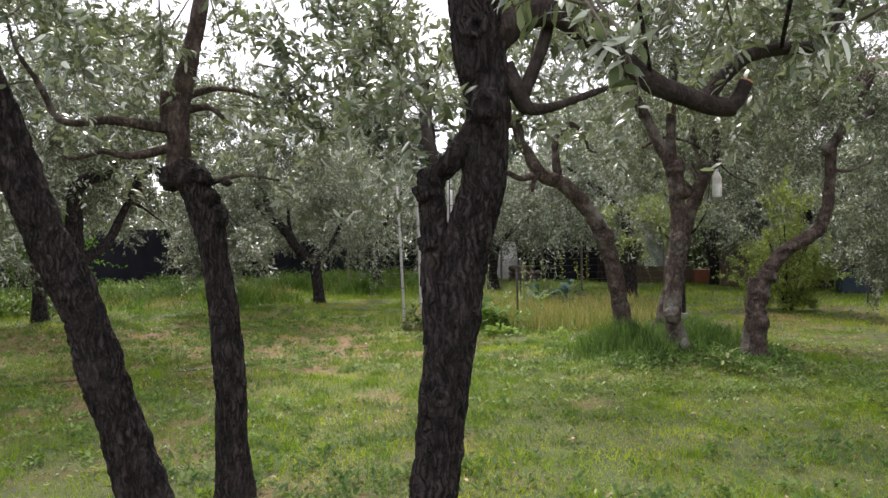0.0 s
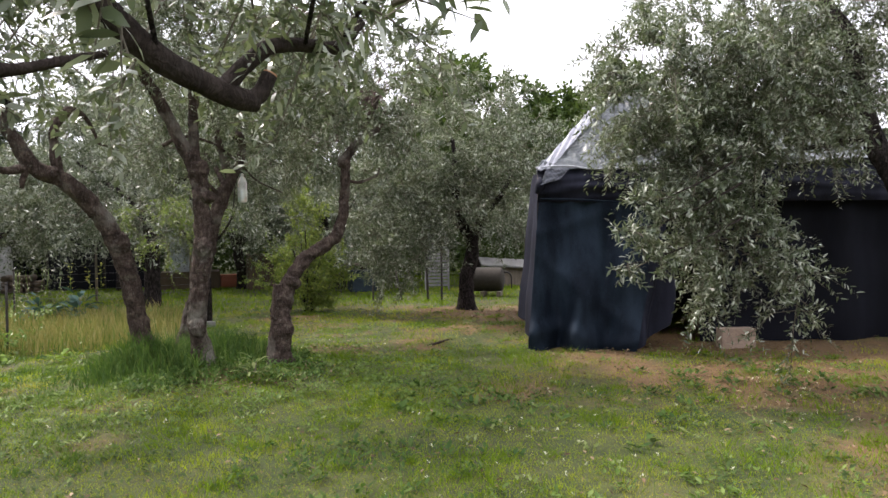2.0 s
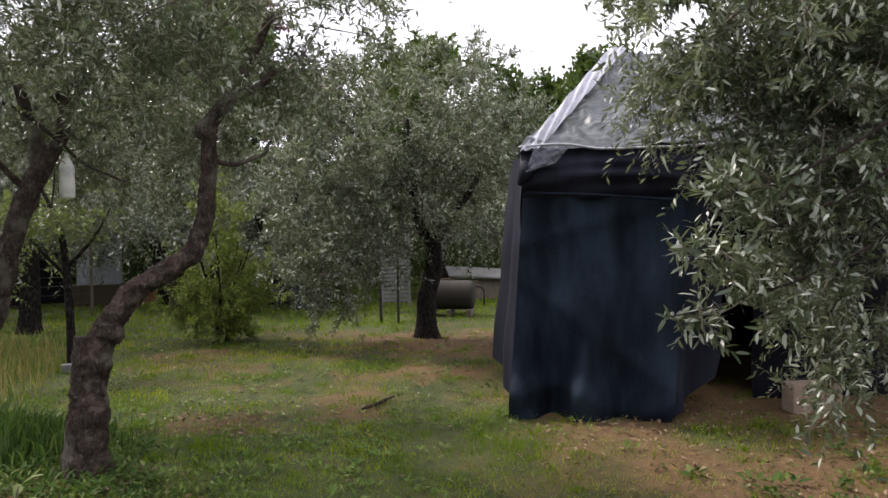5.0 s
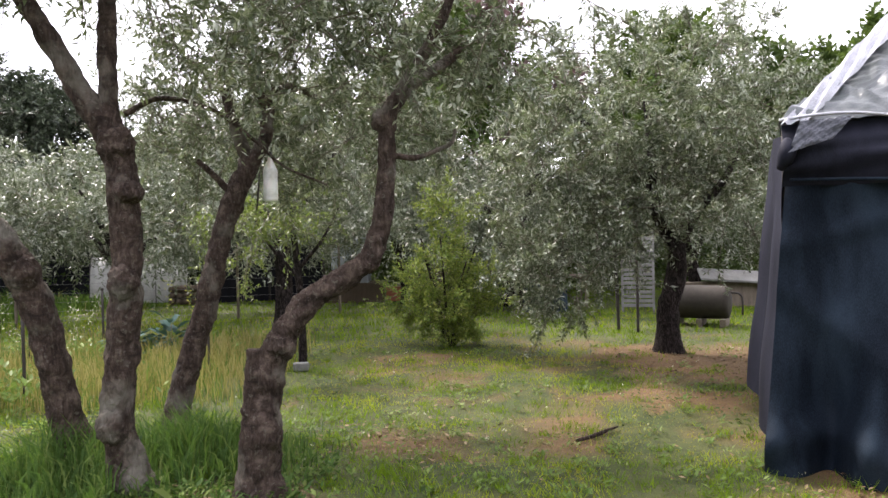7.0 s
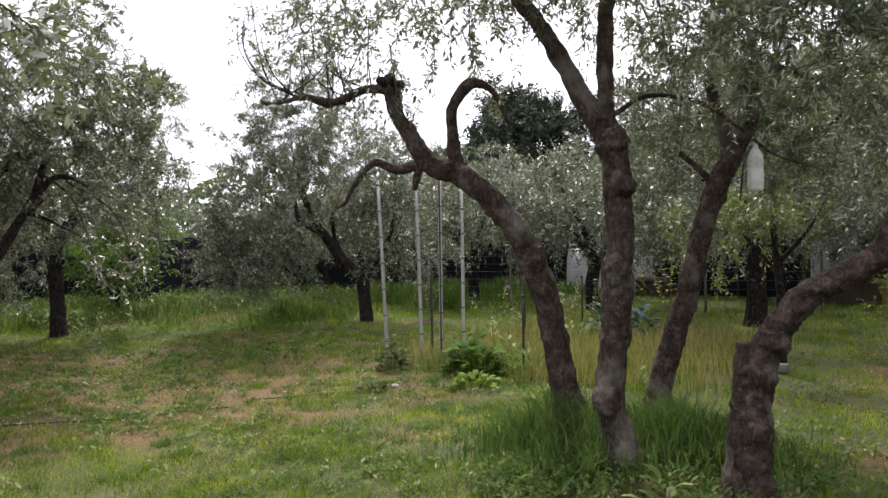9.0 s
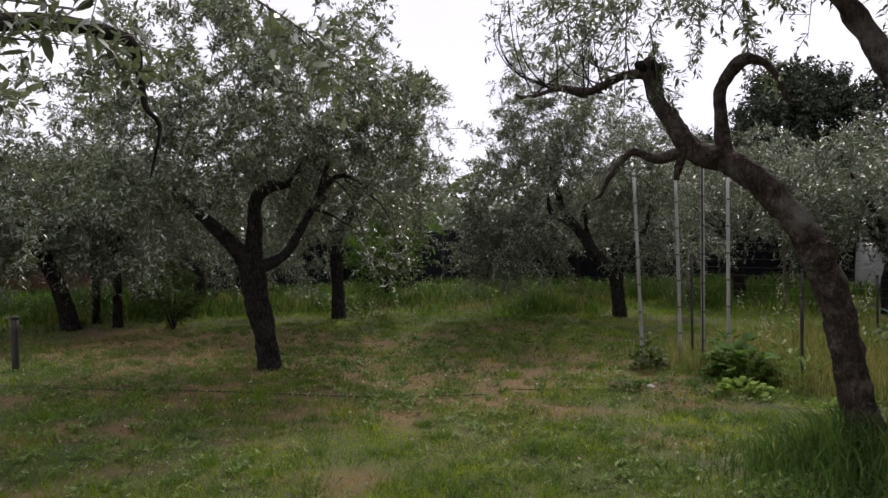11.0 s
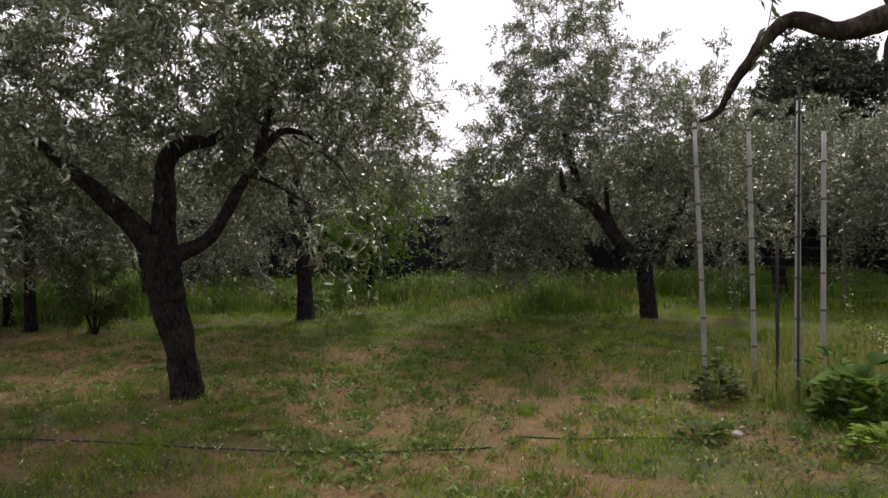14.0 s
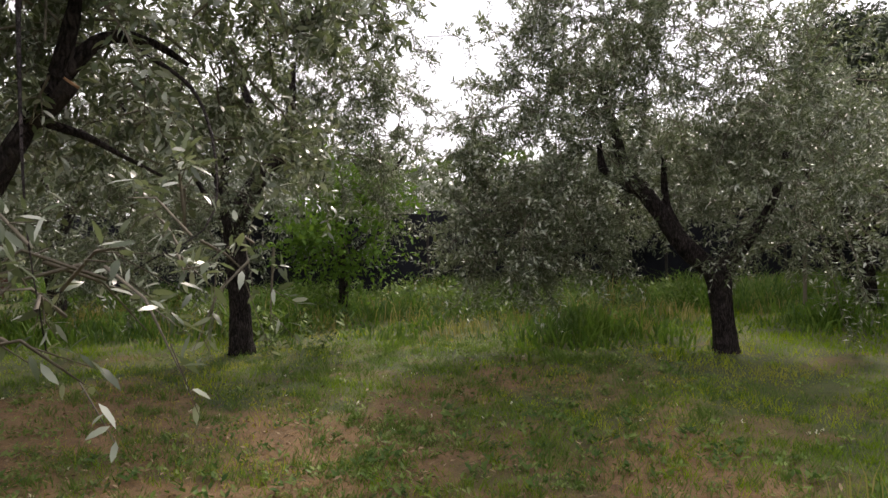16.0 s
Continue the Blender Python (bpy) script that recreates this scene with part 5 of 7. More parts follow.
    # tied corner
    limb("knot", [(6.0, 10.36, 2.10, 0.03), (6.02, 10.30, 2.20, 0.07), (6.05, 10.36, 2.30, 0.03)], NET_BLACK, shed, sides=10, step=0.03, rough=0.3)


build_shed()


def stone_block(x, y, turn, dx=0.46, dy=0.2, dz=0.27, label="tan tuff building block lying by the shed"):
    bm = bmesh.new()
    box_into(bm, 0, 0, 0, dx, dy, dz, 0, 0.012)
    for v in bm.verts:
        v.co += Vector([noise.noise(v.co * 9 + Vector((k * 7, 0, x))) * 0.008 for k in range(3)])
    ob = part("stone_block", bm, BLOCK, None)
    ob.matrix_world = pose(x, y, float(ground_z(x, y)) - 0.01, 0, 0, turn)
    tagged(ob, label, "block", "blocks by the shed")


stone_block(8.47, 9.42, -16)


def plank_cabin():
    cabin = thing("plank_cabin", 14.4, 9.0, 0, "brown plank cabin beside the netted shed", "cabin")
    bm = bmesh.new()
    box_into(bm, 14.4, 9.0, 0, 3.4, 2.6, 3.0, -0.3)
    wall = part("wall", bm, WOOD_BROWN, cabin)
    w, along = Vector((12.38, 8.23, 0)), Vector((math.cos(-0.3), math.sin(-0.3), 0))
    share = None
    for k in range(14):
        p = w + along * (0.08 + 0.245 * k)
        if share is None:
            bm = bmesh.new()
            box_into(bm, 0, 0, 0, 0.225, 0.03, 3.0, 0, 0.004)
            ob = part("plank", bm, WOOD_BROWN, None)
            share = ob.data
        else:
            ob = new("plank", share)
        ob.matrix_world = pose(p.x, p.y - 0.02, 0, 0, 0, math.degrees(-0.3))
        bpy.context.view_layer.update()
        under(ob, wall)
    bm = bmesh.new()
    box_into(bm, 14.3, 8.9, 3.0, 4.0, 3.2, 0.12, -0.3, 0.02)
    part("roof", bm, WOOD_GREY, cabin)


plank_cabin()


# ---------------------------------------------------------------- kitchen garden
def bamboo_pole(x, y, height, lean, r=0.024):
    z = float(ground_z(x, y))
    pole = thing("garden_pole", x, y, z, "tall pale weathered cane pole standing in the garden bed", "pole", "garden poles")
    lx, ly = lean
    cane = limb("cane", [(x, y, z - 0.1, r), (x + lx * 0.5, y + ly * 0.5, z + height * 0.5, r * 0.95), (x + lx, y + ly, z + height, r * 0.8)], CANE, pole, sides=10, step=0.3, rough=0.03)
    n = int(height / 0.36)
    for k in range(1, n + 1):
        s = k * 0.36 / height
        cx, cy, cz = x + lx * s, y + ly * s, z + height * s
        limb("joint", [(cx, cy, cz - 0.012, r * 0.98), (cx, cy, cz, r * 1.16), (cx, cy, cz + 0.012, r * 0.98)], CANE_JOINT, cane, sides=10, step=0.012, rough=0.02)


bamboo_pole(-2.88, 12.55, 2.57, (-0.10, -0.03), 0.025)
bamboo_pole(-2.84, 13.26, 2.54, (-0.06, 0.0), 0.026)
bamboo_pole(-2.14, 12.80, 2.62, (0.02, 0.0), 0.026)
bamboo_pole(-2.36, 13.63, 2.45, (0.0, 0.02), 0.026)


def iron_post(x, y, height, r=0.018, lean=0.0, label="thin dark iron stake of the garden fence"):
    z = float(ground_z(x, y))
    post = thing("garden_stake", x, y, z, label, "stake", "garden stakes")
    rod = limb("rod", [(x, y, z - 0.1, r), (x + lean * 0.5, y, z + height * 0.5, r), (x + lean, y, z + height, r)], DARK_IRON, post, sides=8, step=0.2, rough=0.06)
    limb("cap", [(x + lean, y, z + height - 0.02, r * 1.25), (x + lean, y, z + height + 0.015, r * 1.2)], DARK_IRON, rod, sides=8, step=0.02, rough=0.02)


iron_post(-0.95, 12.95, 0.95)
iron_post(0.50, 14.55, 1.0)
iron_post(-2.42, 12.96, 1.45, 0.016)
iron_post(-2.36, 15.4, 1.1, 0.02)
iron_post(-1.6, 16.0, 1.0)
iron_post(-2.10, 12.74, 2.75, 0.011, 0.02, "thin black rod tied beside a cane pole")
iron_post(-7.45, 5.57, 0.72, 0.045, 0.0, "short grey wooden stake with a hose at its foot")
iron_post(5.40, 18.1, 0.62, 0.022)
iron_post(6.15, 18.2, 0.55, 0.02, -0.14)
iron_post(6.62, 17.6, 1.7, 0.03, -0.05, "dark upright fence stake at the back of the lawn")
iron_post(6.9, 17.4, 2.0, 0.025, 0.0, "dark upright fence stake at the back of the lawn")


def wire_fence(a, b, posts, height=1.7, wires=9):
    a, b = Vector((*a, 0)), Vector((*b, 0))
    fence = thing("wire_fence", a.x, a.y, 0, "wire mesh fence on dark stakes behind the garden bed", "fence")
    for k in range(posts):
        p = a.lerp(b, k / (posts - 1))
        limb("fence_post", [(p.x, p.y, -0.1, 0.03), (p.x, p.y, 0.9, 0.03), (p.x, p.y, height, 0.028)], WOOD_GREY, fence, sides=8, step=0.3, rough=0.08)
    for k in range(wires):
        z = 0.15 + k * (height - 0.2) / (wires - 1)
        mid = a.lerp(b, 0.5)
        limb("wire", [(a.x, a.y, z, 0.0025), (mid.x, mid.y, z - 0.02, 0.0025), (b.x, b.y, z, 0.0025)], WIRE, fence, sides=4, step=2.0, rough=0.0)


wire_fence((-7.5, 19.4), (1.2, 21.2), 5)


def broad_plant(name, x, y, seed, n, leaf, spread_r, height, mat, label, category, aspect=0.6):
    """A low plant with broad leaves rising from one spot."""
    rng = np.random.RandomState(seed)
    z = float(ground_z(x, y))
    plant = thing(name, x, y, z, label, category, "garden plants")
    a, t = rng.rand(n) * 6.283, rng.rand(n) ** 0.7
    pos = np.stack([x + np.cos(a) * spread_r * t * 0.6, y + np.sin(a) * spread_r * t * 0.6, z + 0.03 + height * (1 - t * 0.6) * rng.rand(n)], 1)
    way = unit(np.stack([np.cos(a), np.sin(a), 0.5 + 0.5 * rng.rand(n) - 0.6 * t], 1))
    up = unit(np.stack([-np.cos(a) * 0.4, -np.sin(a) * 0.4, np.ones(n)], 1) + rng.normal(size=(n, 3)) * 0.2)
    L = leaf * (0.6 + 0.6 * rng.rand(n))
    side = np.cross(way, up)
    side = unit(side)
    nr = unit(np.cross(side, way))
    # each leaf: a folded, arched blade of six outline points round a midrib
    prof = [(0.0, 0.05, 0.0), (0.3, 0.42, 0.05), (0.62, 0.5, 0.04), (0.88, 0.28, -0.06), (1.0, 0.0, -0.14)]
    verts, tris = [], []
    for k in range(n):
        b0 = len(verts)
        for s, w, h in prof:
            c = pos[k] + way[k] * L[k] * s + nr[k] * L[k] * h
            wob = 1 + 0.25 * rng.randn()
            verts += [c, c + side[k] * L[k] * w * aspect * wob + nr[k] * L[k] * 0.1 * w, c - side[k] * L[k] * w * aspect * wob + nr[k] * L[k] * 0.1 * w]
        for i in range(4):
            q = b0 + i * 3
            tris += [(q, q + 3, q + 4), (q, q + 4, q + 1), (q, q + 2, q + 5), (q, q + 5, q + 3)]
    ob = under(new("foliage", tri_mesh("foliage", np.array(verts), np.array(tris), mat)), plant)
    tagged(ob, kind="stuff")
    rods = [[(x, y, z - 0.02, 0.008), (x + 0.02, y, z + height * 0.5, 0.006), (x + 0.03, y + 0.02, z + height * 0.8, 0.004)]]
    limb("stem", rods[0], TWIG, plant, sides=6, step=0.1, rough=0.05)
    return plant


broad_plant("garden_plant", -2.64, 12.40, 1, 150, 0.11, 0.27, 0.42, BROAD_LEAF, "small dark bushy plant at the foot of a pole", "plant", 0.45)
broad_plant("marrow_plant", -1.42, 12.55, 2, 120, 0.17, 0.55, 0.42, MARROW, "leafy green marrow plant at the edge of the bed", "plant", 0.9)
broad_plant("marrow_plant", -1.95, 13.1, 3, 70, 0.15, 0.4, 0.5, MARROW, "dark leafy plant beside the poles", "plant")
broad_plant("lettuce", -1.0, 11.95, 4, 60, 0.10, 0.4, 0.12, LETTUCE, "pale green lettuce low on the soil", "plant", 0.7)
broad_plant("lettuce", -0.05, 11.8, 5, 40, 0.09, 0.3, 0.10, LETTUCE, "pale green lettuce low on the soil", "plant", 0.7)
broad_plant("kale", -1.2, 15.9, 6, 60, 0.25, 0.42, 0.62, KALE, "blue-green kale with large drooping leaves", "plant", 0.5)
broad_plant("kale", -0.55, 15.9, 7, 60, 0.25, 0.42, 0.62, KALE, "blue-green kale with large drooping leaves", "plant", 0.5)
broad_plant("thistle", 2.2, 9.05, 8, 14, 0.15, 0.14, 0.2, WEED_PALE, "pale thistle growing at the foot of the olives", "plant", 0.35)
broad_plant("dock_plant", -2.0, 11.3, 9, 30, 0.11, 0.25, 0.08, CLUMP, "low leafy weed on bare soil", "plant", 0.5)


def flower_stalks(x0, y0, n, seed, height, mat, label, petal=0.024):
    rng = np.random.RandomState(seed)
    th = thing("flowering_plant", x0, y0, float(ground_z(x0, y0)), label, "plant", "garden plants")
    v, t, b = [], [], 0
    pos, way, up = [], [], []
    for k in range(n):
        x, y = x0 + rng.normal() * 0.35, y0 + rng.normal() * 0.35
        z, h = float(ground_z(x, y)), height * (0.6 + 0.5 * rng.rand())
        lx, ly = rng.normal(size=2) * 0.08
        limb("stalk", [(x, y, z - 0.02, 0.005), (x + lx * 0.4, y + ly * 0.4, z + h * 0.5, 0.004), (x + lx, y + ly, z + h, 0.003)], WEED, th, sides=4, step=0.3, rough=0.0)
        for _ in range(18):
            s = 0.55 + 0.45 * rng.rand()
            a = rng.rand() * 6.283
            pos.append((x + lx * s + math.cos(a) * 0.05 * rng.rand(), y + ly * s + math.sin(a) * 0.05 * rng.rand(), z + h * s))
            way.append((math.cos(a), math.sin(a), 0.4))
            up.append((rng.normal() * 0.3, rng.normal() * 0.3, 1))
    L = np.full(len(pos), petal)
    v, t = leaf_cards(np.array(pos), unit(np.array(way, float)), unit(np.array(up, float)), L, L * 0.7)
    tagged(under(new("blossom", tri_mesh("blossom", v, t, mat)), th), kind="stuff")


flower_stalks(-1.7, 13.9, 9, 3, 0.95, FLOWER, "white-flowering brassica gone to seed in the bed")
flower_stalks(-0.9, 14.6, 8, 4, 1.0, FLOWER, "white-flowering brassica gone to seed in the bed")
flower_stalks(-0.4, 16.5, 3, 5, 1.55, YELLOW, "tall yellow-flowering stalk behind the kale", 0.055)


def row_cover():
    """Arched white sheet over a garden row."""
    x, y, turn = -5.5, 26.2, 0.35
    cover = thing("row_cover", x, y, 0, "low white arched garden tunnel", "garden tunnel")
    bm = bmesh.new()
    rows = []
    for i in range(13):
        u = (i / 12 - 0.5) * 2.6
        row = []
        for k in range(17):
            a = math.pi * k / 16
            w = 0.82 + 0.02 * math.sin(i * 2.1 + k)
            p = Matrix.Rotation(turn, 3, "Z") @ Vector((u, math.cos(a) * w, max(0, math.sin(a)) * 1.35))
            row.append(bm.verts.new((x + p.x, y + p.y, p.z)))
        rows.append(row)
    for i in range(12):
        for k in range(16):
            bm.faces.new((rows[i][k], rows[i][k + 1], rows[i + 1][k + 1], rows[i + 1][k]))
    for row in (rows[0], rows[-1]):
        bm.faces.new(row)
    part("cover_sheet", bm, WHITE_SHEET, cover, "", True)
    for u in (-1.3, -0.43, 0.43, 1.3):
        pts = []
        for k in range(9):
            a = math.pi * k / 8
            p = Matrix.Rotation(turn, 3, "Z") @ Vector((u, math.cos(a) * 0.845, math.sin(a) * 1.375))
            pts.append((x + p.x, y + p.y, p.z, 0.012))
        limb("hoop", pts, DARK_IRON, cover, sides=6, step=0.2, rough=0.0)


row_cover()


def trap_bottle():
    x, y, top = 2.20, 11.24, 2.395
    b = thing("trap_bottle", x, y, top, "cloudy white plastic insect-trap bottle hung on a branch", "bottle")
    m, nt, s = material("cloudy_plastic")
    nt.links.new(ramp(nt, noise_of(nt, 14.0, 4), (0.30, (0.56, 0.57, 0.52)), (0.6, (0.84, 0.85, 0.82))), s.inputs["Base Color"])
    s.inputs["Roughness"].default_value = 0.35
    s.inputs["Subsurface Weight"].default_value = 0.1
    prof = [(0.0, 0.012), (0.02, 0.018), (0.05, 0.019), (0.07, 0.034), (0.12, 0.055), (0.15, 0.060), (0.22, 0.058), (0.235, 0.061), (0.36, 0.060), (0.385, 0.052), (0.39, 0.03)]
    limb("body", [(x, y, top - d, r) for d, r in prof], m, b, sides=20, step=0.02, rough=0.02)
    limb("cap", [(x, y, top - 0.01, 0.02), (x, y, top + 0.02, 0.02)], PLASTIC_DARK, b, "dark screw cap", sides=14, step=0.02, rough=0.0)
    limb("wire", [(x, y, top + 0.02, 0.003), (x - 0.02, y - 0.02, top + 0.1, 0.003), (x - 0.04, y - 0.1, top + 0.16, 0.003)], DARK_IRON, b, sides=5, step=0.05, rough=0.0)
    limb("stick", [(x - 0.09, y, top - 0.15, 0.006), (x - 0.10, y, top - 0.28, 0.008), (x - 0.12, y, top - 0.46, 0.006)], DARK_IRON, b, sides=6, step=0.05, rough=0.1)


trap_bottle()


def garden_hose(points, label, mat=None, r=0.010):
    pts = [(x, y, float(ground_z(x, y)) + r * 0.9, r) for x, y in points]
    v, f = tube(pts, sides=8, step=0.08, rough=0.0)
    tagged(new("garden_hose", mesh_of("garden_hose", v, f, mat or PLASTIC_DARK, True)), label, "hose")


garden_hose([(-6.6, 5.2), (-5.4, 6.4), (-4.6, 7.4), (-3.95, 8.1), (-3.3, 8.9), (-2.85, 9.62), (-2.75, 9.9)], "black irrigation hose lying across the grass", None, 0.008)
garden_hose([(-2.85, 10.2), (-2.5, 10.5), (-2.3, 10.9), (-2.0, 11.2)], "faded green hose lying in the grass", BROAD_LEAF, 0.006)


def grey_branch():
    z = 0.03
    tagged(new("fallen_branch", mesh_of("fallen_branch", *tube([(4.66, 11.05, z - 0.015, 0.012), (4.82, 11.16, z - 0.01, 0.016), (4.95, 11.3, z - 0.01, 0.016), (5.08, 11.42, z - 0.01, 0.010)], sides=8, step=0.04, rough=0.35), BARK_PALE, True)), "short fallen branch lying on bare soil", "branch")


grey_branch()


def pale_stone(x, y, r, seed, label="pale rough stone lying on the soil"):
    bm = bmesh.new()
    bmesh.ops.create_icosphere(bm, subdivisions=3, radius=r)
    for v in bm.verts:
        v.co *= 1 + 0.35 * noise.noise(v.co * (2.0 / r) + Vector((seed, 0, 0)))
        v.co.z *= 0.6
    ob = part("stone", bm, STONE, None, "", True)
    ob.location = (x, y, float(ground_z(x, y)) + r * 0.25)
    tagged(ob, label, "stone")


pale_stone(-1.86, 11.5, 0.05, 1)


# ---------------------------------------------------------------- shrub and young trees
def shrub():
    x, y = 3.65, 16.3
    s = thing("shrub", x, y, 0, "bushy yellow-green laurel shrub on the lawn", "shrub")
    rng = random.Random(5)
    for k in range(7):
        a = k * 0.9
        ex, ey = x + math.cos(a) * 0.45, y + math.sin(a) * 0.4
        limb("stem", [(x + math.cos(a) * 0.07, y + math.sin(a) * 0.07, -0.05, 0.022), (x + math.cos(a) * 0.15, y + math.sin(a) * 0.15, 0.6, 0.018), (ex, ey, 1.3 + 0.4 * rng.random(), 0.012)], BARK, s, sides=8, step=0.1)
    crown(s, GREEN_LEAF, seed=91, blobs=[(x, y, 1.0, 0.72, 0.65, 0.6, 4), (x, y, 1.65, 0.48, 0.45, 0.6, 2), (x - 0.05, y, 2.15, 0.2, 0.2, 0.4, 0.6), (x + 0.55, y, 0.95, 0.35, 0.35, 0.4, 1), (x - 0.6, y, 0.75, 0.4, 0.35, 0.35, 1), (x, y - 0.2, 0.55, 0.6, 0.45, 0.35, 1.6), (x, y, 0.32, 0.5, 0.5, 0.26, 1.4)], twigs=1800, per_twig=12, leaf=0.055, aspect=0.45, droop=-0.25, twig_len=0.2, reach=0.22)


shrub()


def young_tree():
    x, y = 1.72, 14.6
    s = thing("young_fruit_tree", x, y, 0, "young fruit tree with thin green foliage", "tree")
    limb("trunk", [(x, y, 0.05, 0.055), (x, y, 0.7, 0.05), (x - 0.03, y, 1.25, 0.048), (x - 0.1, y, 1.85, 0.035), (x - 0.3, y + 0.1, 2.3, 0.015)], BARK, s, sides=10, step=0.08)
    limb("limb", [(x - 0.03, y, 1.3, 0.03), (x + 0.3, y, 1.7, 0.02), (x + 0.5, y + 0.1, 2.1, 0.01)], BARK, s, sides=8, step=0.08)
    limb("limb", [(x - 0.03, y, 1.2, 0.025), (x - 0.35, y - 0.1, 1.6, 0.018), (x - 0.6, y, 2.0, 0.01)], BARK, s, sides=8, step=0.08)
    crown(s, YOUNG_LEAF, seed=92, blobs=[(x - 0.25, y, 2.0, 0.7, 0.6, 0.45, 2), (x + 0.45, y, 1.75, 0.4, 0.4, 0.4, 1), (x - 0.7, y, 1.6, 0.4, 0.4, 0.35, 1)], twigs=340, per_twig=10, leaf=0.06, aspect=0.45, droop=0.1, twig_len=0.3)
    bm = bmesh.new()
    box_into(bm, 1.72, 14.48, -0.01, 0.2, 0.12, 0.11, 0.1, 0.02)
    ob = part("white_block", bm, SLAT, None)
    tagged(ob, "small white block at the foot of a young tree", "block")


young_tree()


def dark_bush(x, y, label):
    s = thing("bush", x, y, 0, label, "bush")
    for k in range(4):
        a = k * 1.6
        limb("stem", [(x, y, -0.05, 0.02), (x + math.cos(a) * 0.15, y + math.sin(a) * 0.15, 0.4, 0.015), (x + math.cos(a) * 0.3, y + math.sin(a) * 0.3, 0.75, 0.008)], BARK, s, sides=7, step=0.1)
    crown(s, BROAD_LEAF, seed=95, blobs=[(x, y, 0.5, 0.5, 0.5, 0.42, 2), (x, y, 0.95, 0.35, 0.35, 0.3, 1)], twigs=420, per_twig=12, leaf=0.06, aspect=0.4, droop=0.1, twig_len=0.2, reach=0.2)


dark_bush(-10.6, 8.2, "dark green bush under the olive branches")


def brick_wall(a, b, height):
    """A low wall far off, with a coping."""
    a, b = Vector((*a, 0)), Vector((*b, 0))
    d = b - a
    turn, mid = math.atan2(d.y, d.x), (a + b) / 2
    wall = thing("brick_wall", mid.x, mid.y, 0, "low red-brown brick wall behind the grove", "wall")
    bm = bmesh.new()
    box_into(bm, mid.x, mid.y, -0.05, d.length, 0.22, height, turn, 0.01)
    part("wall_body", bm, OLD_BRICK, wall)
    bm = bmesh.new()
    box_into(bm, mid.x, mid.y, height - 0.05, d.length + 0.1, 0.3, 0.06, turn, 0.01)
    part("coping", bm, WOOD_BROWN, wall)


brick_wall((-19.6, 0.5), (-20.4, 9.2), 1.0)


# ---------------------------------------------------------------- yard things at the back
def metal_shed():
    x, y = 0.98, 24.4
    s = thing("metal_shed", x, y, 0, "pale blue ribbed metal garden shed", "shed")
    bm = bmesh.new()
    box_into(bm, x, y + 0.5, 0.52, 1.0, 1.0, 1.25, 0.02, 0.01)
    body = part("body", bm, PALE_METAL, s)
    for k in range(7):
        bm = bmesh.new()
        box_into(bm, x - 0.42 + k * 0.14, y - 0.012, 0.55, 0.05, 0.03, 1.2, 0.02, 0.006)
        part("rib", bm, PALE_METAL, body)
    bm = bmesh.new()
    box_into(bm, x, y + 0.5, 1.77, 1.15, 1.15, 0.06, 0.02, 0.01)
    part("roof", bm, WOOD_GREY, s)
    bm = bmesh.new()
    box_into(bm, x + 0.1, y + 0.4, 0.0, 1.7, 1.3, 0.52, 0.02, 0.01)
    part("plinth", bm, WOOD_BROWN, s)


def horizontal_tank():
    a, b = Vector((7.78, 18.32, 0.42)), Vector((8.68, 17.82, 0.42))
    t = thing("water_tank", 8.23, 18.07, 0, "stained olive metal tank lying on a dark pallet", "tank")
    d = b - a
    pts = [(*(a + d * s), r) for s, r in ((0, 0.12), (0.03, 0.24), (0.08, 0.29), (0.3, 0.30), (0.7, 0.30), (0.92, 0.29), (0.97, 0.24), (1.0, 0.12))]
    limb("drum", pts, RUST_TANK, t, sides=28, step=0.03, rough=0.01)
    ang = math.atan2(d.y, d.x)
    for k in (-1, 0, 1):
        bm = bmesh.new()
        box_into(bm, 8.23 + math.cos(ang) * 0.4 * k, 18.07 + math.sin(ang) * 0.4 * k, 0.0, 0.1, 0.6, 0.14, ang, 0.01)
        part("skid", bm, WOOD_GREY, t)
    limb("spout", [(8.63, 17.84, 0.6, 0.02), (8.83, 17.77, 0.55, 0.02), (8.85, 17.76, 0.2, 0.018)], DARK_IRON, t, sides=8, step=0.05)


def slatted_shutter():
    x, y = 7.7, 20.3
    t = thing("slatted_shutter", x, y, 0, "white slatted shutter leaning at the back of the yard", "shutter")
    for k in range(16):
        bm = bmesh.new()
        box_into(bm, x, y, 0.12 + k * 0.095, 0.6, 0.02, 0.07, -0.25, 0.006)
        part("slat", bm, SLAT, t)
    for s in (-0.32, 0.32):
        bm = bmesh.new()
        box_into(bm, x + math.cos(-0.25) * s, y + math.sin(-0.25) * s, 0.0, 0.05, 0.05, 1.72, -0.25, 0.006)
        part("stile", bm, SLAT, t)


def yard_table():
    x, y = 6.2, 21.9
    t = thing("garden_table", x, y, 0, "dark garden table with clutter at the back of the yard", "table")
    bm = bmesh.new()
    box_into(bm, x, y, 0.70, 1.5, 0.8, 0.05, 0.1, 0.01)
    part("tabletop", bm, WOOD_GREY, t)
    for sx in (-0.65, 0.65):
        for sy in (-0.32, 0.32):
            bm = bmesh.new()
            box_into(bm, x + sx, y + sy, 0.0, 0.06, 0.06, 0.7, 0, 0.006)
            part("leg", bm, WOOD_GREY, t)


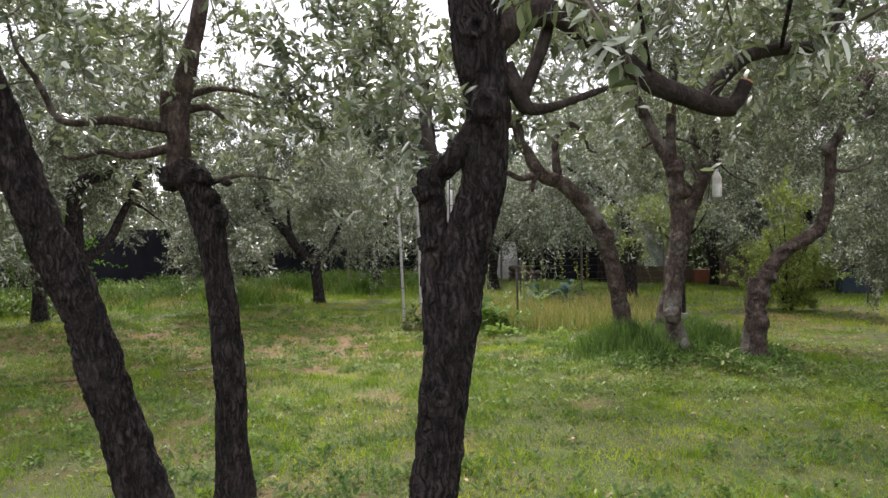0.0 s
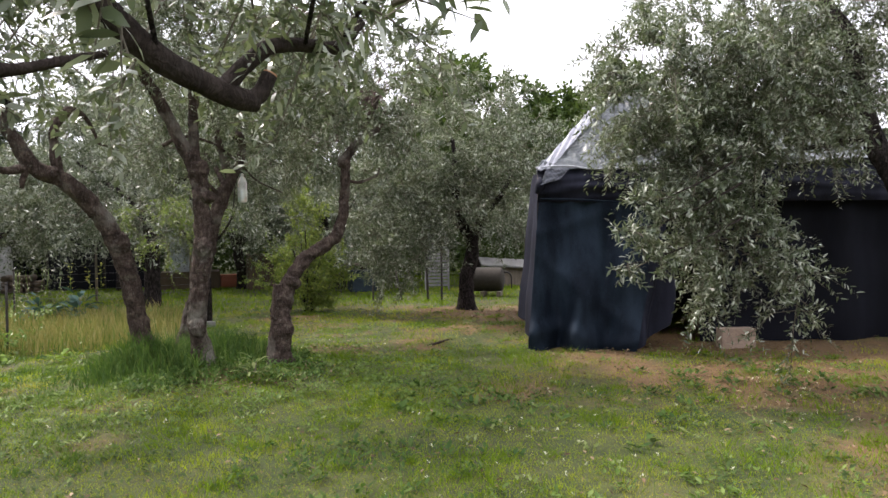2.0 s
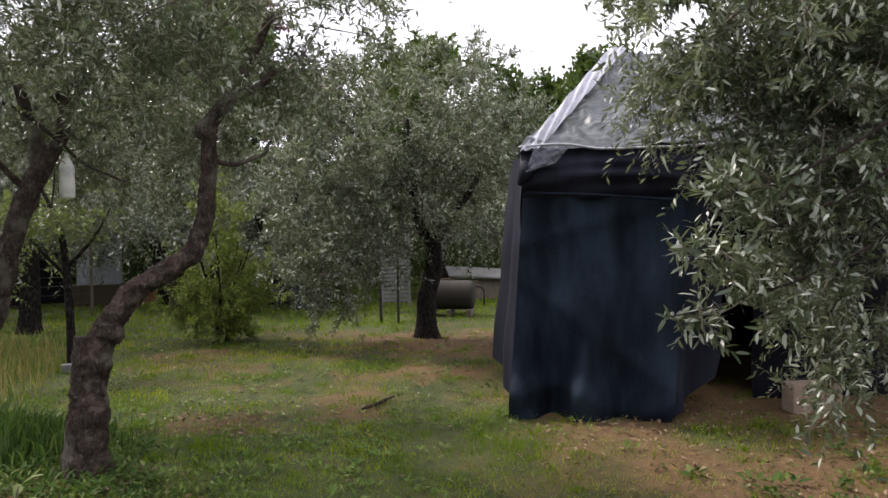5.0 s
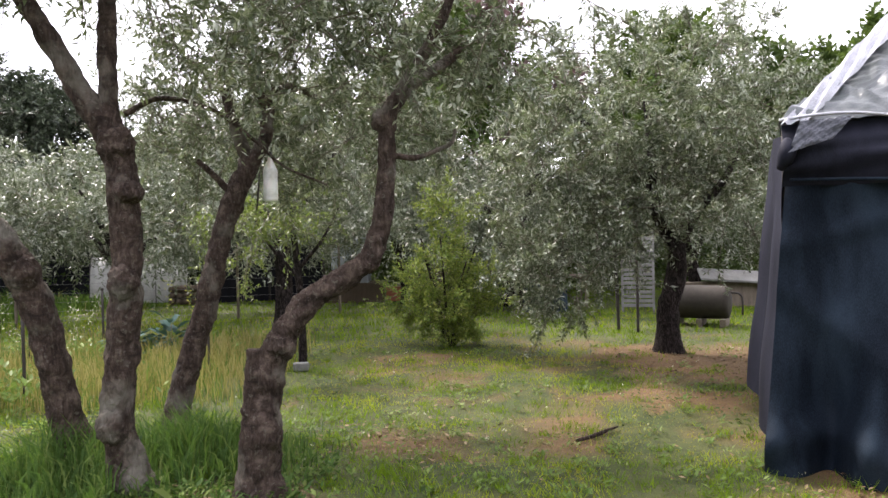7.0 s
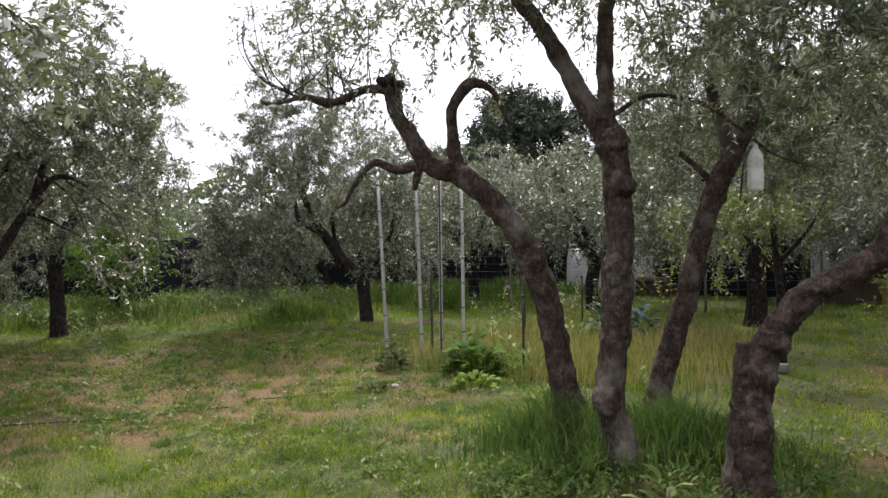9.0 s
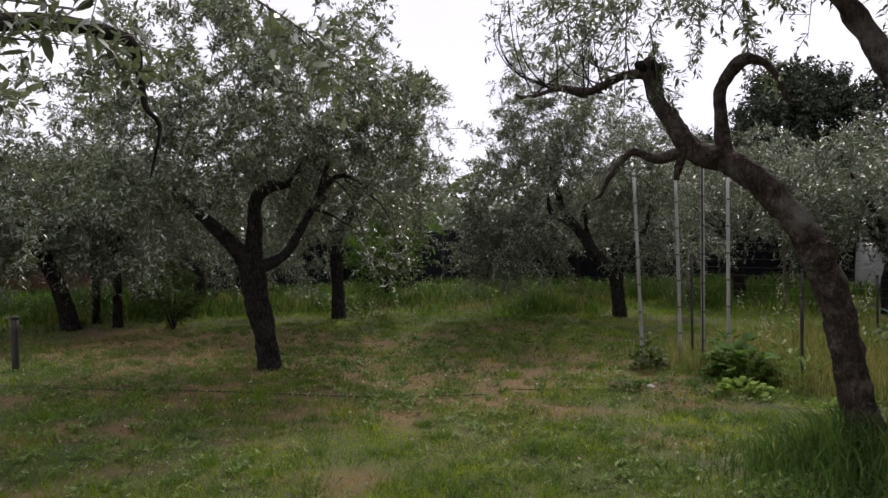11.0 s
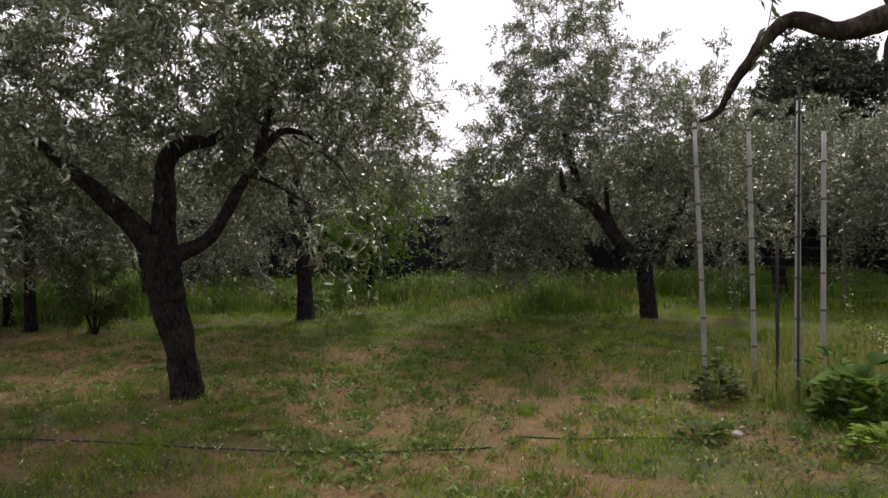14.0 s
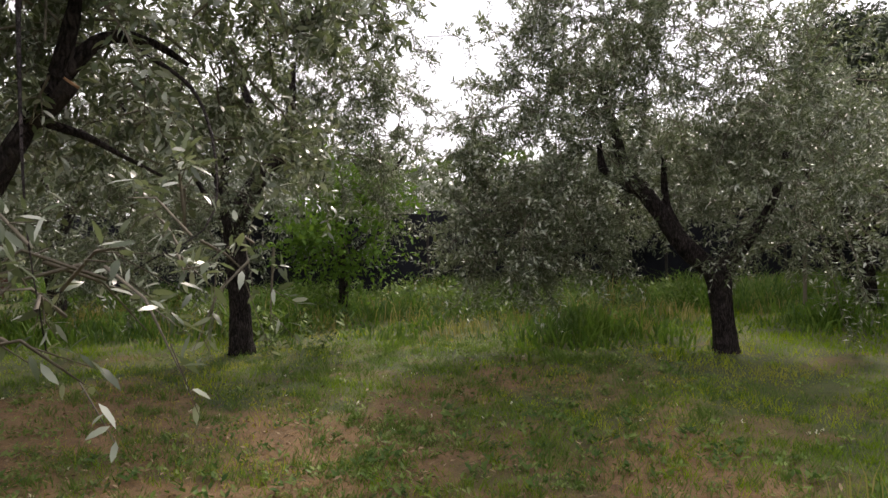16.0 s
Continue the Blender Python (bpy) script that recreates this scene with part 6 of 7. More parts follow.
def storage_box(x, y, dx, dy, dz, mat, label, category="box", name="storage_box", turn=0.1):
    t = thing(name, x, y, 0, label, category)
    bm = bmesh.new()
    box_into(bm, x, y, 0, dx, dy, dz, turn, 0.03)
    part("body", bm, mat, t, "", False)
    bm = bmesh.new()
    box_into(bm, x, y, dz, dx * 1.06, dy * 1.06, 0.05, turn, 0.015)
    part("lid", bm, mat, t)


def low_board():
    x, y = 10.1, 21.2
    bm = bmesh.new()
    box_into(bm, x, y, 0.0, 2.6, 0.3, 0.55, -0.2, 0.02)
    tagged(part("low_wall", bm, WOOD_GREY, None), "dark low wall at the back of the yard", "wall")
    bm = bmesh.new()
    box_into(bm, x, y - 0.05, 0.56, 1.5, 0.6, 0.05, -0.2, 0.01)
    for v in bm.verts:
        v.co.z += (v.co.y - y) * 0.35 + 0.12
    tagged(part("white_board", bm, SLAT, None), "white board lying on the low wall", "board")


metal_shed()
horizontal_tank()
slatted_shutter()
yard_table()
low_board()
storage_box(2.2, 24.5, 0.5, 0.4, 0.35, TERRACOTTA, "red plastic crate on the ground", "crate", "crate")
storage_box(5.8, 20.9, 0.9, 0.5, 0.55, BLUE_PLASTIC, "dark blue plastic box at the back of the lawn")
storage_box(3.1, 23.2, 0.8, 0.4, 1.0, WOOD_BROWN, "brown wooden cupboard standing outdoors", "cupboard", "cupboard")


def wood_pile():
    rng = random.Random(8)
    x, y = -3.5, 24.8
    t = thing("wood_pile", x, y, 0, "stacked brown firewood logs under the trees", "woodpile")
    for k in range(14):
        cx, cz = x + (k % 5) * 0.2 - 0.4, 0.1 + (k // 5) * 0.17
        limb("log", [(cx, y - 0.4, cz, 0.09), (cx + rng.uniform(-0.02, 0.02), y, cz, 0.09), (cx, y + 0.4, cz, 0.085)], WOOD_BROWN, t, sides=9, step=0.2, rough=0.1)


wood_pile()


# ---------------------------------------------------------------- dark net fence at the end of the grove
def net_fence(a, b, bays, height):
    a, b = Vector((*a, 0)), Vector((*b, 0))
    fence = thing("net_fence", a.x, a.y, 0, "dark shade-net fence at the end of the grove", "fence")
    for k in range(bays + 1):
        p = a.lerp(b, k / bays)
        limb("fence_post", [(p.x, p.y, -0.1, 0.035), (p.x, p.y, height * 0.5, 0.035), (p.x, p.y, height + 0.05, 0.033)], DARK_IRON, fence, sides=8, step=0.3, rough=0.06)
        if k < bays:
            q = a.lerp(b, (k + 1) / bays)
            drop = 0.05 * ((k * 7) % 3)
            bm = sheet([(p.x, p.y, 0.02), (q.x, q.y, 0.02), (q.x, q.y, height - drop), (p.x, p.y, height - 0.02)], 14, 10, lambda u, v: 0.04 * noise.noise(Vector((u * 4 + k * 3, v * 3, 1))))
            part("net_panel", bm, NET_FENCE, fence, "", True)


net_fence((-20.5, 10.5), (-9.5, 27.3), 7, 1.95)
# added second run: a dark sheet for the darkness under the back trees
net_fence((-9.4, 27.35), (-1.6, 27.9), 3, 2.2)
net_fence((-2.9, 24.9), (0.1, 25.4), 2, 1.9)


# ---------------------------------------------------------------- taller trees and woods around
def tall_tree(x, y, seed, height, width, mat, label, category="tree", twigs=2200, leaf=0.22, trunk=0.2):
    rng = random.Random(seed)
    t = thing("tall_tree", x, y, 0, label, category)
    limb("trunk", [(x, y, -0.1, trunk * 1.2), (x + 0.1, y, height * 0.35, trunk), (x, y, height * 0.85, trunk * 0.3)], BARK, t, sides=10, step=0.3, flare=0.3)
    blobs = []
    for k in range(9):
        a, s = rng.uniform(0, 6.28), rng.uniform(0.25, 1.0)
        r = width * (0.5 + 0.6 * math.sin(math.pi * min(1, 0.15 + s * 0.85))) * 0.5
        blobs.append((x + math.cos(a) * r * 0.8, y + math.sin(a) * r * 0.8, height * (0.30 + 0.66 * s), r * 0.8, r * 0.8, height * 0.13, 1))
        limb("limb", [(x, y, height * (0.15 + 0.5 * s), trunk * 0.4), (x + math.cos(a) * r * 0.5, y + math.sin(a) * r * 0.5, height * (0.24 + 0.58 * s), trunk * 0.25), (x + math.cos(a) * r, y + math.sin(a) * r, height * (0.3 + 0.64 * s), 0.02)], BARK, t, sides=7, step=0.4)
    crown(t, mat, seed=seed, blobs=blobs, twigs=twigs * 2 // 3, per_twig=16, leaf=leaf * 1.15, aspect=0.5, droop=0.15, twig_len=0.9)


tall_tree(11.8, 28.5, 201, 8.3, 5.0, BROAD_LEAF, "taller dark green broadleaf tree behind the olives")
tall_tree(5.6, 32.0, 202, 9.6, 4.6, PLUM_LEAF, "purple-leaved plum tree far behind the lawn", twigs=1700)
tall_tree(-16.0, 40.0, 203, 9.4, 6.0, PINE_LEAF, "dark conifer far behind the garden", "conifer", 4600, 0.19)
tall_tree(-20.5, 38.0, 204, 7.0, 5.0, PINE_LEAF, "dark conifer far behind the garden", "conifer", 2800, 0.22)
tall_tree(-11.0, 42.0, 205, 7.5, 5.5, PINE_LEAF, "dark conifer far behind the garden", "conifer", 2200, 0.3)
tall_tree(16.5, 27.0, 206, 7.4, 5.0, BROAD_LEAF, "dark green broadleaf tree beyond the shed")
tall_tree(3.7, 28.2, 208, 8.6, 5.2, BROAD_LEAF, "taller dark green broadleaf tree behind the olives", twigs=1600)
tall_tree(-0.4, 30.5, 209, 8.0, 5.0, OLIVE_FAR, "tall grey-green tree behind the garden", twigs=1500)
tall_tree(-13.45, 14.35, 207, 2.7, 1.3, MARROW, "fresh green fruit tree beside the net fence", "tree", 420, 0.10, 0.08)


def far_woods(seed, n, leaf, radius, centre, mat, low, high, label):
    """A belt of dense foliage that closes the grove on all sides."""
    rng = np.random.RandomState(seed)
    a = rng.rand(n) * 6.283
    top = low + (high - low) * value_noise(np.cos(a) * 9, np.sin(a) * 9, 1.0, seed)
    r = radius + rng.normal(size=n) * 1.4 + 2.0 * value_noise(np.cos(a) * 14, np.sin(a) * 14, 1.0, seed + 1)
    pos = np.stack([centre[0] + np.cos(a) * r, centre[1] + np.sin(a) * r * 0.86, rng.rand(n) ** 0.8 * top], 1)
    way = unit(rng.normal(size=(n, 3)) + np.array([0, 0, -0.2]))
    up = unit(rng.normal(size=(n, 3)) + np.array([0, 0, 0.8]))
    L = leaf * (0.6 + 0.8 * rng.rand(n))
    v, t = leaf_cards(pos, way, up, L, L * 0.42)
    tagged(new("far_woods", tri_mesh("far_woods", v, t, mat)), label, "woods", kind="stuff")


far_woods(5, 52000, 0.42, 31.0, (-3.0, 10.0), OLIVE_FAR, 3.0, 6.0, "dense grey-green trees closing the view all around")
far_woods(6, 34000, 0.55, 36.0, (-3.0, 10.0), BROAD_LEAF, 4.0, 7.0, "dark green woods behind the grove")


def hedge(seed, n, label):
    """Dark leaves along the back of the garden, added to stand in for deep shade."""
    rng = np.random.RandomState(seed)
    s = rng.rand(n)
    x = -11.0 + 27.0 * s
    y = 28.0 - 0.05 * x + rng.normal(size=n) * 0.7
    top = 2.4 + 2.0 * value_noise(x, y * 0, 1.1, seed)
    pos = np.stack([x, y, rng.rand(n) ** 0.8 * top], 1)
    way, up = unit(rng.normal(size=(n, 3))), unit(rng.normal(size=(n, 3)) + np.array([0, 0, 0.8]))
    L = 0.16 * (0.6 + 0.8 * rng.rand(n))
    v, t = leaf_cards(pos, way, up, L, L * 0.45)
    tagged(new("hedge", tri_mesh("hedge", v, t, BROAD_LEAF)), label, "hedge", kind="stuff")


hedge(71, 62000, "dark leaves added for the deep shade closing the back of the garden")


# ---------------------------------------------------------------- grass
def walk_distance(x, y):
    """How far a place lies from the line of the footpath."""
    line = [(2.0, 1.5), (3.6, 5.5), (1.0, 7.0), (-2.0, 9.0)]
    best = np.full(np.shape(x), 99.0)
    for (ax, ay), (bx, by) in zip(line, line[1:]):
        dx, dy = bx - ax, by - ay
        s = np.clip(((x - ax) * dx + (y - ay) * dy) / (dx * dx + dy * dy), 0, 1)
        best = np.minimum(best, np.hypot(x - ax - s * dx, y - ay - s * dy))
    return best


def blades(name, x, y, length, width, mat, label, seed, bend=0.5, category="grass", short=False):
    """Grass blades as bent, tapering strips."""
    rng = np.random.RandomState(seed)
    n = len(x)
    z = ground_z(x, y) - 0.008
    a = rng.rand(n) * 6.283
    lean = bend * (0.3 + 0.9 * rng.rand(n)) * length
    d = np.stack([np.cos(a), np.sin(a), np.zeros(n)], 1)
    b = rng.rand(n) * 6.283
    s = np.stack([np.cos(b), np.sin(b), np.zeros(n)], 1) * (width / 2)[:, None]
    base = np.stack([x, y, z], 1)
    if short:
        tip = base + d * (lean * 0.8)[:, None] + np.array([0, 0, 1.0]) * (length * (0.95 - 0.25 * bend))[:, None]
        v = np.stack([base - s, base + s, tip], 1).reshape(-1, 3)
        tagged(new(name, tri_mesh(name, v, np.arange(n * 3).reshape(-1, 3), mat)), label, category, kind="stuff")
        return
    mid = base + d * (lean * 0.32)[:, None] + np.array([0, 0, 1.0]) * (length * 0.58)[:, None]
    tip = base + d * lean[:, None] + np.array([0, 0, 1.0]) * (length * (0.95 - 0.25 * bend))[:, None]
    v = np.stack([base - s, base + s, mid - s * 0.75, mid + s * 0.75, tip], 1).reshape(-1, 3)
    k = np.arange(n) * 5
    t = np.stack([np.stack([k, k + 1, k + 3], 1), np.stack([k, k + 3, k + 2], 1), np.stack([k + 2, k + 3, k + 4], 1)], 1).reshape(-1, 3)
    tagged(new(name, tri_mesh(name, v, t, mat)), label, category, kind="stuff")


def scatter(seed, n, x0, x1, y0, y1):
    rng = np.random.RandomState(seed)
    return x0 + (x1 - x0) * rng.rand(n), y0 + (y1 - y0) * rng.rand(n), rng


def build_grass():
    # mown lawn, thinner with distance from the footpath
    x, y, rng = scatter(1, 1100000, -15, 11, 0.5, 21)
    d = walk_distance(x, y)
    tuft = 0.6 * value_noise(x, y, 0.55, 21) + 0.4 * value_noise(x, y, 0.17, 22)
    keep = rng.rand(len(x)) < np.clip(1.25 - d / 10, 0.18, 1) * np.clip(1.15 - 1.35 * bareness(x, y), 0.03, 1) * np.clip(0.1 + 1.5 * tuft, 0, 1) * 0.66
    x, y, d, tuft = x[keep], y[keep], d[keep], tuft[keep]
    size = 1 + np.clip(d - 3, 0, 12) * 0.07
    length = (0.020 + 0.115 * tuft**2.6) * (0.5 + 0.9 * rng.rand(len(x))) * size
    width = 0.0060 * size * (0.7 + 0.6 * rng.rand(len(x)))
    deep = 0.62 * value_noise(x, y, 1.1, 23) + 0.38 * value_noise(x, y, 0.35, 24) + 0.12 * (rng.rand(len(x)) - 0.5)
    dark, pale = deep > 0.53, deep < 0.37
    mid = ~dark & ~pale
    blades("lawn_grass", x[mid], y[mid], length[mid], width[mid] * 1.25, GRASS, "short mown yellow-green grass", 2, 0.7, short=True)
    blades("lawn_grass_pale", x[pale], y[pale], length[pale] * 0.8, width[pale] * 1.15, GRASS_PALE, "pale yellowish short grass", 16, 0.8, short=True)
    blades("lawn_tufts", x[dark], y[dark], length[dark] * 1.4, width[dark] * 1.25, GRASS_DARK, "deeper green tufts in the mown lawn", 15, 0.75, short=True)
    # a closer sward along the footpath
    x, y, rng = scatter(17, 330000, -2.5, 6.5, 2.2, 9.5)
    keep = rng.rand(len(x)) < np.clip(1.2 - 1.5 * bareness(x, y), 0.05, 1) * np.clip(0.25 + 1.2 * value_noise(x, y, 0.3, 18), 0, 1) * np.clip(1.3 - walk_distance(x, y) / 5, 0.2, 1) * 0.62
    x, y = x[keep], y[keep]
    mix = 0.5 * value_noise(x, y, 0.8, 19) + 0.5 * rng.rand(len(x)) - 0.12
    ln = 0.016 + 0.045 * rng.rand(len(x)) ** 1.5
    blades("path_grass", x[mix < 0.62], y[mix < 0.62], ln[mix < 0.62], np.full((mix < 0.62).sum(), 0.0048), GRASS, "short trodden grass along the footpath", 20, 1.0, short=True)
    blades("path_straw", x[mix >= 0.62], y[mix >= 0.62], ln[mix >= 0.62] * 0.9, np.full((mix >= 0.62).sum(), 0.0042), STRAW, "dry clippings lying in the short grass", 21, 2.4, short=True)
    # dry blades on the worn places
    x, y, rng = scatter(3, 420000, -15, 11, 0.5, 21)
    d, br = walk_distance(x, y), bareness(x, y)
    keep = rng.rand(len(x)) < np.clip(1.25 - d / 10, 0.15, 1) * np.clip(0.07 + 1.4 * br - 0.6 * br**3, 0, 1) * 0.66
    x, y, d = x[keep], y[keep], d[keep]
    size = 1 + np.clip(d - 3, 0, 12) * 0.07
    blades("dry_grass", x, y, (0.03 + 0.06 * rng.rand(len(x))) * size, 0.0046 * size, STRAW, "dry straw-coloured grass on worn ground", 4, 2.2, short=True)

    # pale cut straw under the far olives
    x, y, rng = scatter(33, 42000, -11.0, -5.5, 5.0, 9.6)
    k = np.maximum(bell(x, y, -9.2, 6.7, 0.6), np.maximum(bell(x, y, -8.5, 7.8, 0.55), 0.8 * bell(x, y, -7.3, 8.2, 0.5))) * (0.35 + value_noise(x, y, 0.4, 34))
    keep = rng.rand(len(x)) < k
    x, y = x[keep], y[keep]
    blades("cut_straw", x, y, 0.05 + 0.08 * rng.rand(len(x)), np.full(len(x), 0.009), STRAW_PALE, "pale cut straw lying under the olives", 35, 2.6, short=True)

    # tall grass: round the clump of olives, the garden bed, the rough ground at the end of the grove
    x, y, rng = scatter(5, 60000, 0.0, 3.4, 8.6, 11.9)
    k = np.maximum(bell(x, y, 1.1, 10.0, 0.36), np.maximum(0.85 * bell(x, y, 1.85, 10.25, 0.42), np.maximum(0.5 * bell(x, y, 2.2, 10.1, 0.30), 0.6 * bell(x, y, 1.45, 9.6, 0.3))))
    keep = rng.rand(len(x)) < k * 0.42
    x, y, k = x[keep], y[keep], k[keep]
    blades("tall_grass", x, y, (0.14 + 0.40 * k) * (0.45 + 0.75 * rng.rand(len(x))), 0.009 + 0.007 * rng.rand(len(x)), CLUMP, "tall tufted grass round the olive stems", 6, 0.6)

    x, y, rng = scatter(7, 60000, -3.6, 1.6, 12.4, 17.5)
    k = np.clip(0.75 * bell(x, y, -0.7, 14.6, 1.5) * (0.3 + value_noise(x, y, 0.7, 31)), 0, 1)
    keep = rng.rand(len(x)) < k * 0.75
    x, y = x[keep], y[keep]
    half = rng.rand(len(x)) < 0.74
    blades("bed_grass", x[half], y[half], 0.14 + 0.36 * rng.rand(half.sum()) ** 1.5, np.full(half.sum(), 0.010), BED_BLADE, "pale seeding grass in the garden bed", 8, 0.35)
    blades("bed_grass_green", x[~half], y[~half], 0.14 + 0.3 * rng.rand((~half).sum()) ** 1.5, np.full((~half).sum(), 0.012), TALL, "green grass in the garden bed", 9, 0.45)

    x, y, rng = scatter(10, 260000, -24, 2, 2, 32)
    s = (x + 1.6) * -0.84 + (y - 8.8) * 0.55            # along the grove
    c = (x + 1.6) * 0.55 + (y - 8.8) * 0.84             # across it
    rise = np.clip((s - 8.4 + 3.2 * (value_noise(x, y, 2.2, 41) - 0.5) + 1.6 * (value_noise(x, y, 0.7, 43) - 0.5) + np.where(c > 2, -(c - 2) * 0.25, 0) + np.where(c < -4, (-c - 4) * 0.35, 0)) / 2.2, 0, 1)
    tuft = 0.15 + 1.1 * value_noise(x, y, 0.9, 42) * (0.6 + 0.6 * value_noise(x, y, 0.35, 44))
    keep = (rng.rand(len(x)) < rise * np.clip(1.3 - s / 30, 0.2, 1) * np.clip(tuft, 0, 1) ** 1.5) & (s < 22)
    x, y, rise, tuft = x[keep], y[keep], rise[keep], tuft[keep]
    ln = (0.08 + 0.60 * rise * tuft**1.3) * (0.4 + 0.8 * rng.rand(len(x)))
    wd = 0.014 + 0.016 * rng.rand(len(x))
    fresh = value_noise(x, y, 0.8, 45) + 0.5 * (value_noise(x, y, 0.25, 46) - 0.5) + 0.3 * (rng.rand(len(x)) - 0.5) > 0.6
    dry = ~fresh & (value_noise(x, y, 1.1, 47) + 0.4 * (value_noise(x, y, 0.3, 48) - 0.5) - 0.12 * rise + 0.35 * (rng.rand(len(x)) - 0.5) > 0.55)
    deep = ~fresh & ~dry & (value_noise(x, y, 0.6, 49) + 0.3 * (rng.rand(len(x)) - 0.5) > 0.55)
    blades("meadow_straw", x[dry], y[dry], ln[dry] * 0.8, wd[dry] * 0.7, BED_BLADE, "dry pale stalks among the uncut meadow grass", 17, 0.6)
    blades("meadow_deep", x[deep], y[deep], ln[deep] * 1.1, wd[deep], CLUMP, "dark green tussocks in the uncut meadow", 18, 1.1)
    taken = fresh | dry | deep
    blades("meadow_grass", x[~taken], y[~taken], ln[~taken], wd[~taken], TALL, "tall uncut meadow grass before the fence", 11, 0.9)
    blades("meadow_tufts", x[fresh], y[fresh], ln[fresh] * 0.9, wd[fresh] * 1.4, MEADOW, "fresh green tufts in the uncut meadow", 14, 1.0)

    # single tufts left by the mower
    rng = np.random.RandomState(61)
    for name, n, region, mat, label, ln in (("grass_tufts", 1350, (-10, 1, 5.5, 15), TALL, "dark green grass tufts standing out of the worn ground", 0.11),
                                            ("lawn_clumps", 820, (-6, 9, 2.2, 16), GRASS_DARK, "longer fresh green clumps left in the lawn", 0.10)):
        cx, cy = rng.uniform(region[0], region[1], n), rng.uniform(region[2], region[3], n)
        r = 0.05 + 0.16 * rng.rand(n) ** 2
        m = (36 + 800 * r**1.5).astype(int)
        k = np.repeat(np.arange(n), m)
        x, y = cx[k] + rng.normal(size=len(k)) * r[k], cy[k] + rng.normal(size=len(k)) * r[k] * 0.8
        off = np.hypot(x - cx[k], y - cy[k]) / r[k]
        blades(name, x, y, ln * (0.6 + 0.8 * rng.rand(n)[k]) * np.clip(1.2 - 0.35 * off, 0.3, 1.2) * (0.5 + 0.7 * rng.rand(len(k))), 0.007 + 0.004 * rng.rand(len(k)), mat, label, 62, 0.8, short=True)

    # lone seed stalks
    rng = np.random.RandomState(66)
    px = np.concatenate([rng.normal(-0.02, 0.10, 16), rng.normal(2.6, 0.06, 5), rng.uniform(-4, 5, 60)])
    py = np.concatenate([rng.normal(5.05, 0.10, 16), rng.normal(4.3, 0.06, 5), rng.uniform(4.5, 12, 60)])
    blades("seed_stalks", px, py, 0.16 + 0.26 * rng.rand(len(px)), np.full(len(px), 0.006), TALL, "lone seed stalks missed by the mower", 67, 0.25)

    # lawn far off, at the back of the garden; its deep green paints in shade
    x, y, rng = scatter(12, 52000, -10, 12, 17, 30)
    keep = rng.rand(len(x)) < 0.8
    x, y = x[keep], y[keep]
    blades("back_lawn", x, y, 0.05 + 0.10 * rng.rand(len(x)) ** 2, np.full(len(x), 0.024), GRASS_DARK, "green lawn at the back of the garden, shade put into its colour", 13, 0.6, short=True)


build_grass()


def rosettes(seed, n, leaf, mat, name, label, region, cluster=1.0, leaves=8, flat=0.25, reach=9.0, lift=0.02):
    """Low broad-leaved weeds scattered in the lawn."""
    x, y, rng = scatter(seed, n * 4, *region)
    keep = rng.rand(len(x)) < np.clip((value_noise(x, y, 1.3, seed) - 0.35) * 2.0, 0.02, 1) * np.clip(1.3 - walk_distance(x, y) / reach, 0, 1)
    x, y = x[keep][:n], y[keep][:n]
    m = len(x) * leaves
    px, py = np.repeat(x, leaves), np.repeat(y, leaves)
    a = rng.rand(m) * 6.283
    way = unit(np.stack([np.cos(a), np.sin(a), flat + 0.6 * rng.rand(m)], 1))
    up = unit(np.stack([rng.normal(size=m) * 0.25, rng.normal(size=m) * 0.25, np.ones(m)], 1))
    L = np.repeat(leaf * (0.5 + 0.9 * rng.rand(len(x))), leaves) * (0.7 + 0.5 * rng.rand(m))
    v, t = leaf_cards(np.stack([px + rng.normal(size=m) * 0.02 * cluster, py + rng.normal(size=m) * 0.02 * cluster, ground_z(px, py) + 0.01 + lift * rng.rand(m)], 1), way, up, L, L * 0.42)
    tagged(new(name, tri_mesh(name, v, t, mat)), label, "weed", kind="stuff")


rosettes(51, 4200, 0.050, WEED, "lawn_weeds", "low broad-leaved weeds in the lawn", (-13, 9, 2, 16), 1.6)
rosettes(52, 420, 0.050, WEED_PALE, "pale_weeds", "pale grey-green weeds in the lawn", (-12, 8, 2, 15), 2.0, 9, 0.35)
rosettes(53, 1800, 0.045, BROAD_LEAF, "clover", "dark clover patches in the lawn", (-12, 8, 2, 15), 4.0, 10, 0.1)
rosettes(54, 900, 0.022, FLOWER, "lawn_flowers", "tiny white flowers in the lawn", (-12, 8, 2, 16), 0.4, 4, 0.6)
rosettes(55, 500, 0.10, WEED, "meadow_weeds", "leafy green weeds among the tall meadow grass", (-16, -9.5, 11.5, 20), 3.0, 12, 0.5, 40.0, 0.4)
rosettes(56, 260, 0.10, BROAD_LEAF, "meadow_herbs", "dark leafy herbs before the fence", (-16, -9.5, 11.5, 20), 3.0, 14, 0.4, 40.0, 0.35)
rosettes(57, 160, 0.09, WEED, "bed_weeds", "leafy weeds in the garden bed", (-3.2, 1.2, 12.3, 16.5), 3.0, 12, 0.5, 40.0, 0.3)
rosettes(58, 340, 0.050, CLUMP, "clump_weeds", "leafy dark green weeds round the feet of the olives", (1.0, 2.9, 8.9, 10.2), 3.0, 9, 0.4, 40.0, 0.07)
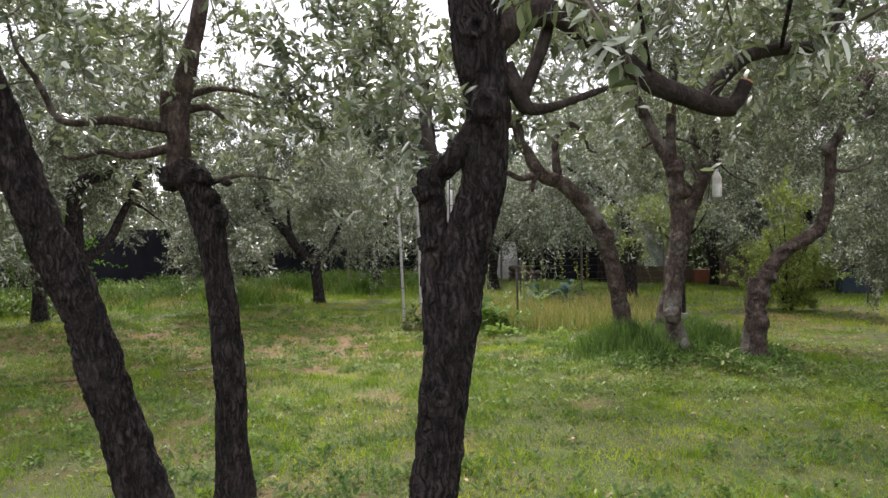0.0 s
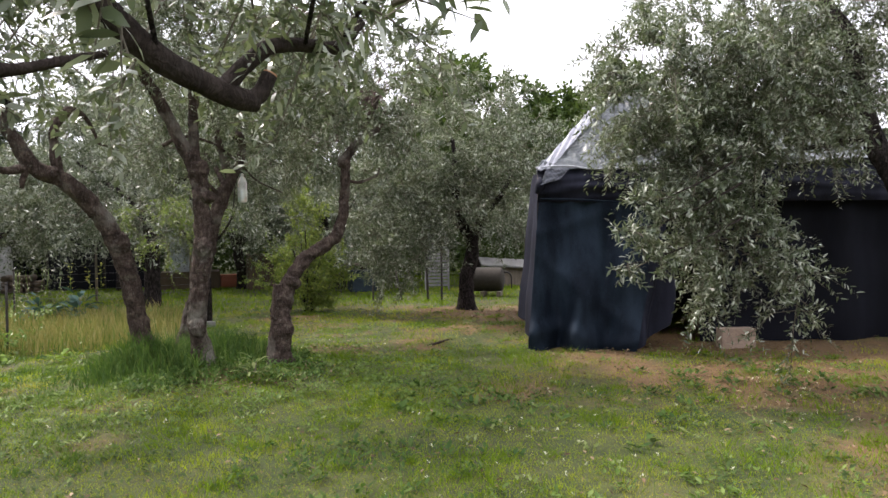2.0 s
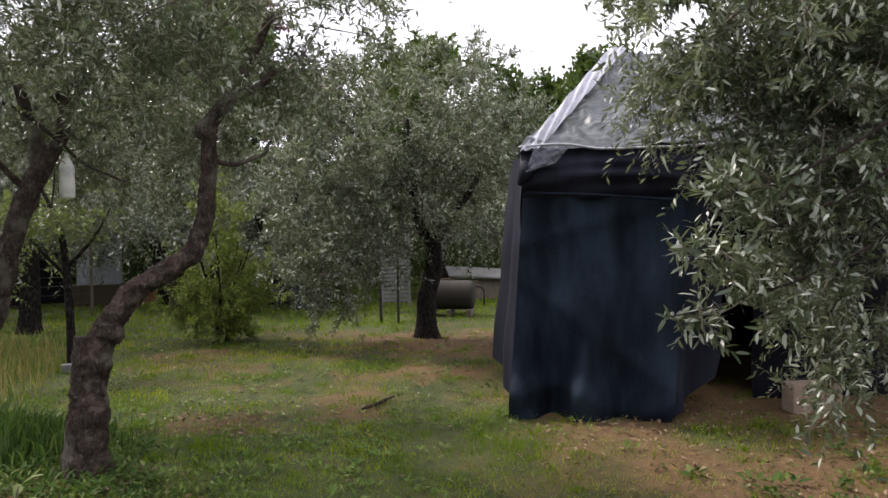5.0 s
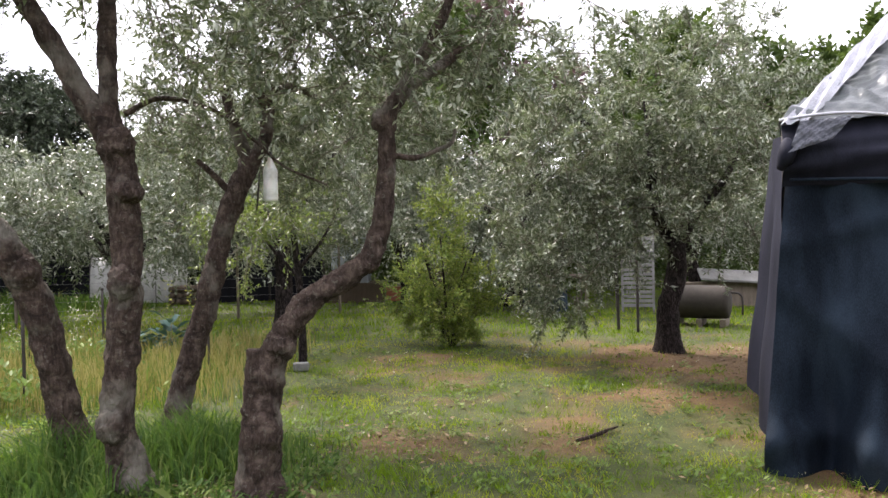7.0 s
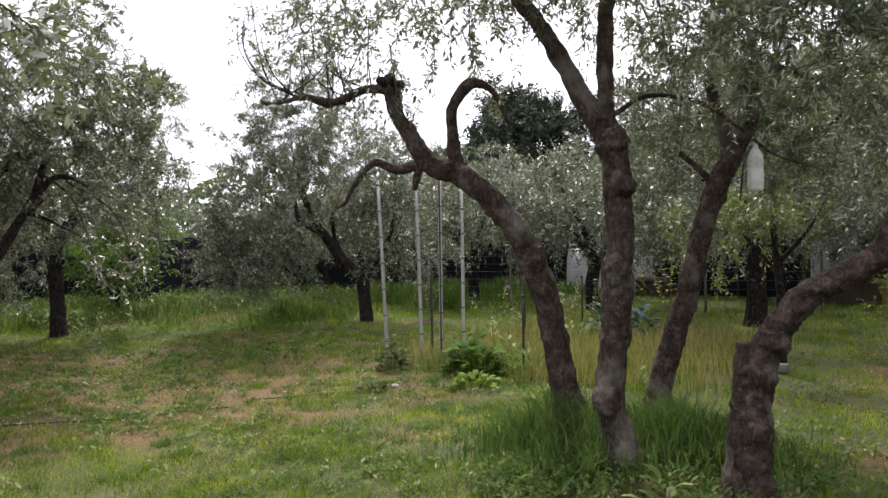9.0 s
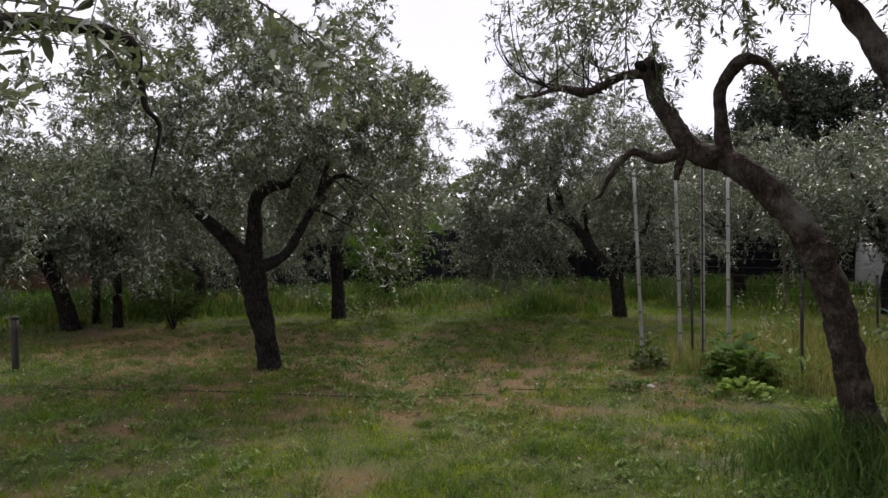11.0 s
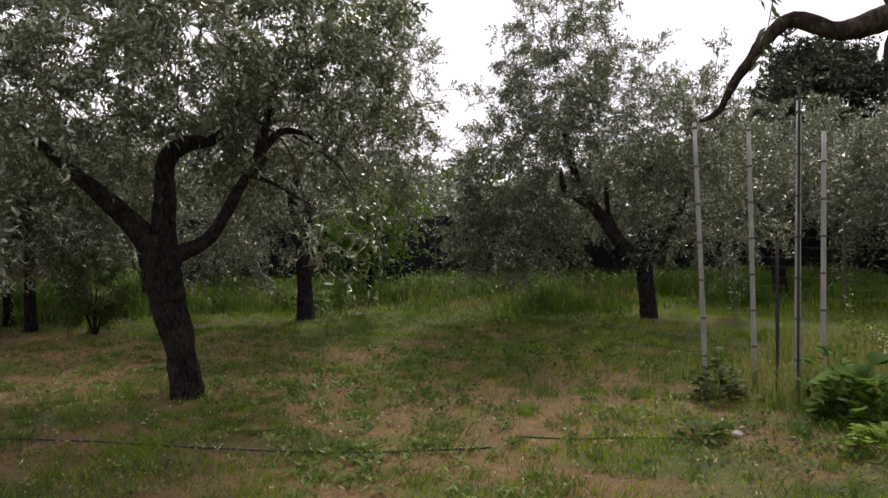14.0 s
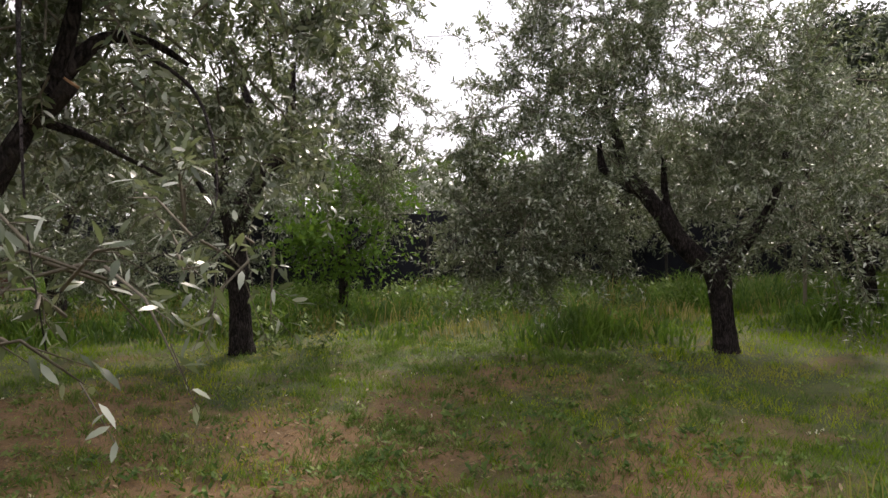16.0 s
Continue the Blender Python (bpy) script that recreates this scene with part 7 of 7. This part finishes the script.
rosettes(59, 300, 0.045, WEED, "fresh_weeds", "fresh green weeds in the lawn before the olives", (0.8, 3.6, 8.1, 9.6), 3.0, 9, 0.4, 40.0, 0.05)
rosettes(60, 170, 0.075, CLUMP, "lawn_rosettes", "dark green toothed weeds lying flat in the lawn", (3.2, 7.8, 3.6, 8.8), 2.0, 8, 0.3, 40.0, 0.02)
rosettes(61, 420, 0.060, CLUMP, "grove_rosettes", "dark green weeds on the worn ground of the grove", (-7.5, 0.2, 8.6, 13.2), 2.2, 9, 0.4, 40.0, 0.03)
rosettes(62, 300, 0.055, CLUMP, "path_rosettes", "dark leafy weeds in the trodden grass", (-1.6, 3.4, 3.4, 7.4), 2.2, 9, 0.4, 40.0, 0.03)


def litter(seed, spots):
    """Fallen olive leaves lying flat, thickest round given spots (x, y, radius, number)."""
    rng = np.random.RandomState(seed)
    x = np.concatenate([rng.normal(cx, r, n) for cx, cy, r, n in spots])
    y = np.concatenate([rng.normal(cy, r, n) for cx, cy, r, n in spots])
    n = len(x)
    a = rng.rand(n) * 6.283
    way = unit(np.stack([np.cos(a), np.sin(a), 0.25 * rng.normal(size=n)], 1))
    up = unit(np.stack([rng.normal(size=n) * 0.35, rng.normal(size=n) * 0.35, np.ones(n)], 1))
    L = 0.035 + 0.035 * rng.rand(n)
    v, t = leaf_cards(np.stack([x, y, ground_z(x, y) + 0.012 + 0.02 * rng.rand(n)], 1), way, up, L, L * 0.4)
    tagged(new("leaf_litter", tri_mesh("leaf_litter", v, t, LITTER)), "dry brown fallen leaves on the ground", "leaf litter", kind="stuff")


litter(81, [(3.3, 11.2, 0.5, 420), (2.0, 9.2, 0.35, 300), (2.6, 9.2, 0.3, 220), (0.8, 3.6, 0.3, 120), (-0.2, 4.4, 0.6, 220), (6.6, 14.4, 0.9, 500), (7.6, 8.4, 1.2, 1100), (6.4, 9.6, 0.5, 260), (6.8, 6.6, 0.8, 420), (3.0, 5.8, 1.6, 300), (-5.6, 8.2, 1.6, 700), (-4.0, 9.8, 1.6, 600), (-6.5, 11.2, 1.2, 500)])
